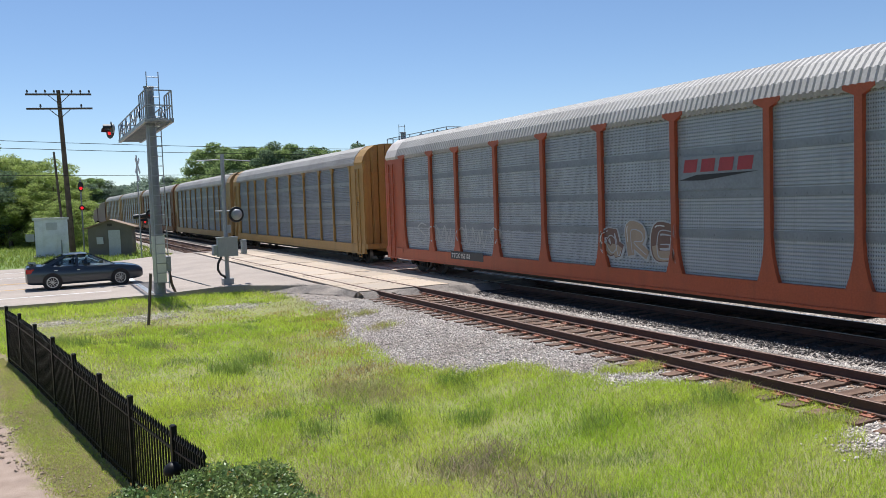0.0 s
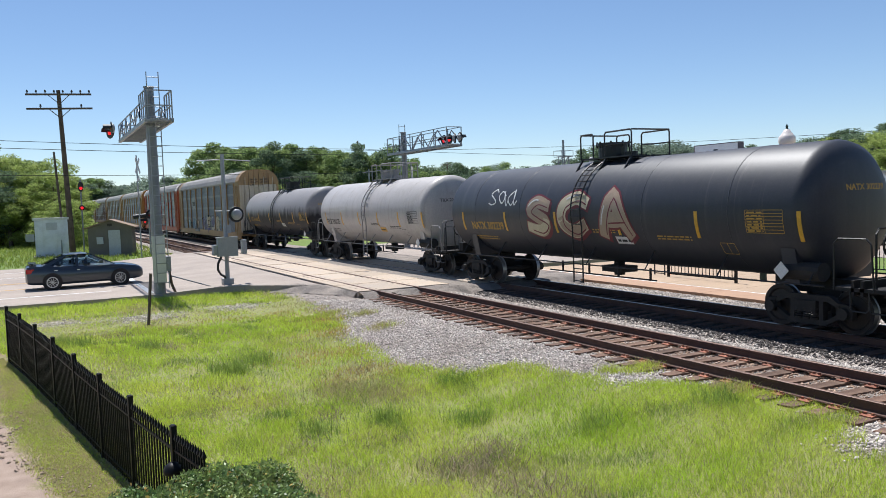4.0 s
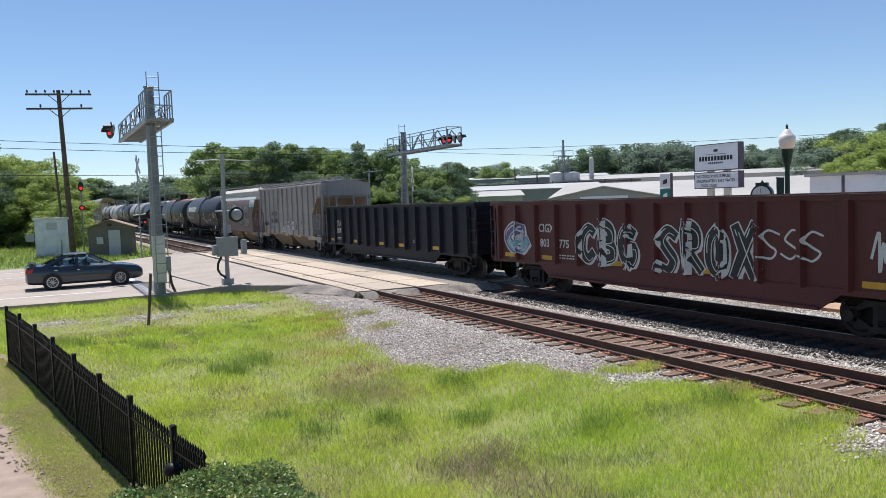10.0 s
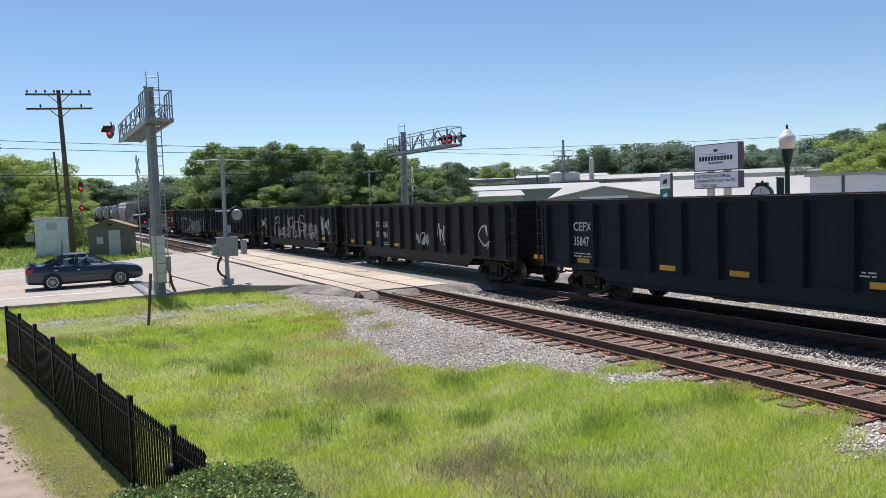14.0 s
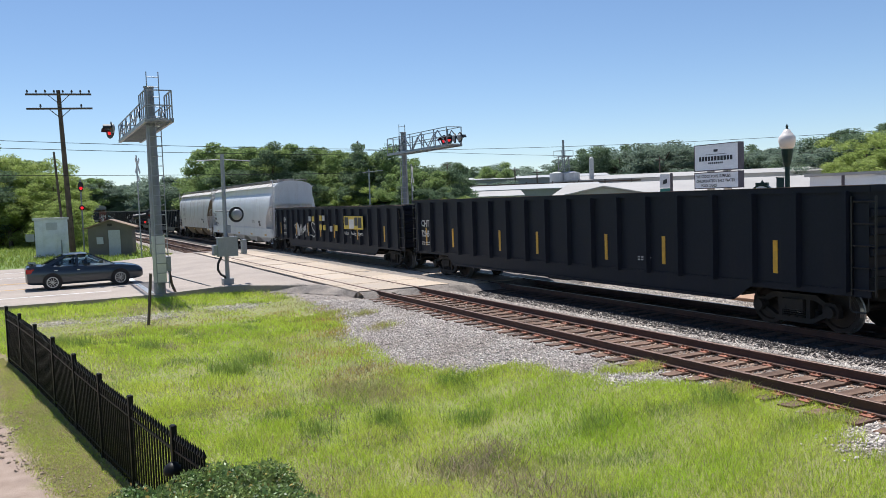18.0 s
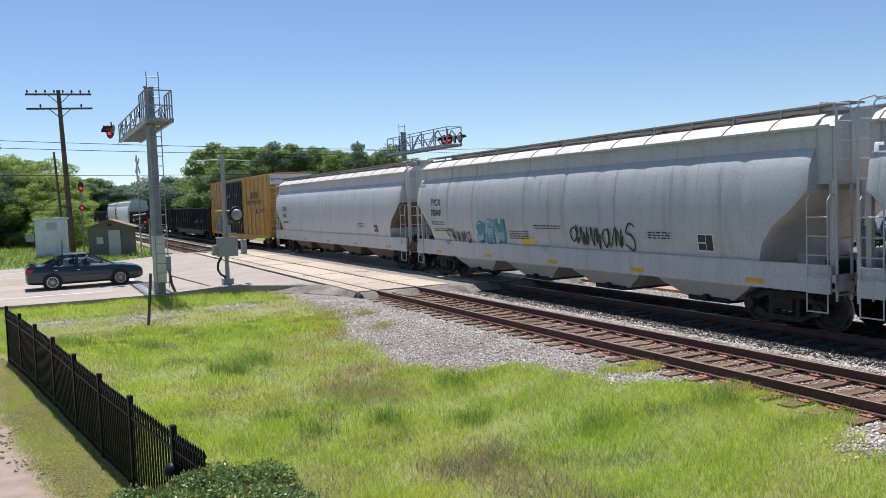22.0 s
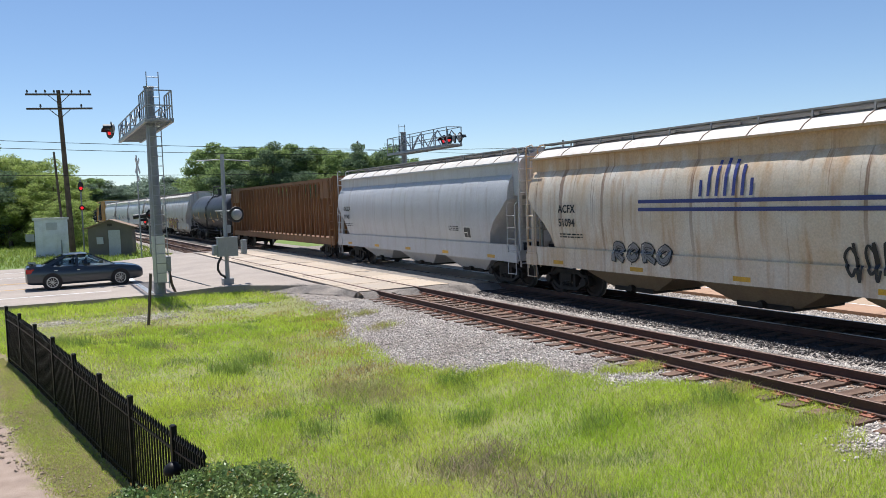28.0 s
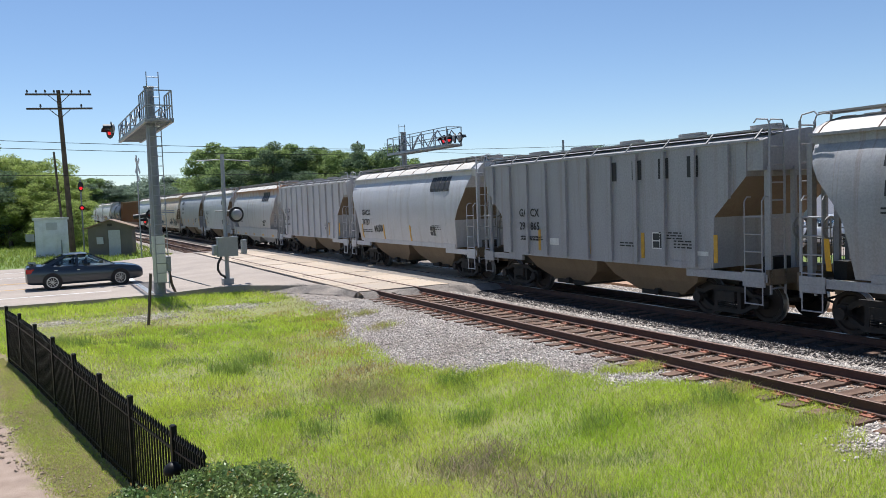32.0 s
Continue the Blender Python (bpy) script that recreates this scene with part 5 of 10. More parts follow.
        arc = [(s * x2, 0.0, eave + r) for x2, r in ((1.345, 0.02), (1.2, 0.155), (0.98, 0.275), (0.6, 0.365), (0.2, 0.4))]
        tube(bm, arc, 0.014, 5)
        hoop = finish(bm, "roof_hoop")
        hoop.materials.append(M["worn_edge"])
        k = max(6, int(ln / 1.35))
        for i in range(k + 1):
            piece("roof_bracket", br, car, pose(0, -h + 0.35 + (ln - 0.7) * i / k, 0))
            if 0 < i and curved:
                piece("roof_hoop", hoop, car, pose(0, -h + 0.35 + (ln - 0.7) * i / k, 0))
    bm = bmesh.new()
    if curved:
        box(bm, -0.33, 0.33, -h + 1.0, h - 1.0, eave + 0.36, eave + 0.5)
        for i in range(8):
            y = -h + 1.2 + (ln - 2.4) * i / 7
            box(bm, -0.4, 0.4, y - 0.04, y + 0.04, eave + 0.36, eave + 0.54)
    else:
        for i in range(5):
            y = -h + 1.3 + (ln - 2.6) * i / 4
            rod(bm, (0.0, y, eave + 0.25), (0.0, y, eave + 0.42), 0.36, 16)
            box(bm, -0.1, 0.1, y - 0.4, y + 0.4, eave + 0.40, eave + 0.45)
    part("hatch", bm, M[run], car)
    if curved and not plates:
        marks = [(text, f, z - 0.18, size) for text, f, z, size in marks]
    for text, f, z, size in marks:
        if ribs:
            # painted in two halves, one on each side of a rib
            gap = (y1 - y0 - 1.0) / (ribs - 1)
            at = y0 + 0.5 + gap * round((hh - f * L0 - 0.62 - y0 - 0.5) / gap)
            k = len(text) // 2
            for bit, yb in ((text[:k], at + 0.1 + 0.62 * size * k), (text[k:], at - 0.12)):
                letters(car, bit, yb, z, size, M[letter], flat(1.508))
        else:
            letters(car, text, hh - f * L0, z, size, M[letter], (lambda z: half(z) + 0.013) if curved else flat(1.512))
    hf = (lambda z: half(z) + 0.006 if slant or z > zb + 0.06 else 1.546) if curved else flat(1.508)
    if marks:
        small_print(car, hh - marks[0][1] * L0, marks[-1][2] - 0.25, 2, 1.1, M[letter], hf, 0.06)
    small_print(car, -h * 0.45, 2.0, 3, 0.8, M[letter], hf, 0.05)
    yb = -h + cut + 1.2
    plate_on(car, "data_panel_border", yb + 0.48, yb - 0.03, 1.6, 2.02, M["white_tag"], hf, 0.003)
    for a0, a1, b0, b1 in ((0.0, 0.2, 1.63, 1.99), (0.22, 0.45, 1.63, 1.79), (0.22, 0.45, 1.82, 1.99)):
        plate_on(car, "data_panel", yb + a1, yb + a0, b0, b1, M["dark_decal"], hf, 0.006)
    for f, tilt in strips:
        plate_on(car, "reflector", hh - f * L0 + 0.06, hh - f * L0 - 0.06, 1.35, 2.0, M["reflector"], hf, 0.006)
    if not strips:
        for i in range(5):
            y = h * 0.8 - 1.6 * h * i / 4
            plate_on(car, "reflector", y + 0.25, y - 0.25, zl + 0.08, zl + 0.19, M["reflector"], flat(1.526), 0.004)
    if logo:
        logo(car, hf, hh, L0)
    rp = (y1 - y0 - 1.0) / max(1, ribs - 1)
    for nm, f0, f1, z0, z1, mt in plates:
        plate_on(car, nm, hh - f0 * L0, hh - f1 * L0, z0, z1, mt, hf, 0.003)
    for f, z, rows, wide in prints:
        small_print(car, hh - f * L0, z, rows, wide, M[letter], hf, 0.055)
    for k, (f0, f1, z0, z1, line, fills, nn, filled, *word) in enumerate(tags):
        graffiti(car, hh - f0 * L0, hh - f1 * L0, z0, z1, line, fills, hf, nn, int(abs(lead)) + k, filled, 0.07, *word, lift=0.02 * (k % 2), drape=(lambda y: 0.082 if ribs and abs((y - y0 - 0.5 + rp / 2) % rp - rp / 2) < 0.07 and y0 + 0.3 < y < y1 - 0.3 else 0.0))
    add_trucks(car, h - 1.55)
    add_couplers(car, h + 0.3)
    return car


# ---------------------------------------------------------------- autoracks
def perforated(name, col, col2):
    """Galvanised screen panels with rows of small dark holes."""
    m = mat(name, col, 0.5, 0.35, col2, 0.8, 0.7, 16, 0.05, streak=0.45, streak_col=(0.16, 0.15, 0.14))
    n, link = m.node_tree.nodes, m.node_tree.links.new
    b = n["Principled BSDF"]
    tc = n.new("ShaderNodeTexCoord")
    mp = n.new("ShaderNodeMapping")
    mp.inputs["Scale"].default_value = (0.0, 22.0, 13.0)
    link(tc.outputs["Object"], mp.inputs["Vector"])
    vo = n.new("ShaderNodeTexVoronoi")
    vo.inputs["Scale"].default_value, vo.inputs["Randomness"].default_value = 1.0, 0.0
    link(mp.outputs["Vector"], vo.inputs["Vector"])
    mr = n.new("ShaderNodeMapRange")
    mr.inputs["From Min"].default_value, mr.inputs["From Max"].default_value = 0.2, 0.3
    mr.inputs["To Min"].default_value, mr.inputs["To Max"].default_value = 0.25, 1.0
    link(vo.outputs["Distance"], mr.inputs["Value"])
    mx = n.new("ShaderNodeMix")
    mx.data_type = "RGBA"
    mx.inputs["A"].default_value = (0.035, 0.036, 0.038, 1)
    link(mr.outputs["Result"], mx.inputs["Factor"])
    link(b.inputs["Base Color"].links[0].from_socket, mx.inputs["B"])
    link(mx.outputs["Result"], b.inputs["Base Color"])
    return m


M["screen"] = perforated("perforated_screen", (0.40, 0.425, 0.45), (0.30, 0.32, 0.35))
M["screen_dark"] = perforated("dark_perforated_screen", (0.225, 0.245, 0.285), (0.17, 0.185, 0.215))
M["band"] = mat("galvanised_band", (0.27, 0.28, 0.30), 0.45, 0.4, (0.2, 0.21, 0.225), 0.7, 1.5, 20, 0.05)
M["band_dark"] = mat("dull_screen_band", (0.22, 0.235, 0.26), 0.5, 0.3, (0.17, 0.18, 0.2), 0.7, 1.5, 20, 0.05)
M["cap_white"] = mat("white_roof_end_paint", (0.55, 0.50, 0.46), 0.5, 0, (0.46, 0.41, 0.37), 0.7, 1.5, 20, 0.05, streak=0.3)
M["rack_roof"] = mat("corrugated_roof_steel", (0.36, 0.345, 0.33), 0.65, 0.1, (0.28, 0.265, 0.25), 0.8, 0.6, 20, 0.08, streak=0.3, streak_col=(0.3, 0.27, 0.24))
RACK = {}


def rack_meshes(ln):
    """Meshes that all the autoracks share."""
    if RACK:
        return RACK
    h = ln / 2
    eave, crown = 4.78, 5.76
    prof = [(1.50, eave), (1.53, eave + 0.12), (1.42, eave + 0.42), (1.18, eave + 0.72), (0.86, crown - 0.06), (0.4, crown), (0, crown + 0.01)]
    prof = prof + [(-x, z) for x, z in prof[-2::-1]]
    bm = bmesh.new()
    rings = []
    n = 150
    for i in range(n):
        y = -h + 1.15 + (ln - 2.3) * i / (n - 1)
        for d, e in ((-0.075, 0.022), (-0.02, 0.022), (-0.01, 0.0), (0.05, 0.0)):
            rings.append([(x * (1 + e * 0.5), y + d, z + e) for x, z in prof])
    loft(bm, rings, cap=True, close=True)
    RACK["roof"] = finish(bm, "roof")
    RACK["roof"].materials.append(M["rack_roof"])
    for k, s in enumerate((-1, 1)):
        bm = bmesh.new()
        ya, yb = sorted((s * (h - 1.2), s * (h + 0.0)))
        loft(bm, [[(x * 1.0, y, z + 0.005) for x, z in prof] for y in (ya, yb)])
        RACK["cap%d" % k] = finish(bm, "roof_cap")
    bw = (ln - 3.9) / 10
    rows = [(1.03, 1.95), (2.11, 2.86), (3.03, 3.85), (4.02, 4.80)]
    for k, (z0, z1) in enumerate(rows):
        bm = bmesh.new()
        m = 8
        zz = []
        for i in range(m):
            a = z0 + (z1 - z0) * i / m
            st = (z1 - z0) / m
            zz += [(a, 0.0), (a + st * 0.35, 0.0), (a + st * 0.5, 0.010), (a + st * 0.85, 0.010)]
        zz.append((z1, 0.0))
        loft(bm, [[(-1.43 - o, -bw / 2 + 0.07, z), (-1.43 - o, bw / 2 - 0.07, z), (-1.41, bw / 2 - 0.07, z), (-1.41, -bw / 2 + 0.07, z)] for z, o in zz])
        RACK["panel%d" % k] = finish(bm, "screen_panel")
    bm = bmesh.new()
    for z in (2.03, 2.945, 3.935):
        box(bm, -1.455, -1.425, -bw / 2 + 0.06, bw / 2 - 0.06, z - 0.09, z + 0.09)
        for i in range(8):
            y = -bw / 2 + 0.15 + (bw - 0.3) * i / 7
            box(bm, -1.47, -1.45, y - 0.012, y + 0.012, z - 0.05, z - 0.025)
    RACK["band"] = finish(bm, "band")
    RACK["band"].materials.append(M["band"])
    bm = bmesh.new()
    prism(bm, [(-0.055, 0.98), (0.055, 0.98), (0.055, 4.52), (0.2, 4.74), (0.2, 4.80), (-0.2, 4.80), (-0.2, 4.74), (-0.055, 4.52)], -1.535, -1.43, "x")
    prism(bm, [(-0.13, 0.98), (0.13, 0.98), (0.055, 1.3), (-0.055, 1.3)], -1.528, -1.44, "x")
    RACK["post"] = finish(bm, "post")
    bm = bmesh.new()
    prism(bm, [(-0.30, 0.98), (0.30, 0.98), (0.2, 1.25), (0.12, 1.6), (0.085, 2.0), (0.085, 4.72), (0.34, 4.85), (0.34, 4.93), (-0.34, 4.93), (-0.34, 4.85), (-0.085, 4.72), (-0.085, 2.0), (-0.12, 1.6), (-0.2, 1.25)], -1.545, -1.44, "x")
    RACK["flared_post"] = finish(bm, "post")
    return RACK


RACK_POSTS = (-11.85, -9.2, -7.07, -4.25, -1.41, 1.41, 4.25, 7.07, 9.2, 11.85)


def autorack(lead, tail, frame_paint, label, screen="screen", marks=(), near=True, tags=(), logo=None, doors=None, end_writing=False, flared=False):
    ln = lead - tail
    h = ln / 2
    g = rack_meshes(27.2)
    car = new_car("autorack_car", label, lead, tail)
    bw = (27.2 - 3.9) / 10
    piece("roof", g["roof"], car, Matrix.Identity(4))
    for k in (0, 1):
        part("roof_cap", g["cap%d" % k].copy(), M["cap_white"] if flared else frame_paint, car)
    for s in (-1, 1):
        bm = bmesh.new()
        box(bm, s * 1.5 - 0.05, s * 1.5 + 0.05, -h, h, 0.62, 1.03)
        box(bm, s * 1.5 - 0.08, s * 1.5 + 0.08, -h, h, 0.57, 0.63)
        part("side_sill", bm, frame_paint, car)
    bm = bmesh.new()
    box(bm, -1.45, 1.45, -h, h, 0.9, 1.0)
    box(bm, -0.4, 0.4, -h, h, 0.62, 0.9)
    part("deck", bm, frame_paint, car)
    bm = bmesh.new()
    box(bm, -1.1, 1.1, -h + 4.6, h - 4.6, 0.40, 0.62)
    part("well_floor", bm, M["truck"], car)
    for s in (-1, 1):
        for sx in (-1, 1):
            bm = bmesh.new()
            ya, yb = sorted((s * (h - 1.72), s * (h - 0.02)))
            box(bm, sx * 1.46 - 0.05, sx * 1.46 + 0.05, ya, yb, 0.82, 4.80)
            box(bm, sx * 1.46 - 0.09, sx * 1.46 + 0.09, ya if s > 0 else yb - 0.1, ya + 0.1 if s > 0 else yb, 0.82, 4.80)
            part("corner_panel", bm, frame_paint, car)
        ladder(car, -1.56, s * (h - 0.85), s * (h - 0.42), 0.5, 4.6 if near else 2.6, frame_paint, 0.45)
        stirrup(car, -1.52, s * (h - 0.65), 0.8, frame_paint)
    # end doors of upright leaves
    dm = doors or frame_paint
    for s in (-1, 1):
        bm = bmesh.new()
        for i in range(8):
            x = -1.31 + i * 0.375
            y = s * (h + 0.10 - 0.05 * (i % 2))
            leaf = bmesh.new()
            box(leaf, x - 0.165, x + 0.165, min(y, s * (h - 0.1)), max(y, s * (h - 0.1)), 1.05, 4.62)
            if near and s < 0:
                for q in range(11):
                    for e in (-0.13, 0.13):
                        box(leaf, x + e - 0.016, x + e + 0.016, y - 0.018, y + 0.002, 1.2 + 0.32 * q, 1.235 + 0.32 * q)
                for zq in (1.75, 2.75, 3.75):
                    box(leaf, x - 0.17, x + 0.17, y - 0.03, y + 0.002, zq - 0.05, zq + 0.05)
            part("end_door", leaf, dm, car)
        for z in (1.6, 3.0, 4.4):
            box(bm, -1.4, 1.4, s * (h + 0.13) - 0.02, s * (h + 0.13) + 0.02, z - 0.03, z + 0.03)
        for x in (-1.05, -0.35, 0.35, 1.05):
            rod(bm, (x, s * (h + 0.16), 1.1), (x, s * (h + 0.16), 5.2), 0.02)
        part("door_bars", bm, dm, car)
        for i in range(8):
            x = -1.31 + i * 0.375
            zt = 5.70 - 1.0 * max(0, (abs(x) - 0.7) / 0.8)
            y = s * (h + 0.10 - 0.05 * (i % 2))
            bm = bmesh.new()
            box(bm, x - 0.165, x + 0.165, min(y, s * (h - 0.1)), max(y, s * (h - 0.1)), 4.62, zt)
            part("door_head", bm, frame_paint, car)
        # added dark sheet: the shade seen between the door leaves
        bm = bmesh.new()
        box(bm, -1.44, 1.44, min(s * (h - 0.16), s * (h - 0.11)), max(s * (h - 0.16), s * (h - 0.11)), 1.05, 5.0)
        part("end_backing", bm, M["hole_dark"], car)
        for sx in (-1, 1):
            bm = bmesh.new()
            xa, xb = sorted((sx * 1.36, sx * 1.52))
            ya, yb = sorted((s * (h - 0.1), s * (h + 0.06)))
            box(bm, xa, xb, ya, yb, 0.82, 4.85)
            part("corner_post", bm, frame_paint, car)
        bm = bmesh.new()
        box(bm, -1.5, 1.5, s * (h + 0.05) - 0.2, s * (h + 0.05) + 0.2, 0.8, 1.05)
        part("end_sill", bm, frame_paint, car)
    # screens, bands and posts on the side that shows; one plain wall on the other
    panels = []
    for k in range(4):
        me = g["panel%d" % k].copy()
        me.materials.clear()
        me.materials.append(M[screen])
        panels.append(me)
    band = g["band"].copy()
    band.materials.clear()
    band.materials.append(M["band_dark" if flared else "band"])
    for y0, y1 in zip(RACK_POSTS, RACK_POSTS[1:]):
        m = pose(0, (y0 + y1) / 2, 0) @ Matrix.Diagonal((1, (y1 - y0 - 0.06) / (bw - 0.06), 1, 1))
        piece("band", band, car, m)
        for me in panels:
            piece("screen_panel", me, car, m)
    post = g["flared_post" if flared else "post"].copy()
    post.materials.append(frame_paint)
    for y in RACK_POSTS:
        piece("post", post, car, pose(0, y, 0))
    bm = bmesh.new()
    box(bm, 1.40, 1.44, -h + 0.1, h - 0.1, 1.1, 4.78)
    for y in RACK_POSTS:
        box(bm, 1.43, 1.53, y - 0.07, y + 0.07, 1.1, 4.78)
    part("far_side_wall", bm, M[screen], car)
    xf = flat(1.556)
    for text, f, z, size in marks:
        plate_on(car, "number_board", h - f * ln + 0.1, h - f * ln - 2.35, z - 0.06, z + 0.24, M["dark_decal"], flat(1.551), 0.003)
        letters(car, text, h - f * ln, z, size, M["white_letters"], xf)
    small_print(car, -h + 1.05, 3.0, 3, 0.6, M["black_letters"], flat(1.52), 0.06)
    if logo:
        logo(car, h, ln)
    for k, (f0, f1, z0, z1, line, fills, n, filled, *word) in enumerate(tags):
        graffiti(car, h - f0 * ln, h - f1 * ln, z0, z1, line, fills, flat(1.458), n, int(abs(lead)) + k, filled, 0.09, *word, drape=lambda y: 0.09 if min(abs(y - p) for p in RACK_POSTS) < 0.075 else 0.0)
    if end_writing:
        for dy, text in enumerate(("EXCESS", "HEIGHT", "CAR")):
            for x0 in (-0.68, 0.08):
                writing("lettering", text, 0.17, M["black_letters"], (lambda a, b, x0=x0, dy=dy: Vector((x0 + a, -h - 0.125, 4.95 - 0.2 * dy + b))), car)
    add_trucks(car, h - 2.6)
    add_couplers(car, h + 0.3)
    return car


# ---------------------------------------------------------------- boxcar and centrebeam flat
def boxcar(lead, tail, side_paint, door_paint, label, top=5.02, detail=True, tags=()):
    ln = lead - tail
    h = ln / 2
    car = new_car("boxcar", label, lead, tail)
    w = 1.52
    bm = bmesh.new()
    box(bm, -w, w, -h + 0.06, h - 0.06, 0.98, top)
    part("body", bm, side_paint, car)
    bm = bmesh.new()
    prism(bm, [(-w - 0.05, top - 0.04), (w + 0.05, top - 0.04), (w + 0.05, top + 0.05), (0.8, top + 0.15), (0, top + 0.18), (-0.8, top + 0.15), (-w - 0.05, top + 0.05)], -h, h)
    for i in range(15):
        y = -h + 0.6 + (ln - 1.2) * i / 14
        prism(bm, [(-w, top + 0.06), (-0.8, top + 0.19), (0, top + 0.22), (0.8, top + 0.19), (w, top + 0.06), (w, top + 0.0), (-w, top + 0.0)], y - 0.06, y + 0.06)
    part("roof", bm, side_paint if detail else M["rack_roof"], car)
    bm = bmesh.new()
    for s in (-1, 1):
        prism(bm, [(-h + 0.05, 1.0), (-h + 0.05, 0.84), (-h * 0.62, 0.80), (-h * 0.5, 0.62), (h * 0.5, 0.62), (h * 0.62, 0.80), (h - 0.05, 0.84), (h - 0.05, 1.0)], s * (w + 0.03) - 0.03, s * (w + 0.03) + 0.03, "x")
    part("side_sill", bm, side_paint, car)
    if detail:
        # upright ribs and the flat straps between them
        bm = bmesh.new()
        box(bm, -w - 0.055, -w + 0.01, -0.035, 0.035, 1.0, top - 0.06)
        rib = finish(bm, "rib")
        rib.materials.append(side_paint)
        door = (-2.2, 2.84)
        for i in range(17):
            y = -h + 0.12 + (ln - 0.24) * i / 16
            if not door[0] - 0.1 < y < door[1] + 0.1:
                piece("rib", rib, car, pose(0, y, 0))
        for y0, y1 in ((-h + 1.2, door[0] - 0.15), (door[1] + 0.15, h - 0.4)):
            bm = bmesh.new()
            for z in (1.55, 2.85, 4.1):
                n = int((y1 - y0) / 1.16)
                for i in range(n):
                    a = y0 + (y1 - y0) * i / n
                    box(bm, -w - 0.035, -w + 0.01, a + 0.05, a + (y1 - y0) / n - 0.05, z - 0.07, z + 0.03)
            part("strap", bm, side_paint, car)
        for k in range(2):
            bm = bmesh.new()
            y0, y1 = door[0] + k * 2.52 + 0.04, door[0] + (k + 1) * 2.52 - 0.04
            box(bm, -w - 0.09, -w - 0.03, y0, y1, 1.02, top - 0.12)
            for i in range(5):
                y = y0 + 0.1 + (y1 - y0 - 0.2) * i / 4
                box(bm, -w - 0.13, -w - 0.08, y - 0.04, y + 0.04, 1.1, top - 0.2)
            for i in range(2):
                rod(bm, (-w - 0.15, y0 + 0.5 + i * 1.1, 0.95), (-w - 0.15, y0 + 0.5 + i * 1.1, top - 0.3), 0.025)
            dr = part("door", bm, door_paint, car)
            small_print(dr, y1 - 0.25, 3.9, 3, 0.8, M["white_letters"], flat(w + 0.095), 0.06)
            small_print(dr, y1 - 0.25, 2.2, 6, 0.7, M["white_letters"], flat(w + 0.095), 0.06)
            plate_on(dr, "decal", y1 - 1.35, y1 - 1.65, 1.75, 2.15, M["white_tag"], flat(w + 0.095), 0.004)
            plate_on(dr, "reflector", y0 + 0.25, y0 + 0.13, 1.25, 1.75, M["reflector"], flat(w + 0.13), 0.004)
        bm = bmesh.new()
        box(bm, -w - 0.11, -w, door[0] - 2.0, door[1] + 0.3, 0.93, 1.0)
        part("door_track", bm, side_paint, car)
        for s in (-1, 1):
            bm = bmesh.new()
            for i in range(9):
                z = 1.1 + i * 0.42
                prism(bm, [(s * (h - 0.07), z), (s * (h + 0.05), z + 0.1), (s * (h + 0.05), z + 0.24), (s * (h - 0.07), z + 0.34)], -w + 0.12, w - 0.12, "x")
            for sx in (-1, 1):
                box(bm, sx * (w - 0.06) - 0.07, sx * (w - 0.06) + 0.07, s * h - 0.1, s * h + 0.08, 0.9, top)
            part("end_wall", bm, side_paint, car)
            bm = bmesh.new()
            box(bm, -w - 0.005, w + 0.005, min(s * (h - 0.02), s * (h + 0.09)), max(s * (h - 0.02), s * (h + 0.09)), top - 0.62, top + 0.04)
            part("end_header", bm, M["white_tag"], car, "white painted header panel")
            ladder(car, -w - 0.09, s * (h - 0.72), s * (h - 0.25), 1.0, 2.85, M["reflector"], 0.44)
            stirrup(car, -w - 0.02, s * (h - 0.45), 0.92, side_paint)
            end_ladder(car, s * (h + 0.12), 0.85, 1.3, 1.0, 2.85, side_paint)
        writing("lettering", "EXCESS HEIGHT CAR", 0.19, M["black_letters"], lambda a, b: Vector((-1.3 + a, -h - 0.098, top - 0.36 + b)), car)
        xf = flat(w + 0.006)
        letters(car, "TB", h - 0.35, 3.55, 0.38, M["black_letters"], xf, 0.8)
        letters(car, "OX", h - 1.0, 3.55, 0.38, M["black_letters"], xf, 0.8)
        letters(car, "67", h - 0.45, 2.95, 0.38, M["black_letters"], xf, 0.8)
        letters(car, "59", h - 1.1, 2.95, 0.38, M["black_letters"], xf, 0.8)
        letters(car, "40", h - 2.1, 2.95, 0.38, M["black_letters"], xf, 0.8)
        letters(car, "next\nload", h - 4.05, 3.35, 0.22, M["black_letters"], xf)
        letters(car, "any\nroad", h - 6.4, 3.4, 0.22, M["black_letters"], xf)
        # crossed arrows in blue and red beside the doors
        bm = bmesh.new()
        cy, cz, a = h - 5.3, 3.45, 0.62
        for sgn, slot in ((1, 0), (-1, 1)):
            for off, ww, sl in ((0.008, 0.34, slot), (0.011, 0.16, 1 - slot)):
                ny, nz = 0.5 * ww * 0.72, 0.5 * ww * 0.72
                p = [(cy + a + ny, cz + sgn * a - sgn * nz), (cy + a - ny, cz + sgn * a + sgn * nz), (cy - a - ny, cz - sgn * a + sgn * nz), (cy - a + ny, cz - sgn * a - sgn * nz)]
                f = quad(bm, [(-w - off - 0.002 * sgn, y, z) for y, z in p])
                f.material_index = sl
        me = finish(bm, "emblem")
        me.materials.append(M["emblem_blue"])
        me.materials.append(M["emblem_red"])
        part("emblem", me, M["emblem_blue"], car, "crossed arrows painted in blue and red")
        # maroon block emblem and its caption
        bm = bmesh.new()
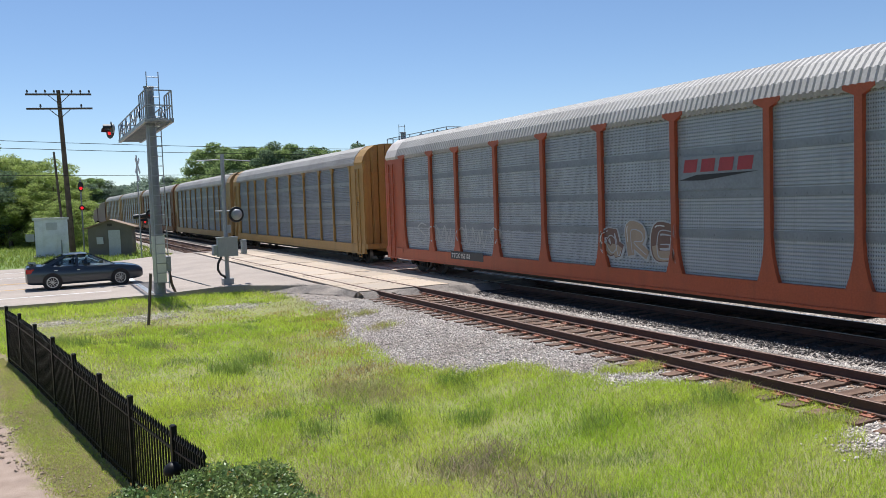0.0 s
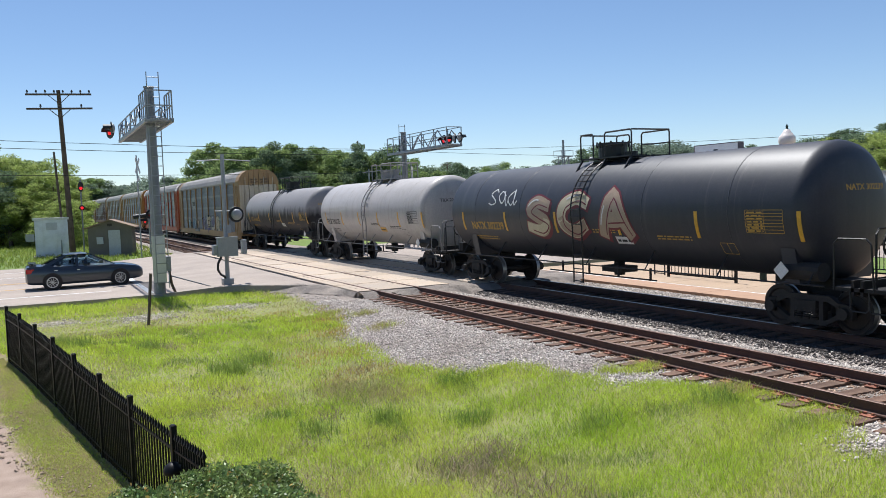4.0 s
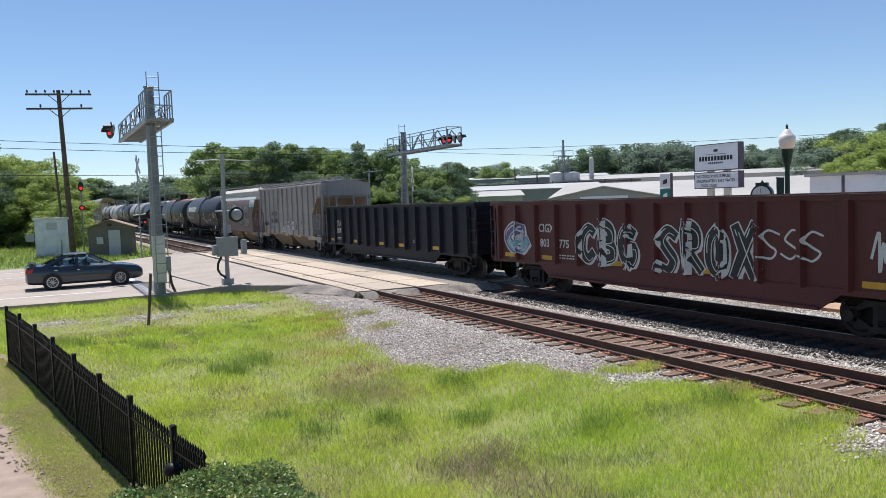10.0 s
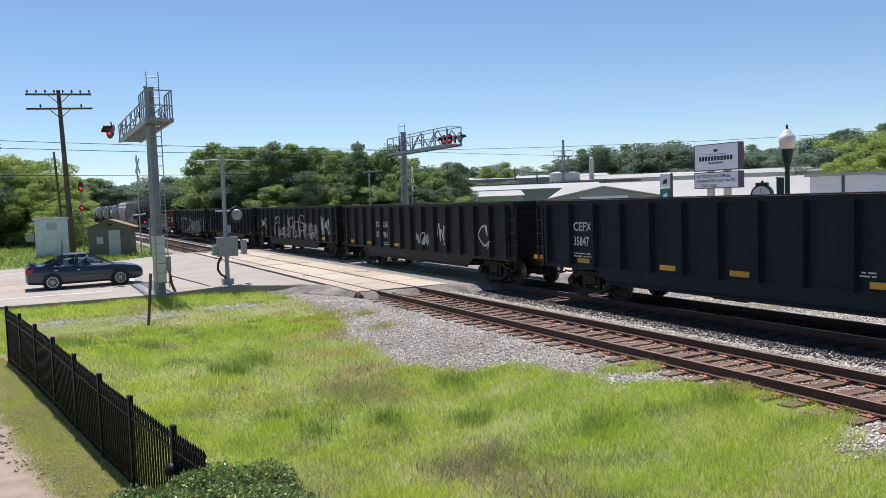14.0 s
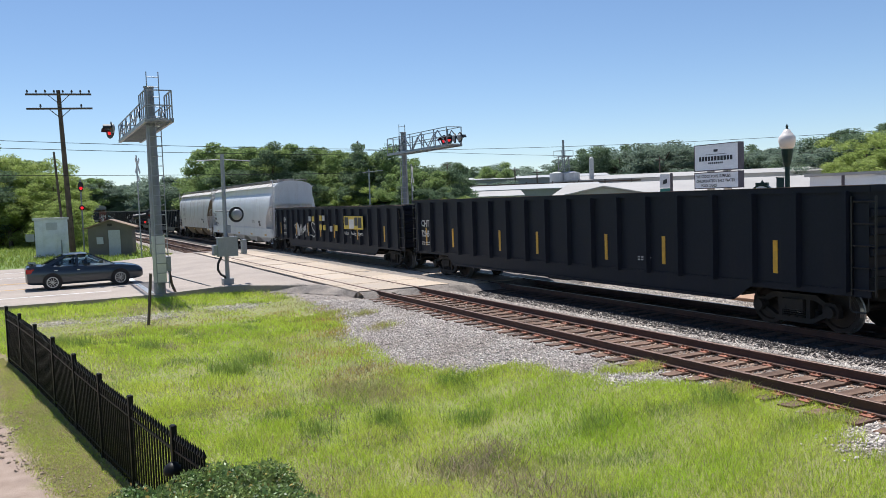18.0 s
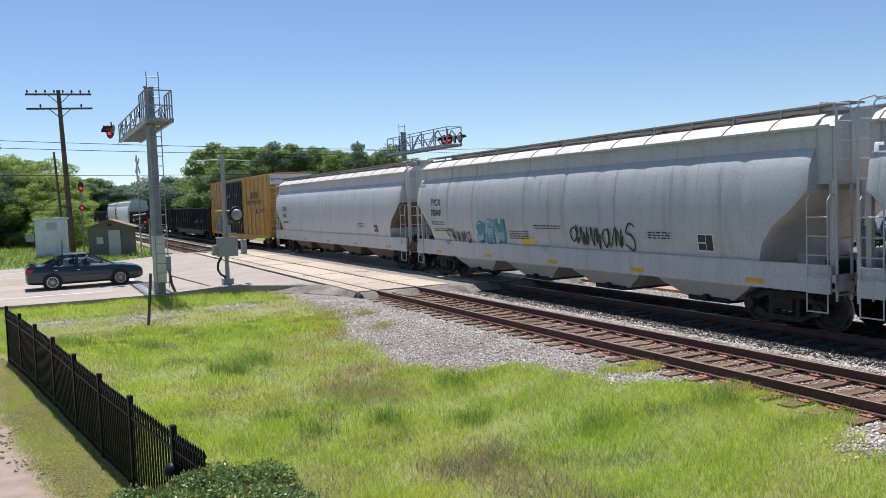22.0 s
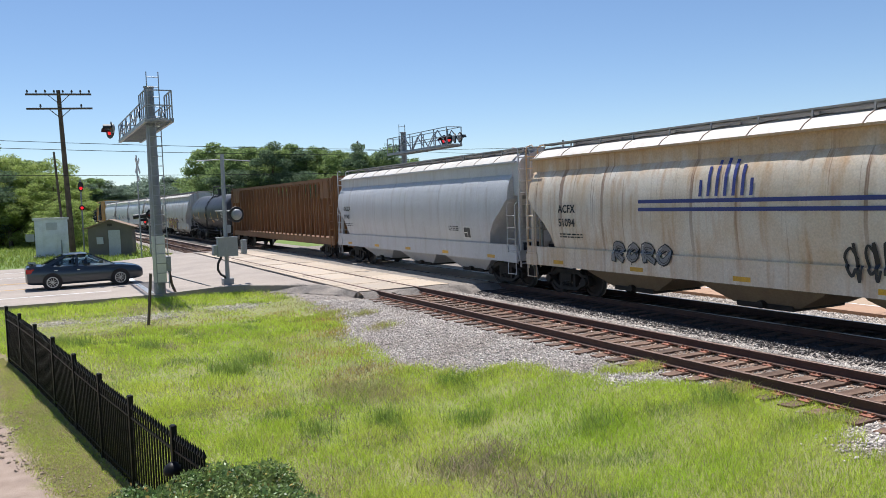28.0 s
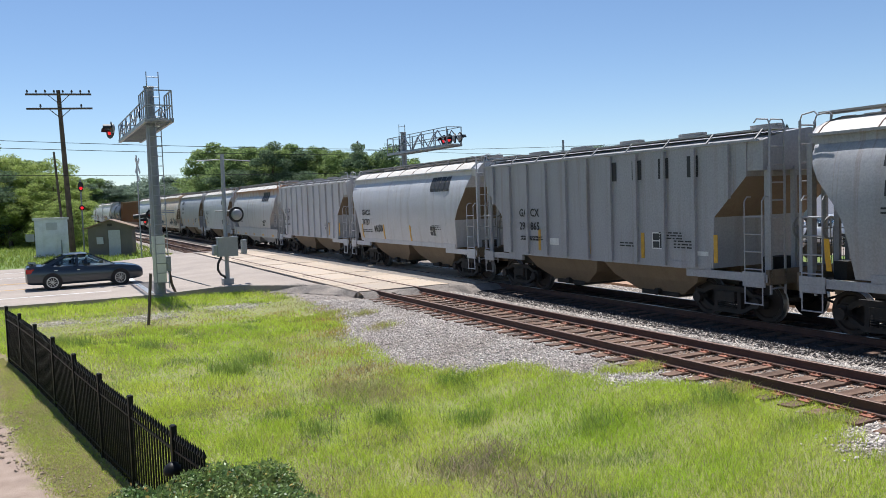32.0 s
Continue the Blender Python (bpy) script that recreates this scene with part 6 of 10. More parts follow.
        for k in range(3):
            y = -4.72 - 0.67 * k
            quad(bm, [(-w - 0.008, y, 3.52), (-w - 0.008, y - 0.56, 3.52), (-w - 0.008, y - 0.56, 3.98), (-w - 0.008, y, 3.98)])
        part("emblem", bm, M["emblem_maroon"], car, "maroon block emblem")
        letters(car, "RAILCAR POOLING EXPERTS", -3.5, 3.14, 0.34, M["black_letters"], xf, 0.93)
        plate_on(car, "data_panel_border", -5.97, -6.63, 2.42, 2.82, M["white_tag"], xf, 0.003)
        for ya, yb, za, zb in ((-6.0, -6.28, 2.45, 2.79), (-6.31, -6.6, 2.45, 2.6), (-6.31, -6.6, 2.63, 2.79)):
            plate_on(car, "data_panel", ya, yb, za, zb, M["dark_decal"], xf, 0.006)
        small_print(car, -4.6, 2.72, 1, 0.8, M["black_letters"], xf, 0.09)
        small_print(car, -7.1, 2.75, 4, 1.3, M["black_letters"], xf, 0.05)
        plate_on(car, "decal", -h * 0.32, -h * 0.32 - 0.28, 1.4, 1.55, M["white_tag"], xf, 0.004)
        for y in (-2.4, -h + 3.1):
            plate_on(car, "reflector", y + 0.07, y - 0.07, 1.05, 1.55, M["reflector"], xf, 0.004)
    for k, (f0, f1, z0, z1, line, fills, n, filled, *word) in enumerate(tags):
        graffiti(car, h - f0 * ln, h - f1 * ln, z0, z1, line, fills, flat(w + 0.03), n, int(abs(lead)) + k, filled, 0.09, *word)
    add_trucks(car, h - 2.3)
    add_couplers(car, h + 0.3)
    return car


def centrebeam(lead, tail, wood_paint, label):
    ln = lead - tail
    h = ln / 2
    car = new_car("centrebeam_flat_car", label, lead, tail)
    bm = bmesh.new()
    box(bm, -1.42, 1.42, -h, h, 1.0, 1.12)
    for s in (-1, 1):
        box(bm, s * 1.42 - 0.05, s * 1.42 + 0.05, -h, h, 0.84, 1.18)
    box(bm, -0.3, 0.3, -h, h, 0.62, 1.0)
    part("deck", bm, wood_paint, car)
    bm = bmesh.new()
    box(bm, -0.14, 0.14, -h + 0.4, h - 0.4, 4.22, 4.45)
    part("top_chord", bm, wood_paint, car)
    bm = bmesh.new()
    prism(bm, [(-0.09, 0), (-0.22, 0), (-0.1, 3.12), (0.1, 3.12), (0.22, 0), (0.09, 0)], -0.06, 0.06)
    post = finish(bm, "post")
    post.materials.append(wood_paint)
    bm = bmesh.new()
    prism(bm, [(-0.55, 0), (-0.42, 0), (0.55, 3.1), (0.42, 3.1)], -0.05, 0.05, "x")
    brace = finish(bm, "brace")
    brace.materials.append(wood_paint)
    n = 22
    for i in range(n + 1):
        y = -h + 0.6 + (ln - 1.2) * i / n
        piece("post", post, car, pose(0, y, 1.12))
        if i < n:
            piece("brace", brace, car, pose(0, y + (ln - 1.2) / n / 2, 1.12, 0, 0, 0 if i % 2 else 180))
    for s in (-1, 1):
        bm = bmesh.new()
        box(bm, -1.42, 1.42, s * (h - 0.12) - 0.06, s * (h - 0.12) + 0.06, 1.12, 4.42)
        for i in range(6):
            x = -1.3 + i * 0.52
            box(bm, x - 0.05, x + 0.05, s * (h - 0.12) - 0.12, s * (h - 0.12) + 0.12, 1.12, 4.45)
        part("bulkhead", bm, wood_paint, car)
        for sx in (-1, 1):
            bm = bmesh.new()
            a, b = sorted((s * (h - 0.2), s * (h - 2.3)))
            box(bm, sx * 1.36 - 0.02, sx * 1.36 + 0.02, a, b, 3.3, 4.3)
            part("gusset", bm, wood_paint, car)
        ladder(car, -1.47, s * (h - 0.55), s * (h - 0.12), 0.7, 4.3, wood_paint, 0.42)
    # uprights along the side edges, as on the clip's slatted car
    bm = bmesh.new()
    box(bm, -1.40, -1.32, -0.05, 0.05, 1.15, 4.25)
    slat = finish(bm, "stake")
    slat.materials.append(wood_paint)
    bm = bmesh.new()
    box(bm, -1.42, -1.31, -h + 0.2, h - 0.2, 4.2, 4.36)
    part("side_rail", bm, wood_paint, car)
    for i in range(27):
        y = -h + 1.0 + (ln - 2.0) * i / 26
        piece("stake", slat, car, pose(0, y, 0, 0, 0, 0))
    add_trucks(car, h - 2.4)
    add_couplers(car, h + 0.3)
    return car


# ---------------------------------------------------------------- the train
M["worn_edge"] = mat("worn_rusty_edge", (0.25, 0.17, 0.13), 0.7, 0.2, (0.12, 0.08, 0.06), 0.9, 1.2, 30, 0.2)
M["emblem_blue"] = mat("emblem_blue", (0.03, 0.04, 0.20), 0.5, bump=0)
M["emblem_red"] = mat("emblem_red", (0.45, 0.06, 0.05), 0.5, bump=0)
M["emblem_maroon"] = mat("emblem_maroon", (0.14, 0.025, 0.035), 0.5, bump=0)
P = {
    "orange": paint("orange_paint", (0.40, 0.085, 0.032), 0.5, 0.5, (0.22, 0.06, 0.03), runs=(0.35, (0.14, 0.05, 0.03))),
    "mustard": paint("mustard_paint", (0.35, 0.225, 0.105), 0.5, 0.5, (0.2, 0.12, 0.06), runs=(0.4, (0.14, 0.08, 0.04))),
    "ochre": paint("ochre_paint", (0.36, 0.21, 0.06), 0.5, 0.5, (0.16, 0.1, 0.05)),
    "dull_gold": paint("dull_gold_paint", (0.30, 0.19, 0.075), 0.55, 0.6, (0.14, 0.1, 0.06)),
    "black": paint("black_paint", (0.012, 0.0125, 0.016), 0.55, 0.3, (0.026, 0.024, 0.023), (0.015, 0.015, 0.017), spec=0.2),
    "navy_black": paint("blue_black_paint", (0.0095, 0.0125, 0.022), 0.55, 0.3, (0.022, 0.022, 0.024), (0.012, 0.014, 0.021), spec=0.2),
    "faded_black": paint("faded_black_paint", (0.030, 0.029, 0.030), 0.55, 0.5, (0.05, 0.045, 0.042), (0.032, 0.031, 0.031), spec=0.2),
    "oxide": paint("oxide_red_paint", (0.10, 0.022, 0.020), 0.55, 0.5, (0.06, 0.03, 0.025), (0.075, 0.02, 0.018), runs=(0.4, (0.04, 0.02, 0.02))),
    "tank_black": paint("tank_black", (0.024, 0.0265, 0.036), 0.5, 0.35, (0.054, 0.053, 0.056), (0.037, 0.040, 0.050), spec=0.5, runs=(0.3, (0.10, 0.095, 0.095))),
    # sunlight on the dusty upper half is painted in as a pale band
    "tank_grey": paint("black_tank_with_painted_sunlit_dusty_top", (0.018, 0.019, 0.023), 0.5, 0.3, (0.05, 0.045, 0.042), (0.025, 0.025, 0.028), spec=0.25, band=(1.85, 3.1, (0.27, 0.26, 0.26), 0.95)),
    "tank_white": paint("tank_white", (0.43, 0.405, 0.39), 0.45, 0.4, (0.25, 0.22, 0.19), (0.37, 0.345, 0.33), runs=(0.3, (0.22, 0.15, 0.09))),
    "ash": paint("ash_grey_paint", (0.33, 0.33, 0.345), 0.5, 0.4, (0.22, 0.19, 0.16), (0.28, 0.28, 0.29), runs=(0.3, (0.2, 0.13, 0.08))),
    "pearl": paint("pale_grey_paint", (0.465, 0.47, 0.49), 0.45, 0.4, (0.30, 0.26, 0.22), (0.39, 0.395, 0.41), runs=(0.4, (0.17, 0.075, 0.035))),
    "light_grey": paint("light_grey_paint", (0.485, 0.49, 0.51), 0.45, 0.35, (0.30, 0.26, 0.22), (0.41, 0.415, 0.43), runs=(0.22, (0.17, 0.075, 0.035))),
    "mid_grey": paint("mid_grey_paint", (0.30, 0.295, 0.29), 0.5, 0.5, (0.2, 0.16, 0.125), (0.25, 0.24, 0.235), runs=(0.5, (0.17, 0.075, 0.035))),
    "white_hopper": paint("white_hopper_paint", (0.66, 0.67, 0.69), 0.42, 0.25, (0.4, 0.36, 0.3), (0.58, 0.59, 0.61), runs=(0.15, (0.17, 0.075, 0.035))),
    "tan_stained": paint("rust_stained_cream_paint", (0.64, 0.585, 0.51), 0.55, 0.75, (0.42, 0.23, 0.10), (0.56, 0.44, 0.31), amt=0.9, band=(3.0, 4.3, (0.52, 0.31, 0.15), 0.75), runs=(0.8, (0.17, 0.075, 0.035))),
    "grey_rust_top": paint("grey_paint_rusting_from_the_roof", (0.47, 0.465, 0.46), 0.5, 0.3, (0.3, 0.2, 0.12), (0.42, 0.41, 0.40), band=(3.3, 4.25, (0.36, 0.16, 0.06), 0.85), runs=(0.6, (0.17, 0.075, 0.035))),
    "tank_red_top": paint("black_tank_with_red_oxide_top", (0.020, 0.021, 0.028), 0.5, 0.3, (0.043, 0.042, 0.043), (0.031, 0.033, 0.041), spec=0.5, band=(3.55, 4.2, (0.33, 0.07, 0.045), 0.9)),
    "mauve_top": paint("mauve_panels_under_a_pale_roof", (0.235, 0.165, 0.16), 0.6, 0.4, (0.13, 0.1, 0.09), (0.20, 0.135, 0.13), band=(3.42, 3.52, (0.58, 0.55, 0.52), 0.97)),
    "grey_rust": paint("rust_stained_grey_paint", (0.545, 0.54, 0.545), 0.5, 0.6, (0.30, 0.17, 0.09), (0.46, 0.44, 0.42), amt=0.8, runs=(1.0, (0.12, 0.05, 0.022))),
    "mauve": paint("mauve_painted_over", (0.235, 0.165, 0.16), 0.6, 0.4, (0.13, 0.1, 0.09), (0.20, 0.135, 0.13)),
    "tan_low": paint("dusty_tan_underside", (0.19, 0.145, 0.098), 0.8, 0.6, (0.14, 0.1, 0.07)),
    "box_yellow": paint("boxcar_yellow", (0.52, 0.29, 0.075), 0.5, 0.45, (0.26, 0.15, 0.06), (0.46, 0.26, 0.075), runs=(0.4, (0.2, 0.1, 0.04))),
    "door_black": paint("door_blue_black", (0.016, 0.020, 0.028), 0.5, 0.4, (0.06, 0.055, 0.05)),
    "rust_brown": paint("rusty_brown_paint", (0.20, 0.095, 0.035), 0.65, 0.7, (0.09, 0.045, 0.025), (0.15, 0.07, 0.03)),
    "brown_box": paint("brown_boxcar_paint", (0.09, 0.04, 0.03), 0.6, 0.4),
    "end_yellow_white": paint("end_door_paint", (0.52, 0.44, 0.30), 0.5, 0.5, (0.2, 0.12, 0.06), (0.58, 0.56, 0.52)),
}
INK = {k: mat("spray_" + k, c, 0.5, 0, tuple(v * 0.8 for v in c), 0.6, 2.5, 30, 0) for k, c in {
    "white": (0.62, 0.62, 0.60), "black": (0.015, 0.015, 0.017), "blue": (0.08, 0.22, 0.36), "sky": (0.22, 0.42, 0.50), "tan": (0.36, 0.27, 0.19), "violet": (0.13, 0.11, 0.24),
    "cream": (0.55, 0.48, 0.33), "red": (0.33, 0.03, 0.04), "silver": (0.42, 0.43, 0.44), "teal": (0.06, 0.26, 0.30), "maroon": (0.15, 0.02, 0.03), "yellow": (0.62, 0.46, 0.05),
    "pink": (0.50, 0.22, 0.25), "brown": (0.16, 0.085, 0.065), "grey": (0.2, 0.2, 0.21), "dark": (0.085, 0.07, 0.072), "ash": (0.29, 0.255, 0.25), "purple": (0.05, 0.014, 0.06), "orange": (0.5, 0.17, 0.06)}.items()}
I = INK


def bars_logo(y_frac, z, count, wide, high, material, slope=0.0, gap=0.25):
    """A company name shown as a row of plain blocks in its colour."""
    def draw(car, xf, h, ln):
        bm = bmesh.new()
        y = h - y_frac * ln
        for i in range(count):
            n = 5
            for k in range(n):
                za, zb = z + high * k / n, z + high * (k + 1) / n
                sa, sb = slope * (za - z), slope * (zb - z)
                quad(bm, [(-xf(za) - 0.008, y - sa, za), (-xf(za) - 0.008, y - sa - wide, za), (-xf(zb) - 0.008, y - sb - wide, zb), (-xf(zb) - 0.008, y - sb, zb)])
            y -= wide * (1 + gap)
        part("emblem", bm, material, car, "row of plain blocks standing for a painted name")
    return draw


def orange_badge(car, h, ln):
    plate_on(car, "sign_board", -4.37, -6.95, 3.04, 3.84, M["band_dark"], flat(1.47), 0.006)
    bm = bmesh.new()
    for i in range(4):
        y = -4.55 - i * 0.55
        quad(bm, [(-1.482, y, 3.46), (-1.482, y - 0.42, 3.46), (-1.482, y - 0.48, 3.76), (-1.482, y - 0.06, 3.76)])
    part("emblem", bm, INK["red"], car, "row of plain red blocks standing for a painted name")
    bm = bmesh.new()
    quad(bm, [(-1.481, -4.4, 3.28), (-1.481, -5.2, 3.26), (-1.481, -6.8, 3.42), (-1.481, -5.0, 3.40)])
    part("swoosh", bm, M["black_letters"], car)


def gold_panel(car, xf, h):
    """A gold painted panel with block shapes and small yellow patches on the side of a gondola."""
    plate_on(car, "gold_panel", h - 13.1, h - 15.7, 1.72, 2.36, INK["yellow"], xf, 0.008, "gold painted panel")
    for y0, y1, z0, z1, k in ((13.2, 13.75, 1.9, 2.3, "black"), (13.85, 14.5, 1.75, 2.2, "white"), (14.6, 15.0, 1.9, 2.3, "black"), (15.05, 15.5, 1.8, 2.3, "black")):
        plate_on(car, "block", h - y0, h - y1, z0, z1, INK[k], xf, 0.012)
    for i, (y, z) in enumerate(((7.3, 2.05), (7.9, 2.05), (9.2, 2.1), (9.7, 2.1), (9.2, 1.6), (9.8, 1.6), (10.9, 1.55), (11.7, 1.6))):
        plate_on(car, "patch", h - y, h - y - 0.4, z, z + 0.28, INK["yellow" if i % 3 else "silver"], xf, 0.008)
    for text, y in (("Railcar", 13.15), ("Pooling", 14.1), ("Experts", 15.0)):
        letters(car, text, h - y, 1.45, 0.22, M["white_letters"], xf)


def bracket_badge(car, h, ln):
    plate_on(car, "sign_board", 6.95, 4.37, 2.96, 3.88, M["band"], flat(1.465), 0.006)
    bm = bmesh.new()
    y, z = 6.5, 3.05
    for y0, y1, z0, z1 in ((0, 0.06, 0, 0.7), (0, 0.2, 0, 0.06), (0, 0.2, 0.64, 0.7), (1.7, 1.76, 0, 0.7), (1.56, 1.76, 0, 0.06), (1.56, 1.76, 0.64, 0.7), (0.3, 0.62, 0.14, 0.56), (0.7, 1.04, 0.14, 0.56), (1.12, 1.46, 0.14, 0.56)):
        quad(bm, [(-1.482, y - y0, z + z0), (-1.482, y - y1, z + z0), (-1.482, y - y1, z + z1), (-1.482, y - y0, z + z1)])
    part("emblem", bm, M["black_letters"], car, "black bracketed blocks standing for a painted name")


def oval_badge(car, xf, h, ln):
    bm = bmesh.new()
    yc, z0 = h - 0.485 * ln, 2.75
    for dz, z in ((0, z0), (-0.2, z0 - 0.2)):
        y0, y1 = yc + 2.9, yc - 6.6
        quad(bm, [(-xf(z) - 0.008, y0, z), (-xf(z) - 0.008, y1, z), (-xf(z + 0.09) - 0.008, y1, z + 0.09), (-xf(z + 0.09) - 0.008, y0, z + 0.09)])
    for i in range(7):
        a = -1 + 2 * i / 6
        y = yc - a * 0.75
        hh = 0.85 * math.sqrt(max(0.05, 1 - a * a * 0.8))
        for k in range(4):
            za, zb = z0 + 0.14 + hh * k / 4, z0 + 0.14 + hh * (k + 1) / 4
            quad(bm, [(-xf(za) - 0.008, y + 0.045, za), (-xf(za) - 0.008, y - 0.045, za), (-xf(zb) - 0.008, y - 0.045, zb), (-xf(zb) - 0.008, y + 0.045, zb)])
    part("emblem", bm, M["emblem_blue"], car, "blue arched emblem over two blue stripes")


def build_train():
    ar = "autorack car with galvanised screens and %s posts"
    # ahead: tank cars and boxcars already far down the line
    for k in range(3):
        tank_car(268.5 - 17.5 * k, 251.0 - 17.5 * k, P["tank_white"] if k != 1 else P["tank_black"], "small far-off tank car at the head of the train", strips=False)
    boxcar(215.5, 197.5, P["brown_box"], P["brown_box"], "plain brown boxcar far down the line", 4.7, False)
    boxcar(196.3, 178.0, P["brown_box"], P["brown_box"], "plain brown boxcar coupled behind its twin", 4.7, False)
    autorack(176.2, 149.0, P["dull_gold"], ar % "dull gold", "screen_dark", near=False)
    autorack(147.7, 120.5, P["dull_gold"], ar % "dull gold", "screen_dark", near=False)
    autorack(119.2, 92.0, P["rust_brown"], ar % "rusty brown", "screen_dark", near=False)
    autorack(90.7, 63.5, P["dull_gold"], ar % "dull gold", "screen_dark", near=False, tags=[(0.42, 0.6, 1.3, 2.2, I["silver"], [I["grey"]], 4, False)])
    autorack(62.2, 35.0, P["ochre"], ar % "ochre", "screen_dark")
    autorack(32.2, 5.0, P["orange"], ar % "orange", "screen", [("TTGX 953103", 0.225, 0.86, 0.24)], flared=True, tags=[(0.545, 0.66, 1.2, 2.3, I["silver"], [I["brown"], I["tan"]], 3, True, "@RE"), (0.1, 0.36, 1.3, 2.1, I["silver"], [I["silver"]], 6, False)], logo=orange_badge)
    autorack(3.6, -23.6, P["mustard"], ar % "mustard yellow", "screen_dark", [("TTGX 716259", 0.32, 0.86, 0.24)], doors=P["end_yellow_white"], end_writing=True, logo=bracket_badge,
             tags=[(0.17, 0.39, 0.6, 2.05, I["black"], [I["sky"], I["tan"], I["blue"]], 5, True, "SRSOK"), (0.445, 0.725, 0.72, 2.3, I["black"], [I["violet"], I["cream"]], 4, True, "KESR"), (0.7, 0.74, 1.3, 2.0, I["sky"], [I["sky"]], 1, False), (0.75, 0.8, 1.0, 1.6, I["teal"], [I["teal"]], 2, False), (0.12, 0.15, 1.2, 1.9, I["black"], [I["grey"]], 1, True, "@")])
    tk = "%s tank car with railed top platform and ladder"
    tank_car(-24.5, -41.7, P["tank_grey"], tk % "weathered sunlit-topped dark grey", [("UTLX 664921", 0.14, 1.95, 0.36)], letter="yellow_letters")
    tank_car(-41.7, -57.1, P["tank_white"], tk % "dirty white", [("TILX 200175", 0.12, 1.95, 0.36)], letter="black_letters", rails="rod_grey", housing="tank_grey_part", patch="reflector")
    tank_car(-57.1, -75.1, P["tank_black"], tk % "spray-painted black", [("NATX 302239", 0.13, 1.95, 0.36)], letter="yellow_letters",
             tags=[(0.32, 0.62, 1.7, 3.2, I["maroon"], [I["cream"], I["tan"]], 3, True, "SCA"), (0.2, 0.3, 2.7, 3.3, I["white"], [I["white"]], 3, False)])
    tank_car(-75.1, -92.1, P["tank_grey"], tk % "faded sunlit-topped charcoal", [("SHQX 653541", 0.14, 2.0, 0.3)])
    tank_car(-92.1, -109.2, P["tank_black"], tk % "black", [("GATX 3772", 0.13, 2.0, 0.36)])
    tank_car(-109.2, -126.5, P["tank_red_top"], tk % "orange-rimmed black", [("PLCX 224324", 0.13, 2.0, 0.36)], tags=[], patch="reflector")
    t7 = tank_car(-126.5, -143.4, P["tank_black"], tk % "black block-lettered", [("PROX 74333", 0.12, 1.95, 0.34)])
    bars_logo(0.12, 2.62, 6, 0.55, 0.45, M["white_letters"], 0.15, 0.16)(t7, lambda z: math.sqrt(max(0.01, 2.25 - (z - 2.52) ** 2)), 8.45, 16.9)
    hopper(-144.1, -155.6, P["mauve_top"], "mauve overpainted two-bay covered hopper with graffiti", [("MWCX", 0.09, 3.2, 0.4), ("301208", 0.09, 2.75, 0.4)], curved=True, bays=2, lower=P["tan_low"], slant=True, top=4.3,
           plates=[("number_board", 0.075, 0.185, 2.62, 3.62, M["white_tag"]), ("paint_patch", 0.86, 0.97, 2.95, 3.45, M["white_tag"])],
           tags=[(0.22, 0.86, 1.6, 3.2, I["dark"], [I["ash"]], 4, True, "HROC"), (0.87, 0.965, 2.75, 3.35, I["teal"], [I["teal"]], 3, False)])
    hopper(-156.8, -169.2, P["mid_grey"], "grey rib-sided two-bay covered hopper with rusty streaks", [("MWCX", 0.2, 2.35, 0.36), ("302268", 0.2, 1.9, 0.36)], curved=False, bays=2, ribs=12, lower=P["tan_low"], slant=True, top=4.35,
           plates=[("data_panel", 0.673, 0.712, 1.51, 1.79, M["dark_decal"]), ("reflector", 0.122, 0.17, 1.3, 1.48, M["reflector"]), ("reflector", 0.39, 0.43, 1.25, 1.36, M["reflector"]), ("reflector", 0.53, 0.57, 1.25, 1.36, M["reflector"])],
           tags=[(0.385, 0.655, 1.3, 2.0, I["white"], [P["mid_grey"]], 4, True, "KABA"), (0.734, 0.77, 1.4, 1.9, I["white"], [P["mid_grey"]], 1, True, "4"), (0.12, 0.168, 1.65, 2.0, I["black"], [I["black"]], 3, False)])
    gl = "%s gondola car with ribbed steel sides"
    W, K = I["white"], I["black"]
    gondola(-170.4, -186.9, P["navy_black"], gl % "blue-black", [("JTLX", 0.125, 2.2, 0.36), ("30174", 0.12, 1.82, 0.36)], strips=(13, 10, 7, 5, 2))
    gondola(-188.0, -204.3, P["oxide"], gl % "oxide red", [("CIGX", 0.21, 2.25, 0.36), ("803 775", 0.21, 1.8, 0.34)], strips=(13, 11, 8, 5, 1),
            tags=[(0.03, 0.15, 1.0, 2.35, W, [I["violet"], I["sky"]], 1, True, "@"), (0.3, 0.46, 1.0, 2.3, W, [K], 3, True, "CBG"), (0.5, 0.7, 0.95, 2.3, W, [K], 4, True, "SROX"), (0.7, 0.8, 1.5, 2.2, W, [W], 3, False), (0.86, 0.96, 1.3, 2.2, W, [W], 3, False)])
    gondola(-205.6, -221.8, P["faded_black"], gl % "faded black graffiti-covered", [("CIGX", 0.075, 2.2, 0.3), ("803747", 0.075, 1.85, 0.26)], strips=(13, 11, 8, 6, 3, 0),
            tags=[(0.17, 0.39, 0.75, 2.2, K, [I["sky"], I["silver"]], 4, True, "HEAT"), (0.395, 0.55, 0.75, 2.2, K, [I["silver"], I["white"]], 3, True, "ROE"), (0.565, 0.8, 0.72, 1.9, I["grey"], [I["tan"], I["silver"]], 4, True, "WOKE"), (0.81, 0.95, 0.72, 2.2, K, [I["sky"], I["silver"]], 3, True, "SRP"), (0.955, 0.99, 1.5, 1.9, W, [W], 2, False)])
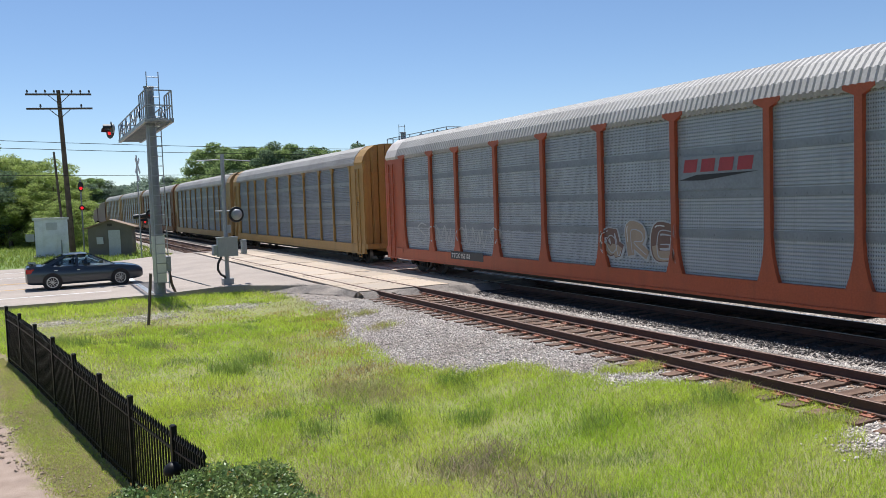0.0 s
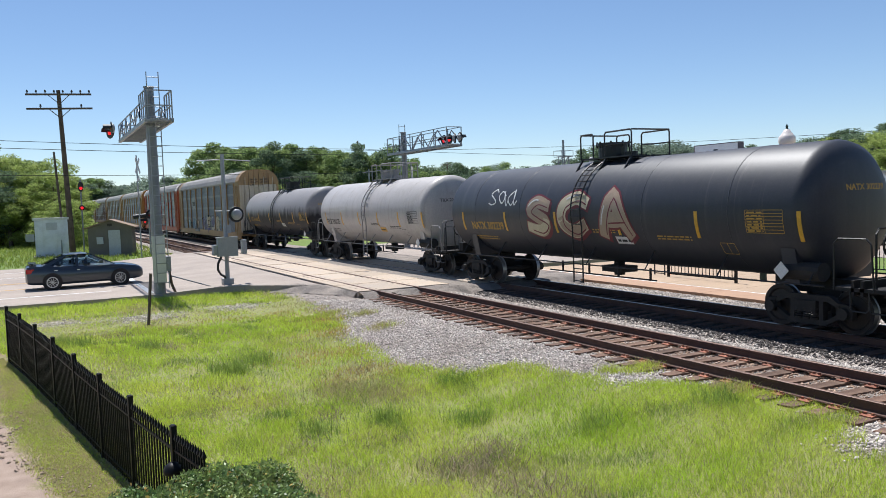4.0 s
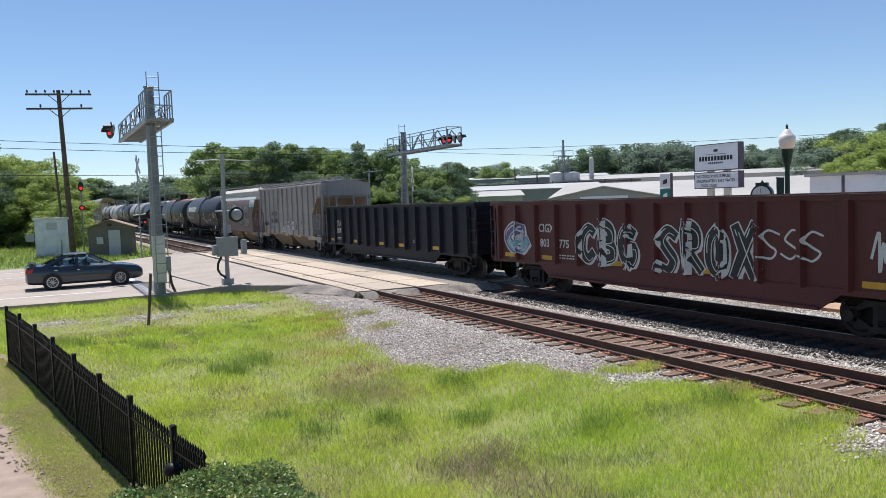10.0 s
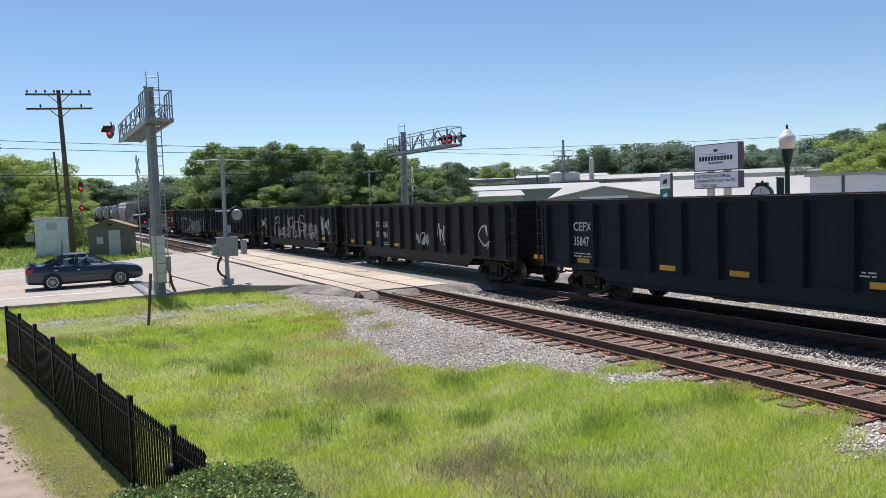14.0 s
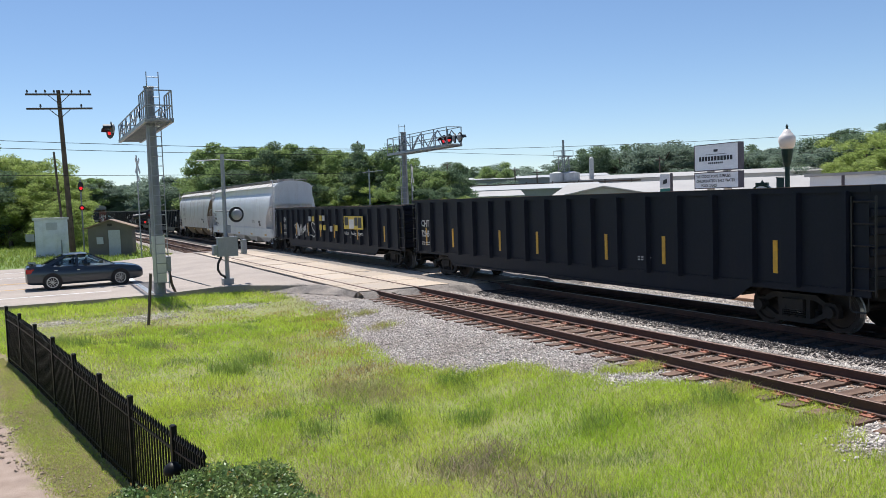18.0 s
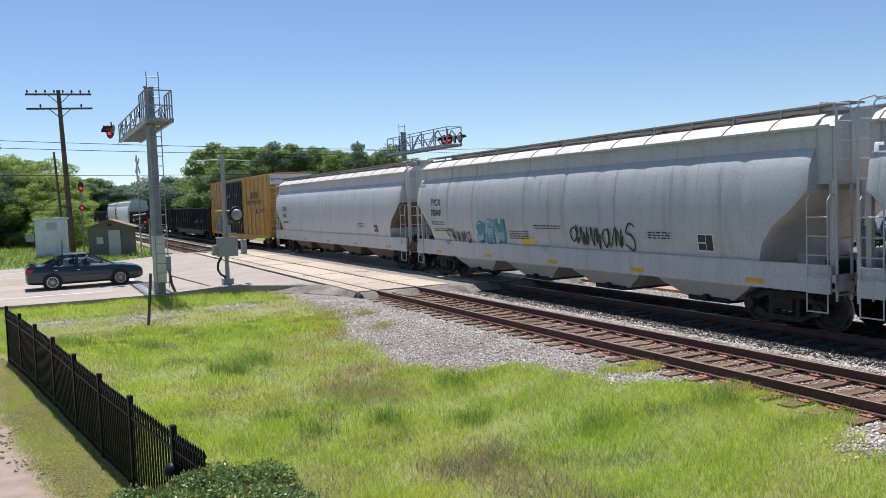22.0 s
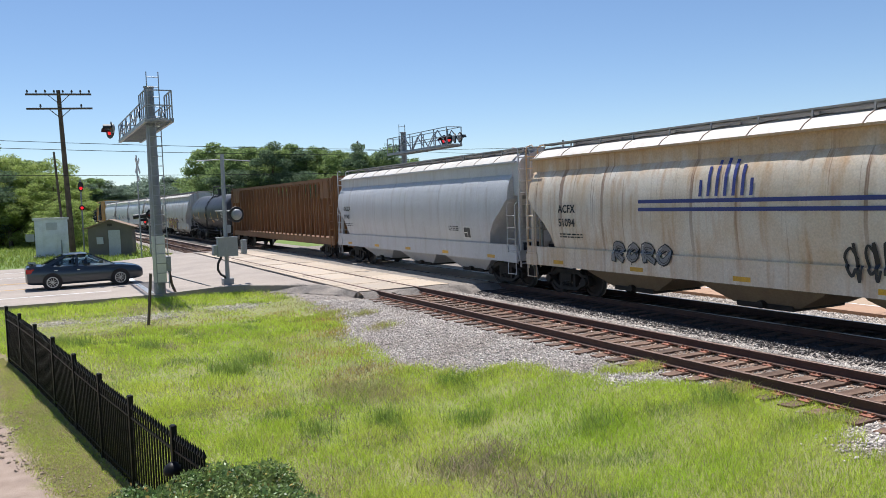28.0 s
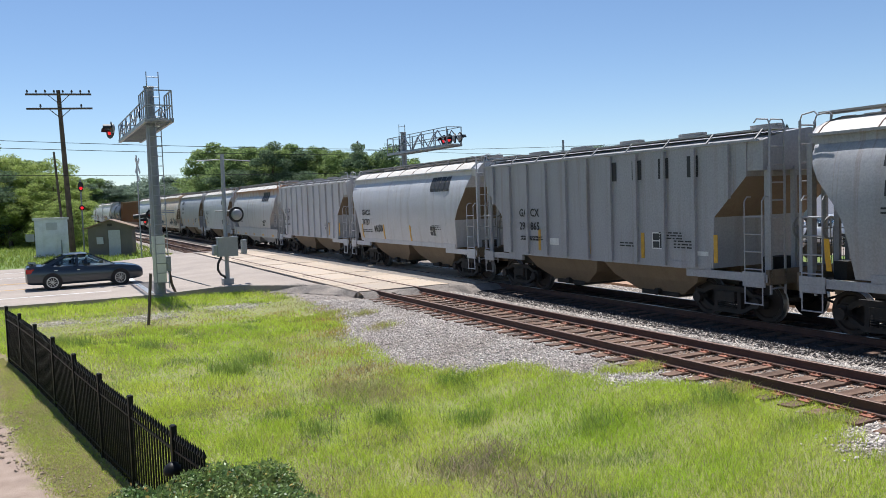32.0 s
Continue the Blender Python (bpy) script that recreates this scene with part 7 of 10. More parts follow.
    gondola(-222.9, -239.4, P["black"], gl % "black", [("OFOX", 0.08, 2.25, 0.34), ("30200", 0.08, 1.85, 0.34)], strips=(13, 11, 9, 6, 3, 0))
    gondola(-240.6, -256.9, P["black"], gl % "black spray-tagged", [("OFOX", 0.14, 2.25, 0.36), ("30938", 0.14, 1.8, 0.36)], strips=(13, 1),
            tags=[(0.045, 0.12, 1.5, 2.1, W, [W], 3, False), (0.25, 0.64, 0.85, 1.8, K, [I["grey"], I["silver"]], 7, True, "~~@~~X~"), (0.27, 0.36, 1.7, 2.45, I["silver"], [K], 2, False), (0.4, 0.66, 1.4, 2.4, I["silver"], [K], 6, False), (0.5, 0.6, 1.2, 2.1, I["pink"], [I["pink"]], 2, False), (0.64, 0.8, 0.95, 2.1, K, [I["grey"], I["silver"]], 3, True, "~X~"), (0.84, 0.93, 1.2, 2.4, W, [W], 3, False)])
    gondola(-258.1, -274.3, P["black"], gl % "black patched", [("OF  OX", 0.275, 2.2, 0.36), ("31  961", 0.275, 1.75, 0.36)], strips=(13, 11, 8),
            tags=[(0.52, 0.6, 1.2, 1.8, W, [W], 2, False), (0.64, 0.7, 1.3, 2.1, W, [W], 1, False), (0.84, 0.9, 1.2, 2.2, W, [W], 1, False)])
    gondola(-275.6, -291.6, P["navy_black"], gl % "blue-black", [("CEFX", 0.12, 2.32, 0.36), ("35847", 0.12, 1.9, 0.36)], strips=(13, 11, 8, 6, 3, 0), ribs=13, tags=[(0.88, 0.92, 1.4, 2.4, W, [W], 1, False)])
    hopper(-293.0, -309.0, P["grey_rust"], "pale grey covered hopper stained with rust", [("ITFX", 0.16, 2.9, 0.42), ("319229", 0.16, 2.4, 0.4)], bays=3, lower=P["tan_low"], cut=2.2, slant=True)
    hopper(-310.4, -328.9, P["white_hopper"], "clean white covered hopper with bulging sides", [("SOEX", 0.05, 2.5, 0.3), ("540456", 0.05, 2.15, 0.28)], bays=4, top=4.5)
    gondola(-330.0, -350.2, P["navy_black"], gl % "long blue-black", [("GND", 0.1, 2.3, 0.4), ("27100", 0.1, 1.85, 0.4)], ribs=17, top=2.82, strips=(16, 13, 11, 9, 7, 4, 1), tall_strips=True,
            tags=[(0.2, 0.4, 1.1, 2.0, W, [W], 5, False)], badge=gold_panel)
    gondola(-351.2, -371.6, P["navy_black"], gl % "long blue-black", [("CHTT", 0.055, 2.3, 0.36), ("72345", 0.055, 1.9, 0.34)], ribs=17, top=3.02, strips=(16, 14, 11, 9, 6, 4, 1), tall_strips=True)
    gondola(-372.9, -393.3, P["navy_black"], gl % "long blue-black", [("CHTT", 0.085, 2.3, 0.36), ("72206", 0.085, 1.9, 0.34)], ribs=17, top=3.02, strips=(15, 13, 10, 7, 4, 2), tags=[(0.33, 0.37, 1.6, 2.1, I["grey"], [W], 1, False), (0.63, 0.72, 1.5, 2.0, I["grey"], [W], 3, False), (0.78, 0.82, 1.5, 2.0, I["silver"], [W], 1, False)])
    boxcar(-394.6, -413.4, P["box_yellow"], P["door_black"], "yellow high-cube boxcar with dark doors and teal graffiti", tags=[(0.09, 0.36, 0.95, 2.2, I["maroon"], [I["teal"], I["sky"]], 6, True, "HEROES"), (0.03, 0.09, 1.1, 1.9, I["maroon"], [K], 1, False)])
    hopper(-415.3, -434.8, P["light_grey"], "pale grey four-bay covered hopper, dented sides", [("EQUX", 0.085, 2.85, 0.34), ("14128", 0.085, 2.42, 0.34)], bays=4, top=4.5, lower=P["tan_low"])
    hopper(-436.6, -455.0, P["pearl"], "grey covered hopper with blue graffiti", [("FPCX", 0.07, 2.8, 0.34), ("70043", 0.07, 2.4, 0.34)], bays=4, top=4.5,
           plates=[("decal", 0.416, 0.456, 1.5, 1.73, I["yellow"])], prints=[(0.08, 1.9, 2, 1.6), (0.38, 1.9, 4, 1.1), (0.46, 2.1, 2, 1.4)],
           tags=[(0.258, 0.367, 1.45, 2.3, I["blue"], [I["teal"], I["sky"]], 3, True, "SEW"), (0.134, 0.238, 1.4, 1.95, K, [K], 5, False), (0.48, 0.5, 1.3, 1.6, I["sky"], [K], 1, False), (0.56, 0.72, 1.5, 2.2, K, [K], 6, False)])
    hopper(-456.3, -474.3, P["pearl"], "long grey covered hopper with bulging sides", [("BFGX", 0.06, 2.6, 0.3), ("1850", 0.06, 2.22, 0.3)], bays=4, top=4.5, lower=P["tan_low"])
    hopper(-475.7, -492.2, P["grey_rust"], "pale grey covered hopper with rust streaks and pink graffiti", [("OCCX", 0.08, 2.9, 0.36), ("2415", 0.08, 2.4, 0.36)], bays=3, top=4.45,
           tags=[(0.22, 0.4, 1.0, 2.3, I["black"], [I["pink"], I["tan"]], 4, True, "SNES"), (0.43, 0.53, 1.5, 2.2, K, [K], 4, False), (0.8, 0.9, 1.3, 1.8, I["red"], [I["red"]], 4, False)])
    hopper(-493.5, -509.7, P["grey_rust"], "pale grey covered hopper with dark red graffiti", [("OCCX", 0.12, 2.9, 0.36), ("5284", 0.12, 2.4, 0.4)], bays=3, top=4.45, cut=2.2,
           tags=[(0.2, 0.63, 0.8, 2.05, I["purple"], [I["purple"]], 4, True, "OSOS"), (0.23, 0.6, 0.85, 1.95, I["yellow"], [I["maroon"], I["red"]], 5, True, "DEPOT"), (0.585, 0.63, 1.7, 1.98, I["purple"], [K], 2, False, "RA"), (0.625, 0.68, 1.5, 1.75, I["purple"], [K], 3, False, "ESE"), (0.128, 0.21, 1.58, 1.9, I["orange"], [K], 4, False)])
    tank_car(-511.0, -528.5, P["tank_black"], tk % "clean blue-black", [("TILX 192480", 0.12, 1.95, 0.34)], radius=1.55, patch="reflector")
    centrebeam(-529.3, -553.2, P["rust_brown"], "rusty brown centrebeam flat car with open wooden uprights")
    hopper(-554.2, -570.6, P["light_grey"], "pale grey covered hopper", [("OUCX", 0.06, 2.8, 0.3), ("71143", 0.06, 2.4, 0.3)], bays=3, top=4.45)
    hopper(-571.9, -588.6, P["tan_stained"], "cream covered hopper heavily stained with rust, blue emblem", [("ACFX", 0.1, 2.7, 0.32), ("51094", 0.1, 2.3, 0.32)], bays=3, top=4.45, logo=oval_badge, lower=P["tan_low"],
           tags=[(0.24, 0.38, 1.2, 1.75, K, [I["grey"]], 4, True, "RORO"), (0.66, 0.76, 1.1, 2.0, K, [K], 4, False), (0.8, 0.94, 1.0, 2.0, K, [K], 4, False)])
    ys = [(0.04, 0), (0.22, 0), (0.42, 0), (0.64, 0), (0.9, 0)]
    hopper(-590.0, -601.4, P["ash"], "grey short two-bay covered hopper", [("MRMX", 0.14, 3.55, 0.4), ("130958", 0.14, 3.0, 0.4)], bays=2, top=4.35, lower=P["tan_low"], slant=True, strips=ys)
    hopper(-602.8, -613.6, P["light_grey"], "pale grey short covered hopper with dark block lettering", [("GACX", 0.14, 2.6, 0.36), ("319", 0.14, 2.15, 0.36)], bays=2, top=4.35, lower=P["tan_low"], slant=True, strips=[(0.1, 0), (0.9, 0)],
           logo=bars_logo(0.72, 3.2, 4, 0.36, 0.5, M["black_letters"], -0.15, 0.1))
    hopper(-615.2, -626.7, P["grey_rust_top"], "grey short covered hopper with orange rust below the roof", [("GACX", 0.16, 2.85, 0.36), ("9237", 0.16, 2.4, 0.36)], bays=2, top=4.35, logo=bars_logo(0.72, 3.3, 4, 0.38, 0.6, M["black_letters"], -0.15, 0.1))
    hopper(-628.0, -639.6, P["light_grey"], "pale rib-sided two-bay covered hopper", [("GACX", 0.09, 2.55, 0.34), ("8539", 0.09, 2.12, 0.34)], curved=False, ribs=11, bays=2, top=4.35, lower=P["tan_low"], slant=True, strips=[(0.3, 0), (0.58, 0), (0.8, 0), (0.94, 0)])
    hopper(-640.9, -652.6, P["light_grey"], "grey short covered hopper with small graffiti", [("GACX", 0.13, 2.6, 0.36), ("76737", 0.13, 2.15, 0.36)], bays=2, top=4.35, lower=P["tan_low"], slant=True, strips=[(0.12, 0), (0.34, 0), (0.58, 0)],
           tags=[(0.246, 0.332, 1.6, 2.0, K, [K], 5, False)], logo=bars_logo(0.746, 3.33, 4, 0.37, 0.55, M["black_letters"], -0.15, 0.1))
    hopper(-654.0, -665.3, P["ash"], "pale rib-sided covered hopper with large spaced letters", [("GACX", 0.185, 2.4, 0.34), ("29865", 0.185, 1.98, 0.34)], curved=False, ribs=11, bays=2, top=4.35, lower=P["tan_low"], slant=True, strips=[(0.28, 0), (0.5, 0), (0.7, 0), (0.92, 0)],
           logo=bars_logo(0.58, 3.35, 4, 0.36, 0.5, M["black_letters"], 0.0, 1.75),
           prints=[(0.19, 1.75, 2, 1.2), (0.62, 1.7, 2, 0.6), (0.8, 1.8, 3, 0.7)], plates=[("decal", 0.33, 0.37, 1.55, 1.75, M["white_tag"]), ("decal", 0.86, 0.9, 1.5, 1.6, M["white_tag"])])
    hopper(-666.9, -678.4, P["ash"], "grey short two-bay covered hopper at the tail", [("MRMX", 0.14, 3.55, 0.4), ("13", 0.14, 3.0, 0.4)], bays=2, top=4.35, lower=P["tan_low"], slant=True, strips=ys)


M["tank_grey_part"] = P["tank_grey"]
INK["mauve"] = INK["brown"]
build_train()


# ---------------------------------------------------------------- fence, hedge and grass in the foreground
M["leaf_hedge"] = leafy("hedge_leaf", (0.12, 0.20, 0.06), (0.28, 0.34, 0.10), 0.3, 0.6, 3.0)
M["leaf_hedge"].node_tree.nodes["Principled BSDF"].inputs["Roughness"].default_value = 0.45
M["leaf_hedge"].node_tree.nodes["Principled BSDF"].inputs["Specular IOR Level"].default_value = 0.4
M["leaf_new"] = leafy("young_hedge_leaf", (0.42, 0.27, 0.09), (0.36, 0.36, 0.10), 0.35, 0.5, 3.0)
M["grass"] = leafy("grass_blade", (0.425, 0.565, 0.06), (0.575, 0.635, 0.10), 0.5, 0.3, 0.35)
M["grass_deep"] = leafy("dark_grass_blade", (0.2, 0.30, 0.065), (0.29, 0.37, 0.085), 0.4, 0.4, 1.0)
M["grass_far"] = leafy("roadside_grass_blade", (0.23, 0.31, 0.055), (0.33, 0.36, 0.09), 0.4, 0.35, 0.3)
M["grass_russet"] = leafy("russet_grass_blade", (0.46, 0.30, 0.11), (0.40, 0.33, 0.10), 0.4, 0.4, 1.0)
M["grass_dry"] = leafy("dry_grass_blade", (0.47, 0.40, 0.21), (0.38, 0.385, 0.155), 0.4, 0.4, 0.5)
M["weed"] = leafy("dead_weed", (0.27, 0.21, 0.15), (0.40, 0.32, 0.22), 0.2, 0.5, 2.0)
M["bark"] = mat("bark", (0.10, 0.075, 0.055), 0.95, 0, (0.16, 0.125, 0.1), 0.8, 4, 30, 0.6)


def build_fence():
    fence = thing("iron_fence", pose(0, 0, 0), "black iron picket fence with spear tips along the dirt path", "fence")
    bm = bmesh.new()
    box(bm, -0.0105, 0.0105, -0.0105, 0.0105, -0.02, 1.10)
    loft(bm, [[(sx * r, sy * r, z) for sx, sy in ((-1, -1), (1, -1), (1, 1), (-1, 1))] for r, z in ((0.012, 1.10), (0.024, 1.125), (0.013, 1.16), (0.002, 1.21))])
    picket = finish(bm, "picket")
    picket.materials.append(M["black_iron"])
    bm = bmesh.new()
    box(bm, -0.032, 0.032, -0.032, 0.032, -0.1, 1.27)
    box(bm, -0.037, 0.037, -0.037, 0.037, 1.25, 1.268)
    loft(bm, [[(sx * r, sy * r, z) for sx, sy in ((-1, -1), (1, -1), (1, 1), (-1, 1))] for r, z in ((0.036, 1.268), (0.02, 1.282))])
    post = finish(bm, "post")
    post.materials.append(M["black_iron"])
    ys = [8.9, 9.84] + [10.0 + 1.493 * i for i in range(1, 8)]
    turn = math.degrees(math.atan(0.186))
    for k, y in enumerate(ys):
        x = fence_x(y)
        if k:
            piece("post", post, fence, pose(x, y, ground_z(x, y), 0, 0, turn))
        if k == len(ys) - 1:
            break
        y2 = ys[k + 1]
        za, zb = ground_z(x, y), ground_z(fence_x(y2), y2)
        for hgt in (0.11, 0.98):
            bm = bmesh.new()
            bar(bm, (x, y, za + hgt), (fence_x(y2), y2, zb + hgt), 0.03, 0.028)
            part("rail", bm, M["black_iron"], fence)
        n = 16 if k else 12
        for i in range(1 if k else 0, n):
            t = i / n
            piece("picket", picket, fence, pose(fence_x(y + (y2 - y) * t), y + (y2 - y) * t, za + (zb - za) * t, 0, 0, turn))
    lamp = thing("dome_light", pose(fence_x(9.75) - 0.06, 9.7, ground_z(1.3, 9.75) + 0.74), "small black dome light fixed to the iron fence", "light")
    bm = bmesh.new()
    loft(bm, [circle((0, 0, z), (1, 0, 0), (0, 1, 0), r, 18) for z, r in ((0.0, 0.02), (0.005, 0.11), (0.05, 0.115), (0.1, 0.09), (0.13, 0.05), (0.14, 0.01))])
    part("dome", bm, M["black_iron"], lamp, smooth=True)
    bm = bmesh.new()
    bar(bm, (0.0, 0.0, 0.03), (0.1, 0.0, 0.0), 0.03)
    part("bracket", bm, M["black_iron"], lamp)


def leaf_cards(centres, sizes, rng, up=0.3, long=1.8):
    """Small pointed leaves, two triangles each, turned at random."""
    n = len(centres)
    d = rng.normal(0, 1, (n, 3))
    d[:, 2] = np.abs(d[:, 2]) * up + 0.05
    d /= np.linalg.norm(d, axis=1)[:, None]
    s = np.cross(d, rng.normal(0, 1, (n, 3)))
    s /= np.linalg.norm(s, axis=1)[:, None] + 1e-9
    L, W = d * (sizes * long)[:, None], s * (sizes * 0.5)[:, None]
    v = np.stack([centres, centres + L * 0.5 + W, centres + L, centres + L * 0.5 - W], 1).reshape(-1, 3)
    base = 4 * np.arange(n)[:, None]
    tris = np.concatenate([base + np.array([0, 1, 2]), base + np.array([0, 2, 3])], 1).reshape(-1, 3)
    return v, tris


def build_hedge():
    rng = np.random.default_rng(11)
    hedge = thing("hedge", pose(0, 0, 0), "dense dark green glossy-leaved clipped hedge beside the fence", "hedge")
    c = []
    blobs = [(0.72, 8.45, 0.42), (2.05, 7.5, 0.42), (0.95, 8.25, 0.45), (1.35, 8.6, 0.5), (1.8, 8.45, 0.52), (1.86, 7.8, 0.5), (1.8, 7.1, 0.55), (1.2, 7.6, 0.7), (1.4, 6.9, 0.7), (0.75, 7.6, 0.5), (1.5, 8.0, 0.6), (2.05, 8.55, 0.42), (1.6, 8.75, 0.45)]
    for x, y, r in blobs:
        n = int(17000 * r)
        u = rng.normal(0, 1, (n, 3))
        u /= np.linalg.norm(u, axis=1)[:, None]
        rad = r * rng.uniform(0.72, 1.08, n)
        p = u * rad[:, None] * np.array([1, 1, 0.95])
        p += np.array([x, y, 0.24 - 0.95 * r])
        c.append(p[p[:, 2] > ground_z(x, y)])
    c = np.concatenate(c)
    young = rng.random(len(c)) < 0.035
    for pts, m in ((c[~young], "leaf_hedge"), (c[young] + np.array([0, 0, 0.02]), "leaf_new")):
        v, t = leaf_cards(pts, rng.uniform(0.013, 0.029, len(pts)), rng, 0.8, 2.1)
        part("leaves", np_mesh("leaves", v, t, M[m]), M[m], hedge)
    bm = bmesh.new()
    for x, y, r in blobs:
        g = ground_z(x, y) - 0.05
        for k in range(3):
            rod(bm, (x, y, g), (x + rng.uniform(-0.3, 0.3) * r, y + rng.uniform(-0.3, 0.3) * r, 0.05), 0.015, 5, 0.006)
        # solid near-black core stands for the shade inside the leaves
        loft(bm, [circle((x, y, z), (1, 0, 0), (0, 1, 0), rr, 10) for z, rr in ((g, r * 0.5), (g + 0.3, r * 0.62), (0.02, r * 0.45))])
    part("stem", bm, M["hole_dark"], hedge)


def blades(name, x, y, hgt, width, rng, material, label, lean=0.55, category="grass"):
    """Blades of grass as bent slips, two triangles and a tip each."""
    n = len(x)
    z = np.array([ground_z(a, b) for a, b in zip(x, y)]) - 0.01
    a = rng.uniform(0, 2 * np.pi, n)
    side = np.stack([np.cos(a), np.sin(a), np.zeros(n)], 1) * (width / 2)[:, None]
    tilt = rng.normal(0, lean, (n, 2))
    base = np.stack([x, y, z], 1)
    mid = base + np.stack([tilt[:, 0] * hgt * 0.35, tilt[:, 1] * hgt * 0.35, hgt * 0.6], 1)
    tip = base + np.stack([tilt[:, 0] * hgt * 1.0, tilt[:, 1] * hgt * 1.0, hgt * 0.95], 1)
    v = np.stack([base - side, base + side, mid + side * 0.7, mid - side * 0.7, tip], 1).reshape(-1, 3)
    b = 5 * np.arange(n)[:, None]
    t = np.concatenate([b + np.array([0, 1, 2]), b + np.array([0, 2, 3]), b + np.array([3, 2, 4])], 1).reshape(-1, 3)
    tagged(new(name, np_mesh(name, v, t, material)), label, category, kind="stuff")


def field_noise(x, y, f, k):
    return np.array([noise.noise(Vector((a * f, b * f, k))) for a, b in zip(x, y)])


TUFTS = ((0.9, 21.4), (0.5, 22.0), (2.3, 20.1), (3.4, 17.1), (3.6, 16.8), (4.2, 17.4), (5.1, 12.4), (3.9, 12.4), (6.8, 13.2), (7.2, 9.4), (9.0, 8.8), (6.1, 11.3))


def build_grass():
    rng = np.random.default_rng(21)
    def spread(x0, x1, y0, y1, n):
        return rng.uniform(x0, x1, n), rng.uniform(y0, y1, n)
    X, Y = [], []
    for x0, x1, y0, y1, n in ((1.5, 10.5, 5.2, 9.5, 120000), (0.3, 10.3, 9.5, 15, 125000), (-1.2, 8.2, 15, 23, 80000), (-2.8, 8.6, 23, 31.4, 46000)):
        x, y = spread(x0, x1, y0, y1, n)
        X.append(x), Y.append(y)
    x, y = np.concatenate(X), np.concatenate(Y)
    w1, w2 = field_noise(x, y, 0.5, 0), field_noise(x, y, 1.7, 5)
    edge = np.interp(y, GRASS_Y, GRASS_X) + 0.35 * w1 + 0.3 * w2 + 0.12 * rng.normal(0, 1, len(x))
    thin = field_noise(x, y, 0.8, 31)
    keep = (x > fence_x(y) + 0.05) & (x < edge + 0.15) & (rng.random(len(x)) < 0.95 - 0.45 * np.clip(thin - 0.2, 0, 1) / 0.4)
    keep &= ~((np.abs(x - NEAR_X) < 1.3) & (y > 9.0))
    bare = np.zeros(len(x), bool)
    for cx, cy, r in ((2.9, 25.9, 0.75), (0.4, 26.6, 0.7), (5.9, 26.6, 0.65), (5.2, 27.0, 0.4)):
        bare |= (x - cx) ** 2 + (y - cy) ** 2 < (r * (1 + 0.3 * w2)) ** 2
    keep &= ~bare
    x, y, w1 = x[keep], y[keep], w1[keep]
    tall = field_noise(x, y, 0.9, 17)
    hgt = np.clip(0.085 + 0.085 * tall + 0.034 * rng.normal(0, 1, len(x)), 0.035, 0.3)
    dry = field_noise(x, y, 0.45, 44) + 0.25 * rng.normal(0, 1, len(x)) > 0.45
    dry |= rng.random(len(x)) < 0.13
    mown = np.clip(1 - np.abs(y - 25.6 + 0.9 * w1) / 2.4, 0, 1) * (x > -0.3)
    hgt *= 1 - 0.5 * np.clip(mown * 2, 0, 1)
    hgt *= np.where((y > 28.4) & (y < 31.5), 1.35, 1.0)
    dry |= rng.random(len(x)) < 0.45 * np.clip(mown * 1.5, 0, 1)
    russet = np.zeros(len(x))
    for cx, cy, r in ((3.9, 24.2, 1.0), (5.2, 24.0, 0.9), (6.5, 24.4, 1.1), (7.5, 23.6, 0.9), (7.3, 21.6, 1.0), (6.7, 19.4, 0.9), (5.6, 17.2, 1.0), (6.0, 15.4, 0.8)):
        russet = np.maximum(russet, np.exp(-((x - cx) ** 2 + ((y - cy) / 0.8) ** 2) / r ** 2))
    russet = (rng.random(len(x)) < 0.75 * russet) & (w1 > -0.35)
    deep = (field_noise(x, y, 1.3, 61) + 0.2 * rng.normal(0, 1, len(x)) > 0.42) & ~dry & ~russet
    wd = np.where(y < 9, 0.0065, np.where(y < 13, 0.008, np.where(y < 20, 0.011, 0.018)))
    blades("russet_grass", x[russet], y[russet], hgt[russet] * 0.8, wd[russet], rng, M["grass_russet"], "reddish-brown withered grass near the gravel")
    blades("dark_grass", x[deep], y[deep], hgt[deep] * 1.1, wd[deep], rng, M["grass_deep"], "darker green coarse blades in patches of the grass")
    dry &= ~russet
    fresh = ~(dry | russet | deep)
    tx = np.concatenate([rng.normal(cx, 0.2, 260) for cx, cy in TUFTS])
    ty = np.concatenate([rng.normal(cy, 0.2, 260) for cx, cy in TUFTS])
    blades("grass_tufts", tx, ty, rng.uniform(0.1, 0.32, len(tx)), np.full(len(tx), 0.011), rng, M["grass_deep"], "taller deep green tufts standing out of the grass", 0.5)
    blades("grass", x[fresh], y[fresh], hgt[fresh], wd[fresh], rng, M["grass"], "bright yellow-green uncut grass, uneven and tufted")
    blades("dry_grass", x[dry], y[dry], hgt[dry] * 0.85, wd[dry], rng, M["grass_dry"], "dry straw-coloured blades scattered through the grass")
    # dead weeds in a few dark patches
    cs = [(5.1, 9.7, 0.6), (5.5, 9.5, 0.6), (5.7, 9.9, 0.5), (5.3, 8.5, 0.45), (5.5, 7.9, 0.5), (3.4, 11.8, 0.4), (4.3, 13.1, 0.35), (4.6, 11.5, 0.5), (3.3, 10.5, 0.5), (5.8, 15.5, 0.45), (3.1, 15.4, 0.5), (2.7, 19.8, 0.45), (1.7, 22.4, 0.5), (3.0, 9.7, 0.3)]
    wx = np.concatenate([rng.normal(cx, r * 0.65, int((650 if cy < 10 else 330) * r)) for cx, cy, r in cs])
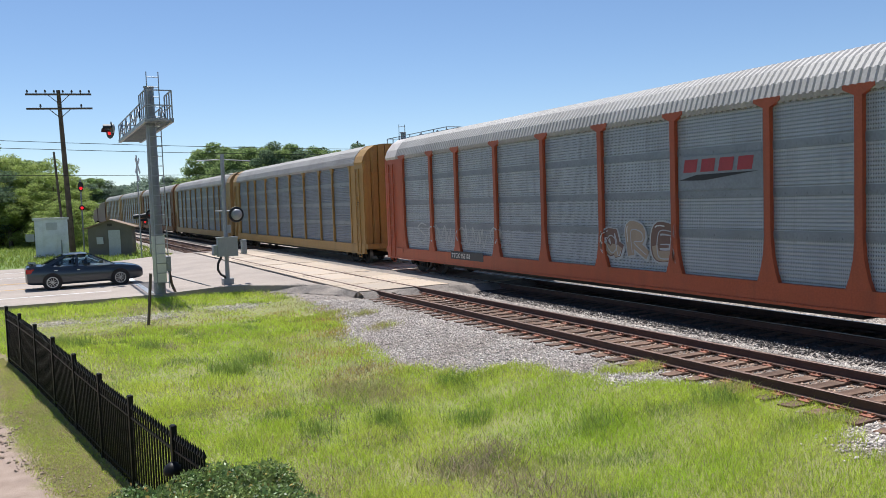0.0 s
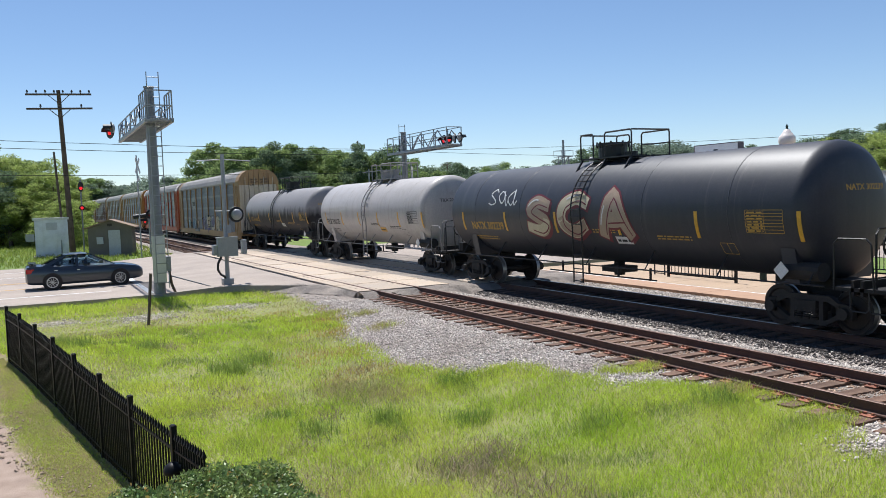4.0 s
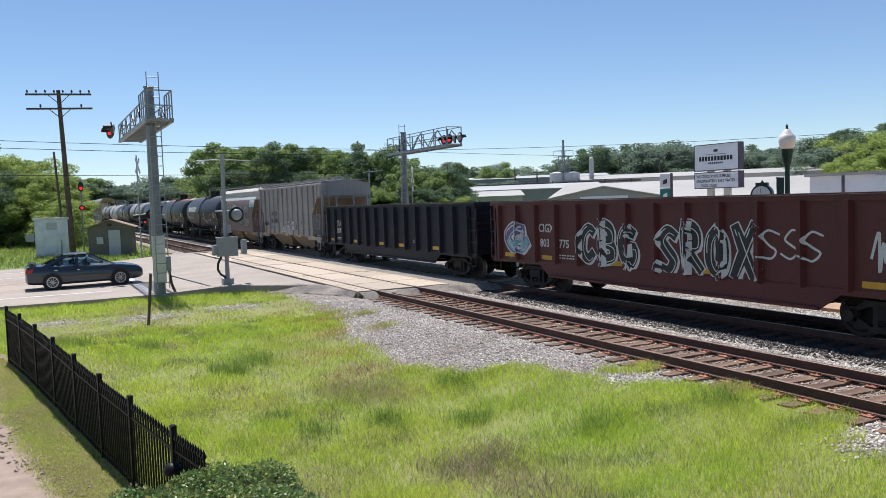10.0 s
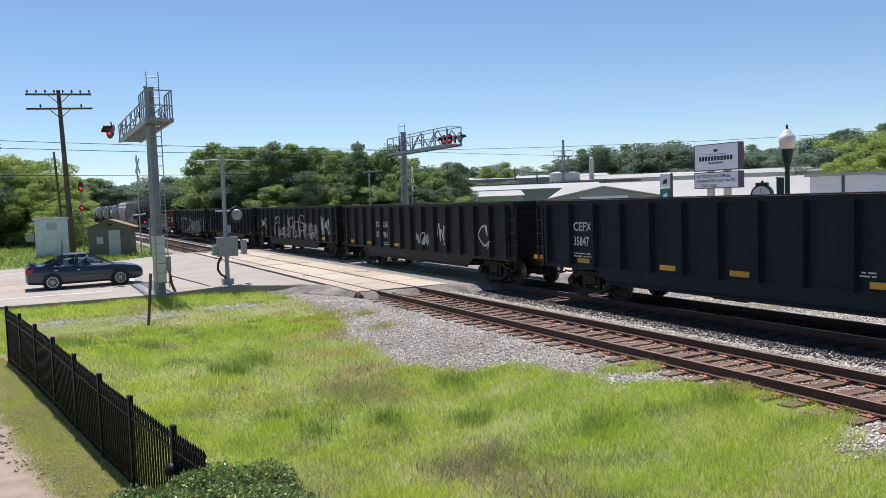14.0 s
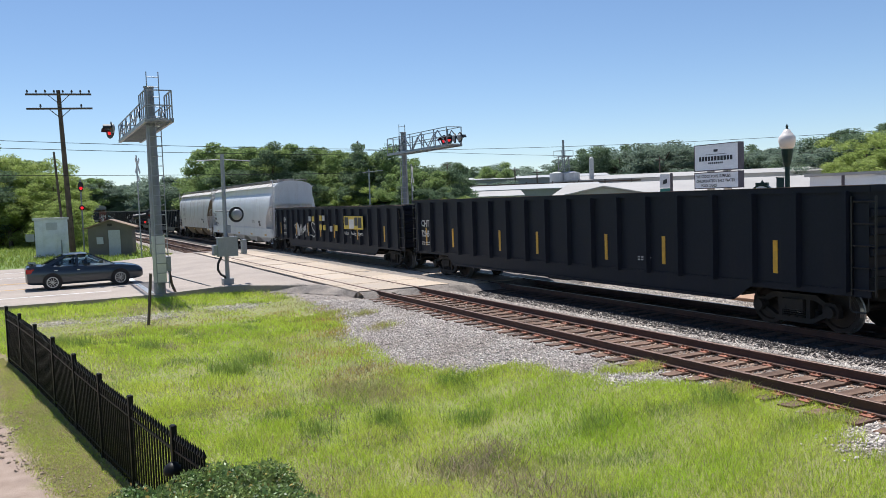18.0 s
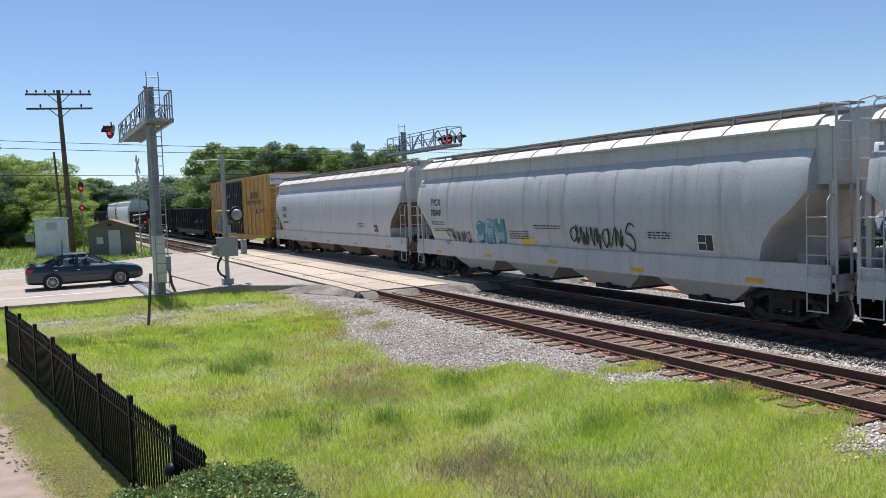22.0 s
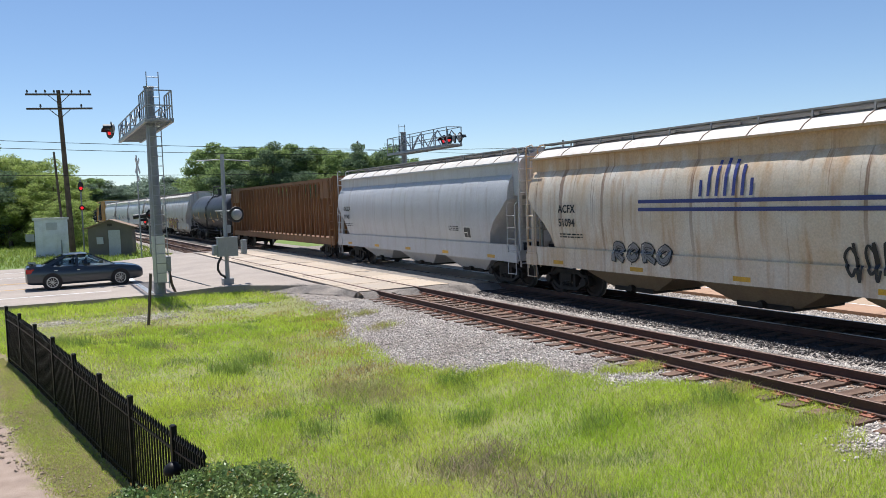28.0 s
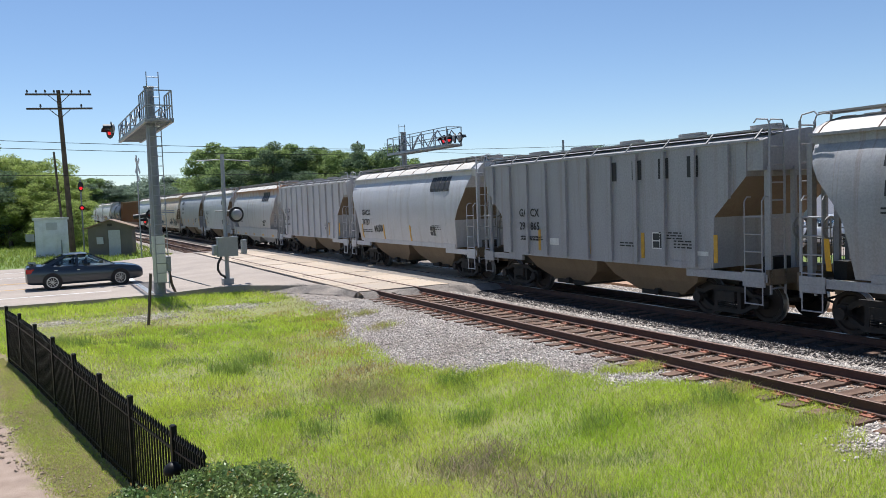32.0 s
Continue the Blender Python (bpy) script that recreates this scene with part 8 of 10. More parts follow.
    wy = np.concatenate([rng.normal(cy, r * 0.6, int((650 if cy < 10 else 330) * r)) for cx, cy, r in cs])
    blades("dead_weeds", wx, wy, rng.uniform(0.06, 0.24, len(wx)), np.full(len(wx), 0.010), rng, M["weed"], "tangled brown dead weeds in the grass", 0.9, "weeds")
    # low tufts that have taken hold in the gravel
    for cx, cy, r, dead in ((9.0, 11.35, 0.22, 0.3), (9.35, 11.1, 0.3, 0.3), (9.75, 11.2, 0.25, 0.4), (9.6, 9.3, 0.22, 0.6), (9.85, 9.1, 0.2, 0.6), (7.8, 19.0, 0.35, 0.9), (8.2, 21.4, 0.35, 0.9), (7.6, 22.4, 0.4, 0.8), (9.2, 7.2, 0.3, 0.5), (6.9, 13.8, 0.25, 0.3)):
        k = int(1500 * r)
        gx, gy = rng.normal(cx, r * 0.6, k), rng.normal(cy, r * 0.5, k)
        hh = rng.uniform(0.05, 0.2, k)
        dd = rng.random(k) < dead
        blades("gravel_tuft", gx[~dd], gy[~dd], hh[~dd], np.full((~dd).sum(), 0.009), rng, M["grass"], "small green tuft growing in the gravel", 0.6)
        blades("gravel_tuft", gx[dd], gy[dd], hh[dd], np.full(dd.sum(), 0.009), rng, M["grass_dry"], "small straw-coloured tuft growing in the gravel", 0.6)
    # short trodden grass on the other side of the fence
    vy = rng.uniform(8.5, 21, 150000)
    vx = fence_x(vy) - rng.uniform(0.0, 1.5, len(vy))
    wv = field_noise(vx, vy, 1.3, 3)
    d = vx - fence_x(vy)
    keep = (d < -0.03) & (rng.random(len(vx)) < np.clip((np.interp(vy, (8, 16, 18.5, 23), (0.95, 0.9, 0.5, 0.15)) + d) * 3.2 + 0.4 + 0.9 * wv, 0, 1))
    vx, vy = vx[keep], vy[keep]
    half = rng.random(len(vx)) < 0.66 + 0.5 * field_noise(vx, vy, 0.9, 9)
    vh = rng.uniform(0.012, 0.045, len(vx))
    blades("verge_grass", vx[half], vy[half], vh[half], np.full(half.sum(), 0.010), rng, M["grass_dry"], "thin dry trodden grass beside the dirt path", 0.6)
    blades("verge_grass_green", vx[~half], vy[~half], vh[~half], np.full((~half).sum(), 0.010), rng, M["grass"], "short green grass along the foot of the fence", 0.6)
    # broken clods where the grass gives way to the dirt
    cy_ = rng.uniform(9.0, 19.0, 420)
    cx_ = fence_x(cy_) - 0.95 + 0.28 * np.sin(cy_ * 1.7) + rng.normal(0, 0.1, 420)
    spots = np.array([(a, b, ground_z(a, b) + 0.004) for a, b in zip(cx_, cy_)])
    scatter_stones("dirt_clods", spots, rng.uniform(0.008, 0.04, 420), M["dirt"], "broken clods of dry dirt along the path")
    # taller grass beyond the road and beside the far track
    fx, fy = spread(-14, 9.0, 55.5, 110, 26000)
    keep = (fy > 53.6 + 0.22 * np.clip(fx, -20, 9) + 1.0) & (fx + 3.2e-5 * np.clip(fy - 40, 0, None) ** 2 < 8.4)
    fx, fy = fx[keep], fy[keep]
    blades("roadside_grass", fx, fy, rng.uniform(0.08, 0.35, len(fx)), np.full(len(fx), 0.05), rng, M["grass_far"], "green grass beyond the road", 0.5)


# ---------------------------------------------------------------- crossing signals, masts and cabinets
def flasher(parent_thing, at, facing, lit, name="flashing_light"):
    """A round black target with hood and red lens; facing is in degrees about z."""
    m = pose(*at, 0, 0, facing)
    bm = bmesh.new()
    loft(bm, [[m @ Vector(p) for p in circle((0, y, 0), (1, 0, 0), (0, 0, 1), r, 24)] for y, r in ((0.02, 0.02), (0.02, 0.30), (-0.01, 0.31), (-0.02, 0.28), (-0.02, 0.17))], cap=True)
    n = 9
    rings = []
    for y in (-0.02, -0.34):
        rings.append([m @ Vector((0.17 * math.cos(a), y, 0.17 * math.sin(a))) for a in [radians(-5 + 190 * i / n) for i in range(n + 1)]])
    loft(bm, rings, close=False)
    tgt = part(name, bm, M["black_plastic"], parent_thing)
    bm = bmesh.new()
    loft(bm, [[m @ Vector(p) for p in circle((0, y, 0), (1, 0, 0), (0, 0, 1), r, 18)] for y, r in ((-0.03, 0.15), (-0.06, 0.1), (-0.07, 0.01))])
    part("lens", bm, M["red_lamp"] if lit else M["red_unlit"], tgt, "lit red lens" if lit else "dark red lens")
    bm = bmesh.new()
    loft(bm, [[m @ Vector(p) for p in circle((0, y, 0), (1, 0, 0), (0, 0, 1), r, 18)] for y, r in ((0.021, 0.22), (0.07, 0.21), (0.13, 0.15), (0.16, 0.03))])
    part("housing", bm, M["grey_box"], tgt, "grey metal rear housing", smooth=True)
    return tgt


def cantilever(base, top, arm_z, arm_dir, arm_len, back_len, label, ladder_side, lights, boxes=True, deep=0.95, off=0.0, arm_rail=1.05):
    """A crossing mast with a ladder, a railed walkway arm and flashing lights."""
    g = thing("crossing_signal_mast", pose(*base), label, "signal mast", "crossing signals")
    bm = bmesh.new()
    loft(bm, [circle((0, 0, z), (1, 0, 0), (0, 1, 0), r, 20) for z, r in ((0, 0.21), (top * 0.4, 0.2), (top, 0.17))])
    rod(bm, (0, 0, top), (0, 0, top + 0.06), 0.19, 20)
    part("mast", bm, M["galv_mast"], g, smooth=False)
    bm = bmesh.new()
    rod(bm, (0, 0, -0.25), (0, 0, 0.06), 0.42, 20)
    for a in range(8):
        rod(bm, (0.32 * math.cos(a * 0.785), 0.32 * math.sin(a * 0.785), 0.0), (0.32 * math.cos(a * 0.785), 0.32 * math.sin(a * 0.785), 0.16), 0.03)
    part("base_plate", bm, M["galv"], g)
    dx, dy = arm_dir
    u = Vector((dx, dy, 0)).normalized()
    s = Vector((-u.y, u.x, 0))
    A = lambda a, b, z: u * a + s * (b - off) + Vector((0, 0, z))
    # ladder
    bm = bmesh.new()
    lx, ly = ladder_side
    o = Vector((lx, ly, 0))
    t = Vector((1, 0, 0))
    for k in (-0.21, 0.21):
        p = o + t * k
        bar(bm, (p.x, p.y, 0.4), (p.x, p.y, top + 0.55), 0.032)
    z = 0.6
    while z < top + 0.5:
        rod(bm, o + t * -0.21 + Vector((0, 0, z)), o + t * 0.21 + Vector((0, 0, z)), 0.016)
        z += 0.36
    part("ladder", bm, M["galv"], g)
    # walkway deck and truss
    w = deep / 2
    bm = bmesh.new()
    for b in (-w, w):
        bar(bm, A(-back_len, b, arm_z), A(arm_len, b, arm_z), 0.10, 0.14)
    n = max(4, int((arm_len + back_len) / 0.45))
    for i in range(n + 1):
        a = -back_len + (arm_len + back_len) * i / n
        bar(bm, A(a, -w, arm_z), A(a, w, arm_z), 0.06, 0.04)
    m = Matrix.Identity(4)
    for b in (-0.6, -0.36, -0.12, 0.12, 0.36, 0.6):
        bar(bm, A(-back_len, w * b, arm_z + 0.07), A(arm_len, w * b, arm_z + 0.07), 0.06, 0.03)
    part("walkway", bm, M["galv"], g)
    bm = bmesh.new()
    rail_h = 1.05
    for b in (-w, w):
        for a0, a1, top_h, pitch in ((-back_len, 0.35, rail_h, 0.45 if arm_rail < rail_h else 1.5), (0.35, arm_len, arm_rail, 1.5)):
            for hh in (top_h * 0.5, top_h):
                bar(bm, A(a0, b, arm_z + hh), A(a1, b, arm_z + hh), 0.04)
            k = max(2, int((a1 - a0) / pitch))
            for i in range(k + 1):
                a = a0 + (a1 - a0) * i / k
                bar(bm, A(a, b, arm_z), A(a, b, arm_z + top_h), 0.045)
    for a, top_h in ((-back_len, rail_h), (arm_len, arm_rail)):
        for hh in (top_h * 0.5, top_h):
            bar(bm, A(a, -w, arm_z + hh), A(a, w, arm_z + hh), 0.04)
    part("railing", bm, M["galv"], g)
    for b in (-w, w):
        k = max(2, int(arm_len / 1.9))
        for i in range(k):
            a0, a1 = arm_len * i / k, arm_len * (i + 1) / k
            top_p = A((a0 + a1) / 2, b, arm_z + arm_rail * 0.92)
            for p, q in ((A(a0, b, arm_z), top_p), (top_p, A(a1, b, arm_z))):
                bm = bmesh.new()
                bar(bm, p, q, 0.045)
                part("truss_brace", bm, M["galv"], g)
    for at, face, lit in lights:
        flasher(g, at, face, lit)
    if boxes:
        bm = bmesh.new()
        box(bm, -0.23, 0.23, -0.28, -0.205, 0.62, 2.35)
        part("equipment_door", bm, M["aluminium"], g, "pale aluminium equipment panel")
        bm = bmesh.new()
        box(bm, 0.24, 0.42, -0.2, 0.1, 1.0, 1.55)
        part("junction_box", bm, M["grey_box"], g)
        bm = bmesh.new()
        tube(bm, [(0.36, -0.05, 1.0), (0.42, -0.1, 0.5), (0.55, -0.1, 0.15), (0.62, -0.1, -0.2)], 0.05)
        part("conduit", bm, M["pole_wood"], g)
    return g


def build_signals():
    z0 = ground_z(4.13, 31.9)
    cantilever((4.1, 31.7, z0), 7.5 - z0, 6.2 - z0, (0.0, 1.0), 8.3, 1.35, "grey steel crossing signal mast with railed cantilever walkway", (0.1, -0.33),
               [((-0.72, 8.15, 6.62 - z0), -64, True), ((-0.72, 7.45, 6.72 - z0), -90, False)], off=0.13, deep=0.9, arm_rail=0.74)
    cantilever((22.1, 48.9, -0.3), 7.75, 6.45, (0.0, -1.0), 7.15, 1.6, "far crossing signal mast with railed cantilever walkway over the road", (-0.2, -0.25),
               [((0.42, -5.05, 6.9), -80, True), ((0.42, -5.75, 6.9), -80, True), ((0.42, -6.45, 6.9), 75, False), ((0.42, -7.1, 6.9), 90, False)], boxes=False)
    crossbuck((22.5, 48.6, 4.7), 55, "white crossbuck boards on the far signal mast", (22.3, 48.8))
    # roadside signal pole with case, flashing unit and conduit
    zb = ground_z(6.66, 31.9) + 0.12
    g = thing("signal_pole", pose(6.66, 31.9, zb), "grey signal pole with control case, round light and conduit", "signal pole", "crossing signals")
    bm = bmesh.new()
    rod(bm, (0, 0, 0.1), (0.02, 0, 5.25), 0.085, 14, 0.075)
    part("pole", bm, M["galv"], g)
    bm = bmesh.new()
    box(bm, -0.2, 0.2, -0.2, 0.2, -0.1, 0.42)
    box(bm, -0.28, 0.28, -0.28, 0.28, -0.3, -0.02)
    part("pole_base", bm, M["grey_box"], g)
    bm = bmesh.new()
    box(bm, -0.38, 0.38, -0.36, -0.1, 1.30, 2.02)
    box(bm, -0.41, 0.41, -0.38, -0.08, 2.0, 2.05)
    box(bm, -0.1, 0.1, -0.375, -0.35, 1.52, 1.62)
    part("control_case", bm, M["grey_box"], g, "grey steel control case")
    for x in (-0.46, 0.66):
        bm = bmesh.new()
        box(bm, x - 0.07, x + 0.09, -0.25, 0.1, 1.35, 1.9 if x > 0 else 1.75)
        part("side_box", bm, M["galv"], g)
    bm = bmesh.new()
    tube(bm, [(-0.25, -0.25, 1.3), (-0.38, -0.25, 1.05), (-0.4, -0.22, 0.8), (-0.28, -0.18, 0.6), (-0.12, -0.12, 0.5), (-0.1, -0.1, 0.3)], 0.045, 8)
    part("conduit", bm, M["cable"], g)
    bm = bmesh.new()
    rod(bm, (-0.35, 0, 3.05), (0.55, 0, 3.05), 0.03)
    rod(bm, (0.0, 0, 5.05), (-0.95, 0, 5.0), 0.02)
    rod(bm, (0.0, 0, 5.05), (1.1, 0, 4.98), 0.02)
    box(bm, 0.06, 0.2, -0.1, 0.1, 2.2, 2.5)
    part("cross_arm", bm, M["galv"], g)
    flasher(g, (0.45, -0.05, 2.9), 190, False)
    bm = bmesh.new()
    bar(bm, (-2.0, 0.6, 0.62), (-0.15, -0.1, -0.02), 0.04)
    part("guy_bar", bm, M["galv_mast"], g)


def crossbuck(at, turn, label, base):
    g = thing("crossbuck_sign", pose(at[0], at[1], at[2], 0, 0, turn), label, "sign")
    for a in (35, -35):
        bm = bmesh.new()
        m = pose(0, 0.012 if a > 0 else -0.012, 0, 0, a + 90, 0)
        box(bm, -0.61, 0.61, -0.008, 0.008, -0.11, 0.11, m)
        part("board", bm, M["paint_white"], g)
    bm = bmesh.new()
    rod(bm, (0, 0.05, -at[2] - 0.3), (0, 0.05, 0.7), 0.045)
    part("post", bm, M["galv"], g)
    bm = bmesh.new()
    box(bm, -0.2, 0.2, -0.02, 0.0, -1.05, -0.7)
    part("track_count_sign", bm, M["paint_white"], g)


def build_road_furniture():
    # leaning dark stake in the grass
    g = thing("marker_stake", pose(2.73, 24.07, ground_z(2.73, 24.07)), "leaning dark steel stake in a patch of gravel", "stake")
    bm = bmesh.new()
    bar(bm, (0, 0, -0.2), (0.16, 0.05, 1.5), 0.085, 0.05)
    part("stake_bar", bm, M["pole_wood"], g)
    # crossbuck seen thin on its edge, and a far black light unit
    crossbuck((6.5, 58.0, 6.0), 62, "white crossbuck seen nearly edge-on across the road", (6.5, 58))
    g = thing("crossing_gate_signal", pose(7.3, 60.0, ground_z(7.3, 60)), "far crossing signal post with a hooded black light", "signal pole", "crossing signals")
    bm = bmesh.new()
    rod(bm, (0, 0, 0), (0, 0, 3.3), 0.06, 10)
    part("pole", bm, M["galv"], g)
    bm = bmesh.new()
    rod(bm, (-1.05, 0, 2.75), (-0.15, 0, 2.85), 0.16, 14, 0.14)
    part("hood", bm, M["black_plastic"], g)
    flasher(g, (0.05, -0.1, 2.9), 20, False)
    flasher(g, (-0.25, 0.0, 2.45), -70, True)
    for x, y, z, bot, big_by in ((3.53, 70.0, 4.9, 3.35, 0.9), (18.61, 110.0, 6.16, 3.80, 1.45)):
        g = thing("rail_signal", pose(x, y, 0), "railway block signal showing red lamps", "signal", "block signals")
        bm = bmesh.new()
        rod(bm, (0, 0.15, -0.4), (0, 0.15, z + 0.7), 0.06, 10)
        part("pole", bm, M["galv_mast"], g)
        for zz in (z, bot):
            bm = bmesh.new()
            big = zz == z
            r, tall_r, up = 0.24 * big_by, (0.44 if big else 0.24) * big_by, (0.12 if big else 0.0) * big_by
            loft(bm, [circle((0, y2, zz + up), (1, 0, 0), (0, 0, 1), r, 18, tall_r) for y2 in (-0.02, 0.03)])
            rod(bm, (0, -0.3, zz + 0.06 * big_by), (0, 0, zz + 0.06 * big_by), 0.16 * big_by, 12)
            head = part("signal_head", bm, M["black_plastic"], g)
            bm = bmesh.new()
            rod(bm, (0, -0.32, zz - 0.02), (0, -0.305, zz - 0.02), 0.125 * big_by, 16)
            part("lens", bm, M["red_lamp"], head, "lit red lens")
    g = thing("signal_case", pose(4.9, 80, ground_z(5, 80)), "small grey signal case on legs in the grass", "cabinet")
    bm = bmesh.new()
    box(bm, -0.35, 0.35, -0.3, 0.3, 0.75, 1.5)
    part("case", bm, M["grey_box"], g)
    for sx in (-0.3, 0.3):
        bm = bmesh.new()
        bar(bm, (sx, 0, -0.1), (sx, 0, 0.8), 0.06)
        part("leg", bm, M["galv_mast"], g)


def build_sheds():
    z = -0.30
    # tan hut with a gabled roof
    g = thing("equipment_hut", pose(4.95, 63.2, z, 0, 0, -12), "tan equipment hut with gabled roof, pale door and vent", "hut")
    hw, d, e, r = 1.50, 2.2, 2.12, 2.62
    bm = bmesh.new()
    prism(bm, [(-hw, 0), (hw, 0), (hw, e), (0, r), (-hw, e)], 0, d)
    part("wall", bm, M["hut"], g)
    bm = bmesh.new()
    for s in (-1, 1):
        prism(bm, [(0, r + 0.02), (s * (hw + 0.28), e - 0.08), (s * (hw + 0.28), e - 0.01), (0, r + 0.1)], -0.3, d + 0.3)
    part("roof", bm, M["hut_roof"], g, "weathered brown roof")
    bm = bmesh.new()
    box(bm, -0.12, 0.68, -0.05, 0.01, 0.02, 1.92)
    part("door", bm, M["hut_door"], g, "pale grey door")
    bm = bmesh.new()
    box(bm, -0.2, -0.13, -0.03, 0.01, 0.0, 1.98)
    box(bm, 0.69, 0.76, -0.03, 0.01, 0.0, 1.98)
    box(bm, -0.2, 0.76, -0.03, 0.01, 1.94, 2.0)
    part("door_frame", bm, M["hut"], g)
    bm = bmesh.new()
    box(bm, -0.92, -0.47, -0.12, 0.0, 0.95, 1.45)
    part("meter_box", bm, M["hut_door"], g)
    bm = bmesh.new()
    for k in range(4):
        box(bm, -0.15, 0.15, -0.03, 0.0, 2.22 + 0.05 * k, 2.25 + 0.05 * k)
    part("vent", bm, M["hole_dark"], g)
    # silver relay house
    g = thing("relay_cabinet", pose(1.2, 66.8, z, 0, 0, -2), "silver metal relay house with a flat white roof", "cabinet")
    bm = bmesh.new()
    box(bm, -1.12, 1.12, 0, 1.6, 0.1, 2.8)
    part("case", bm, M["silver"], g)
    bm = bmesh.new()
    box(bm, -1.22, 1.22, -0.1, 1.7, 2.8, 2.97)
    part("roof", bm, M["paint_white"], g)
    for x0, x1, z0, z1, nm, mt in ((-0.35, 0.4, 2.05, 2.6, "notice", "hut_door"), (0.25, 0.75, 1.3, 1.85, "meter_box", "silver"), (-1.75, -1.16, 1.25, 1.8, "side_box", "galv")):
        bm = bmesh.new()
        box(bm, x0, x1, -0.12 if nm != "notice" else -0.01, 0.02, z0, z1)
        part(nm, bm, M[mt], g)
    bm = bmesh.new()
    rod(bm, (0.62, -0.06, 0), (0.62, -0.06, 1.3), 0.04)
    part("conduit", bm, M["galv"], g)
    bm = bmesh.new()
    box(bm, -1.3, 1.3, -0.2, 1.8, -0.2, 0.1)
    part("slab", bm, M["concrete_road"], g)


def build_poles():
    g = thing("utility_pole", pose(2.72, 70.5, -0.4, 0, -1.5, 0), "tall dark wooden utility pole with two cross-arms and insulators", "utility pole")
    bm = bmesh.new()
    rod(bm, (0, 0, 0), (0, 0, 13.0), 0.24, 12, 0.15)
    part("pole", bm, M["pole_wood"], g)
    bm = bmesh.new()
    rod(bm, (-0.55, -0.1, 0), (-0.72, -0.1, 8.2), 0.10, 8, 0.08)
    part("stub_pole", bm, M["pole_wood"], g)
    for z, n in ((12.65, 8), (11.55, 2)):
        bm = bmesh.new()
        box(bm, -2.35, 2.35, -0.24, -0.12, z - 0.07, z + 0.07)
        for s in (-1, 1):
            bar(bm, (s * 0.75, -0.2, z - 0.05), (0, -0.15, z - 0.75), 0.05)
        arm = part("cross_arm", bm, M["pole_wood"], g)
        for i in range(n):
            x = -2.2 + 4.4 * i / (n - 1) if n > 2 else (-1.35 + 2.9 * i)
            if abs(x) > 0.25:
                bm = bmesh.new()
                loft(bm, [circle((x, -0.18, z + zz), (1, 0, 0), (0, 1, 0), r, 10) for zz, r in ((0.07, 0.03), (0.15, 0.03), (0.16, 0.08), (0.22, 0.09), (0.26, 0.05), (0.33, 0.06), (0.36, 0.02))])
                part("insulator", bm, M["cable"], arm)
    wires = thing("overhead_wires", pose(0, 0, 0), "thin dark overhead wires spanning the road", "cables")
    def wire(a, b, sag, r=0.014):
        bm = bmesh.new()
        a, b = Vector(a), Vector(b)
        tube(bm, [a.lerp(b, t / 14) - Vector((0, 0, sag * 4 * (t / 14) * (1 - t / 14))) for t in range(15)], r, 5)
        part("wire", bm, M["cable"], wires)
    wire((-40, 58, 9.8), (26, 66, 7.6), 0.5, 0.02)
    wire((-40, 58, 9.3), (26, 66, 7.1), 0.5, 0.02)
    wire((-40, 61, 6.9), (26, 62, 5.4), 0.4, 0.018)
    wire((26, 66, 7.6), (90, 60, 7.2), 0.8, 0.016)
    wire((30, 140, 12.5), (150, 80, 13), 1.5, 0.035)
    g = thing("light_pole", pose(27.6, 69, -0.3), "slender pale street light pole with a short arm", "street lamp")
    bm = bmesh.new()
    rod(bm, (0, 0, 0), (0, 0, 6.3), 0.09, 10, 0.06)
    part("pole", bm, M["galv"], g)
    bm = bmesh.new()
    rod(bm, (-0.6, 0, 6.0), (1.25, 0, 6.15), 0.035)
    box(bm, 0.85, 1.35, -0.1, 0.1, 6.1, 6.2)
    part("arm", bm, M["galv"], g)
    for x, y, hgt in ((36.0, 93.3, 10.9), (61, 118, 9.5), (74, 118, 8.5), (78.5, 118, 8.0), (99, 110, 9.5)):
        g = thing("utility_pole", pose(x, y, -0.4), "weathered wooden pole in the distance", "utility pole", "distant poles")
        bm = bmesh.new()
        rod(bm, (0, 0, 0), (0, 0, hgt), 0.16, 8, 0.1)
        part("pole", bm, M["pole_wood"], g)
        bm = bmesh.new()
        box(bm, -0.9, 0.9, -0.1, 0, hgt - 0.6, hgt - 0.45)
        part("cross_arm", bm, M["pole_wood"], g)


M["hut"] = mat("hut_wall_paint", (0.18, 0.16, 0.14), 0.85, 0, (0.145, 0.13, 0.11), 0.7, 1.5, 25, 0.15)
M["hut_roof"] = mat("hut_roof_shingle", (0.27, 0.19, 0.13), 0.9, 0, (0.20, 0.14, 0.10), 0.8, 2, 20, 0.3)
M["hut_door"] = mat("pale_door_paint", (0.50, 0.51, 0.52), 0.6, 0, (0.42, 0.43, 0.44), 0.6, 2, 30, 0.05)
M["silver"] = mat("silver_sheet_metal", (0.70, 0.72, 0.76), 0.45, 0.4, (0.46, 0.48, 0.51), 0.6, 1.5, 30, 0.08, streak=0.2, streak_col=(0.35, 0.34, 0.33))
build_fence()
build_hedge()
build_grass()
build_signals()
build_road_furniture()
build_sheds()
build_poles()


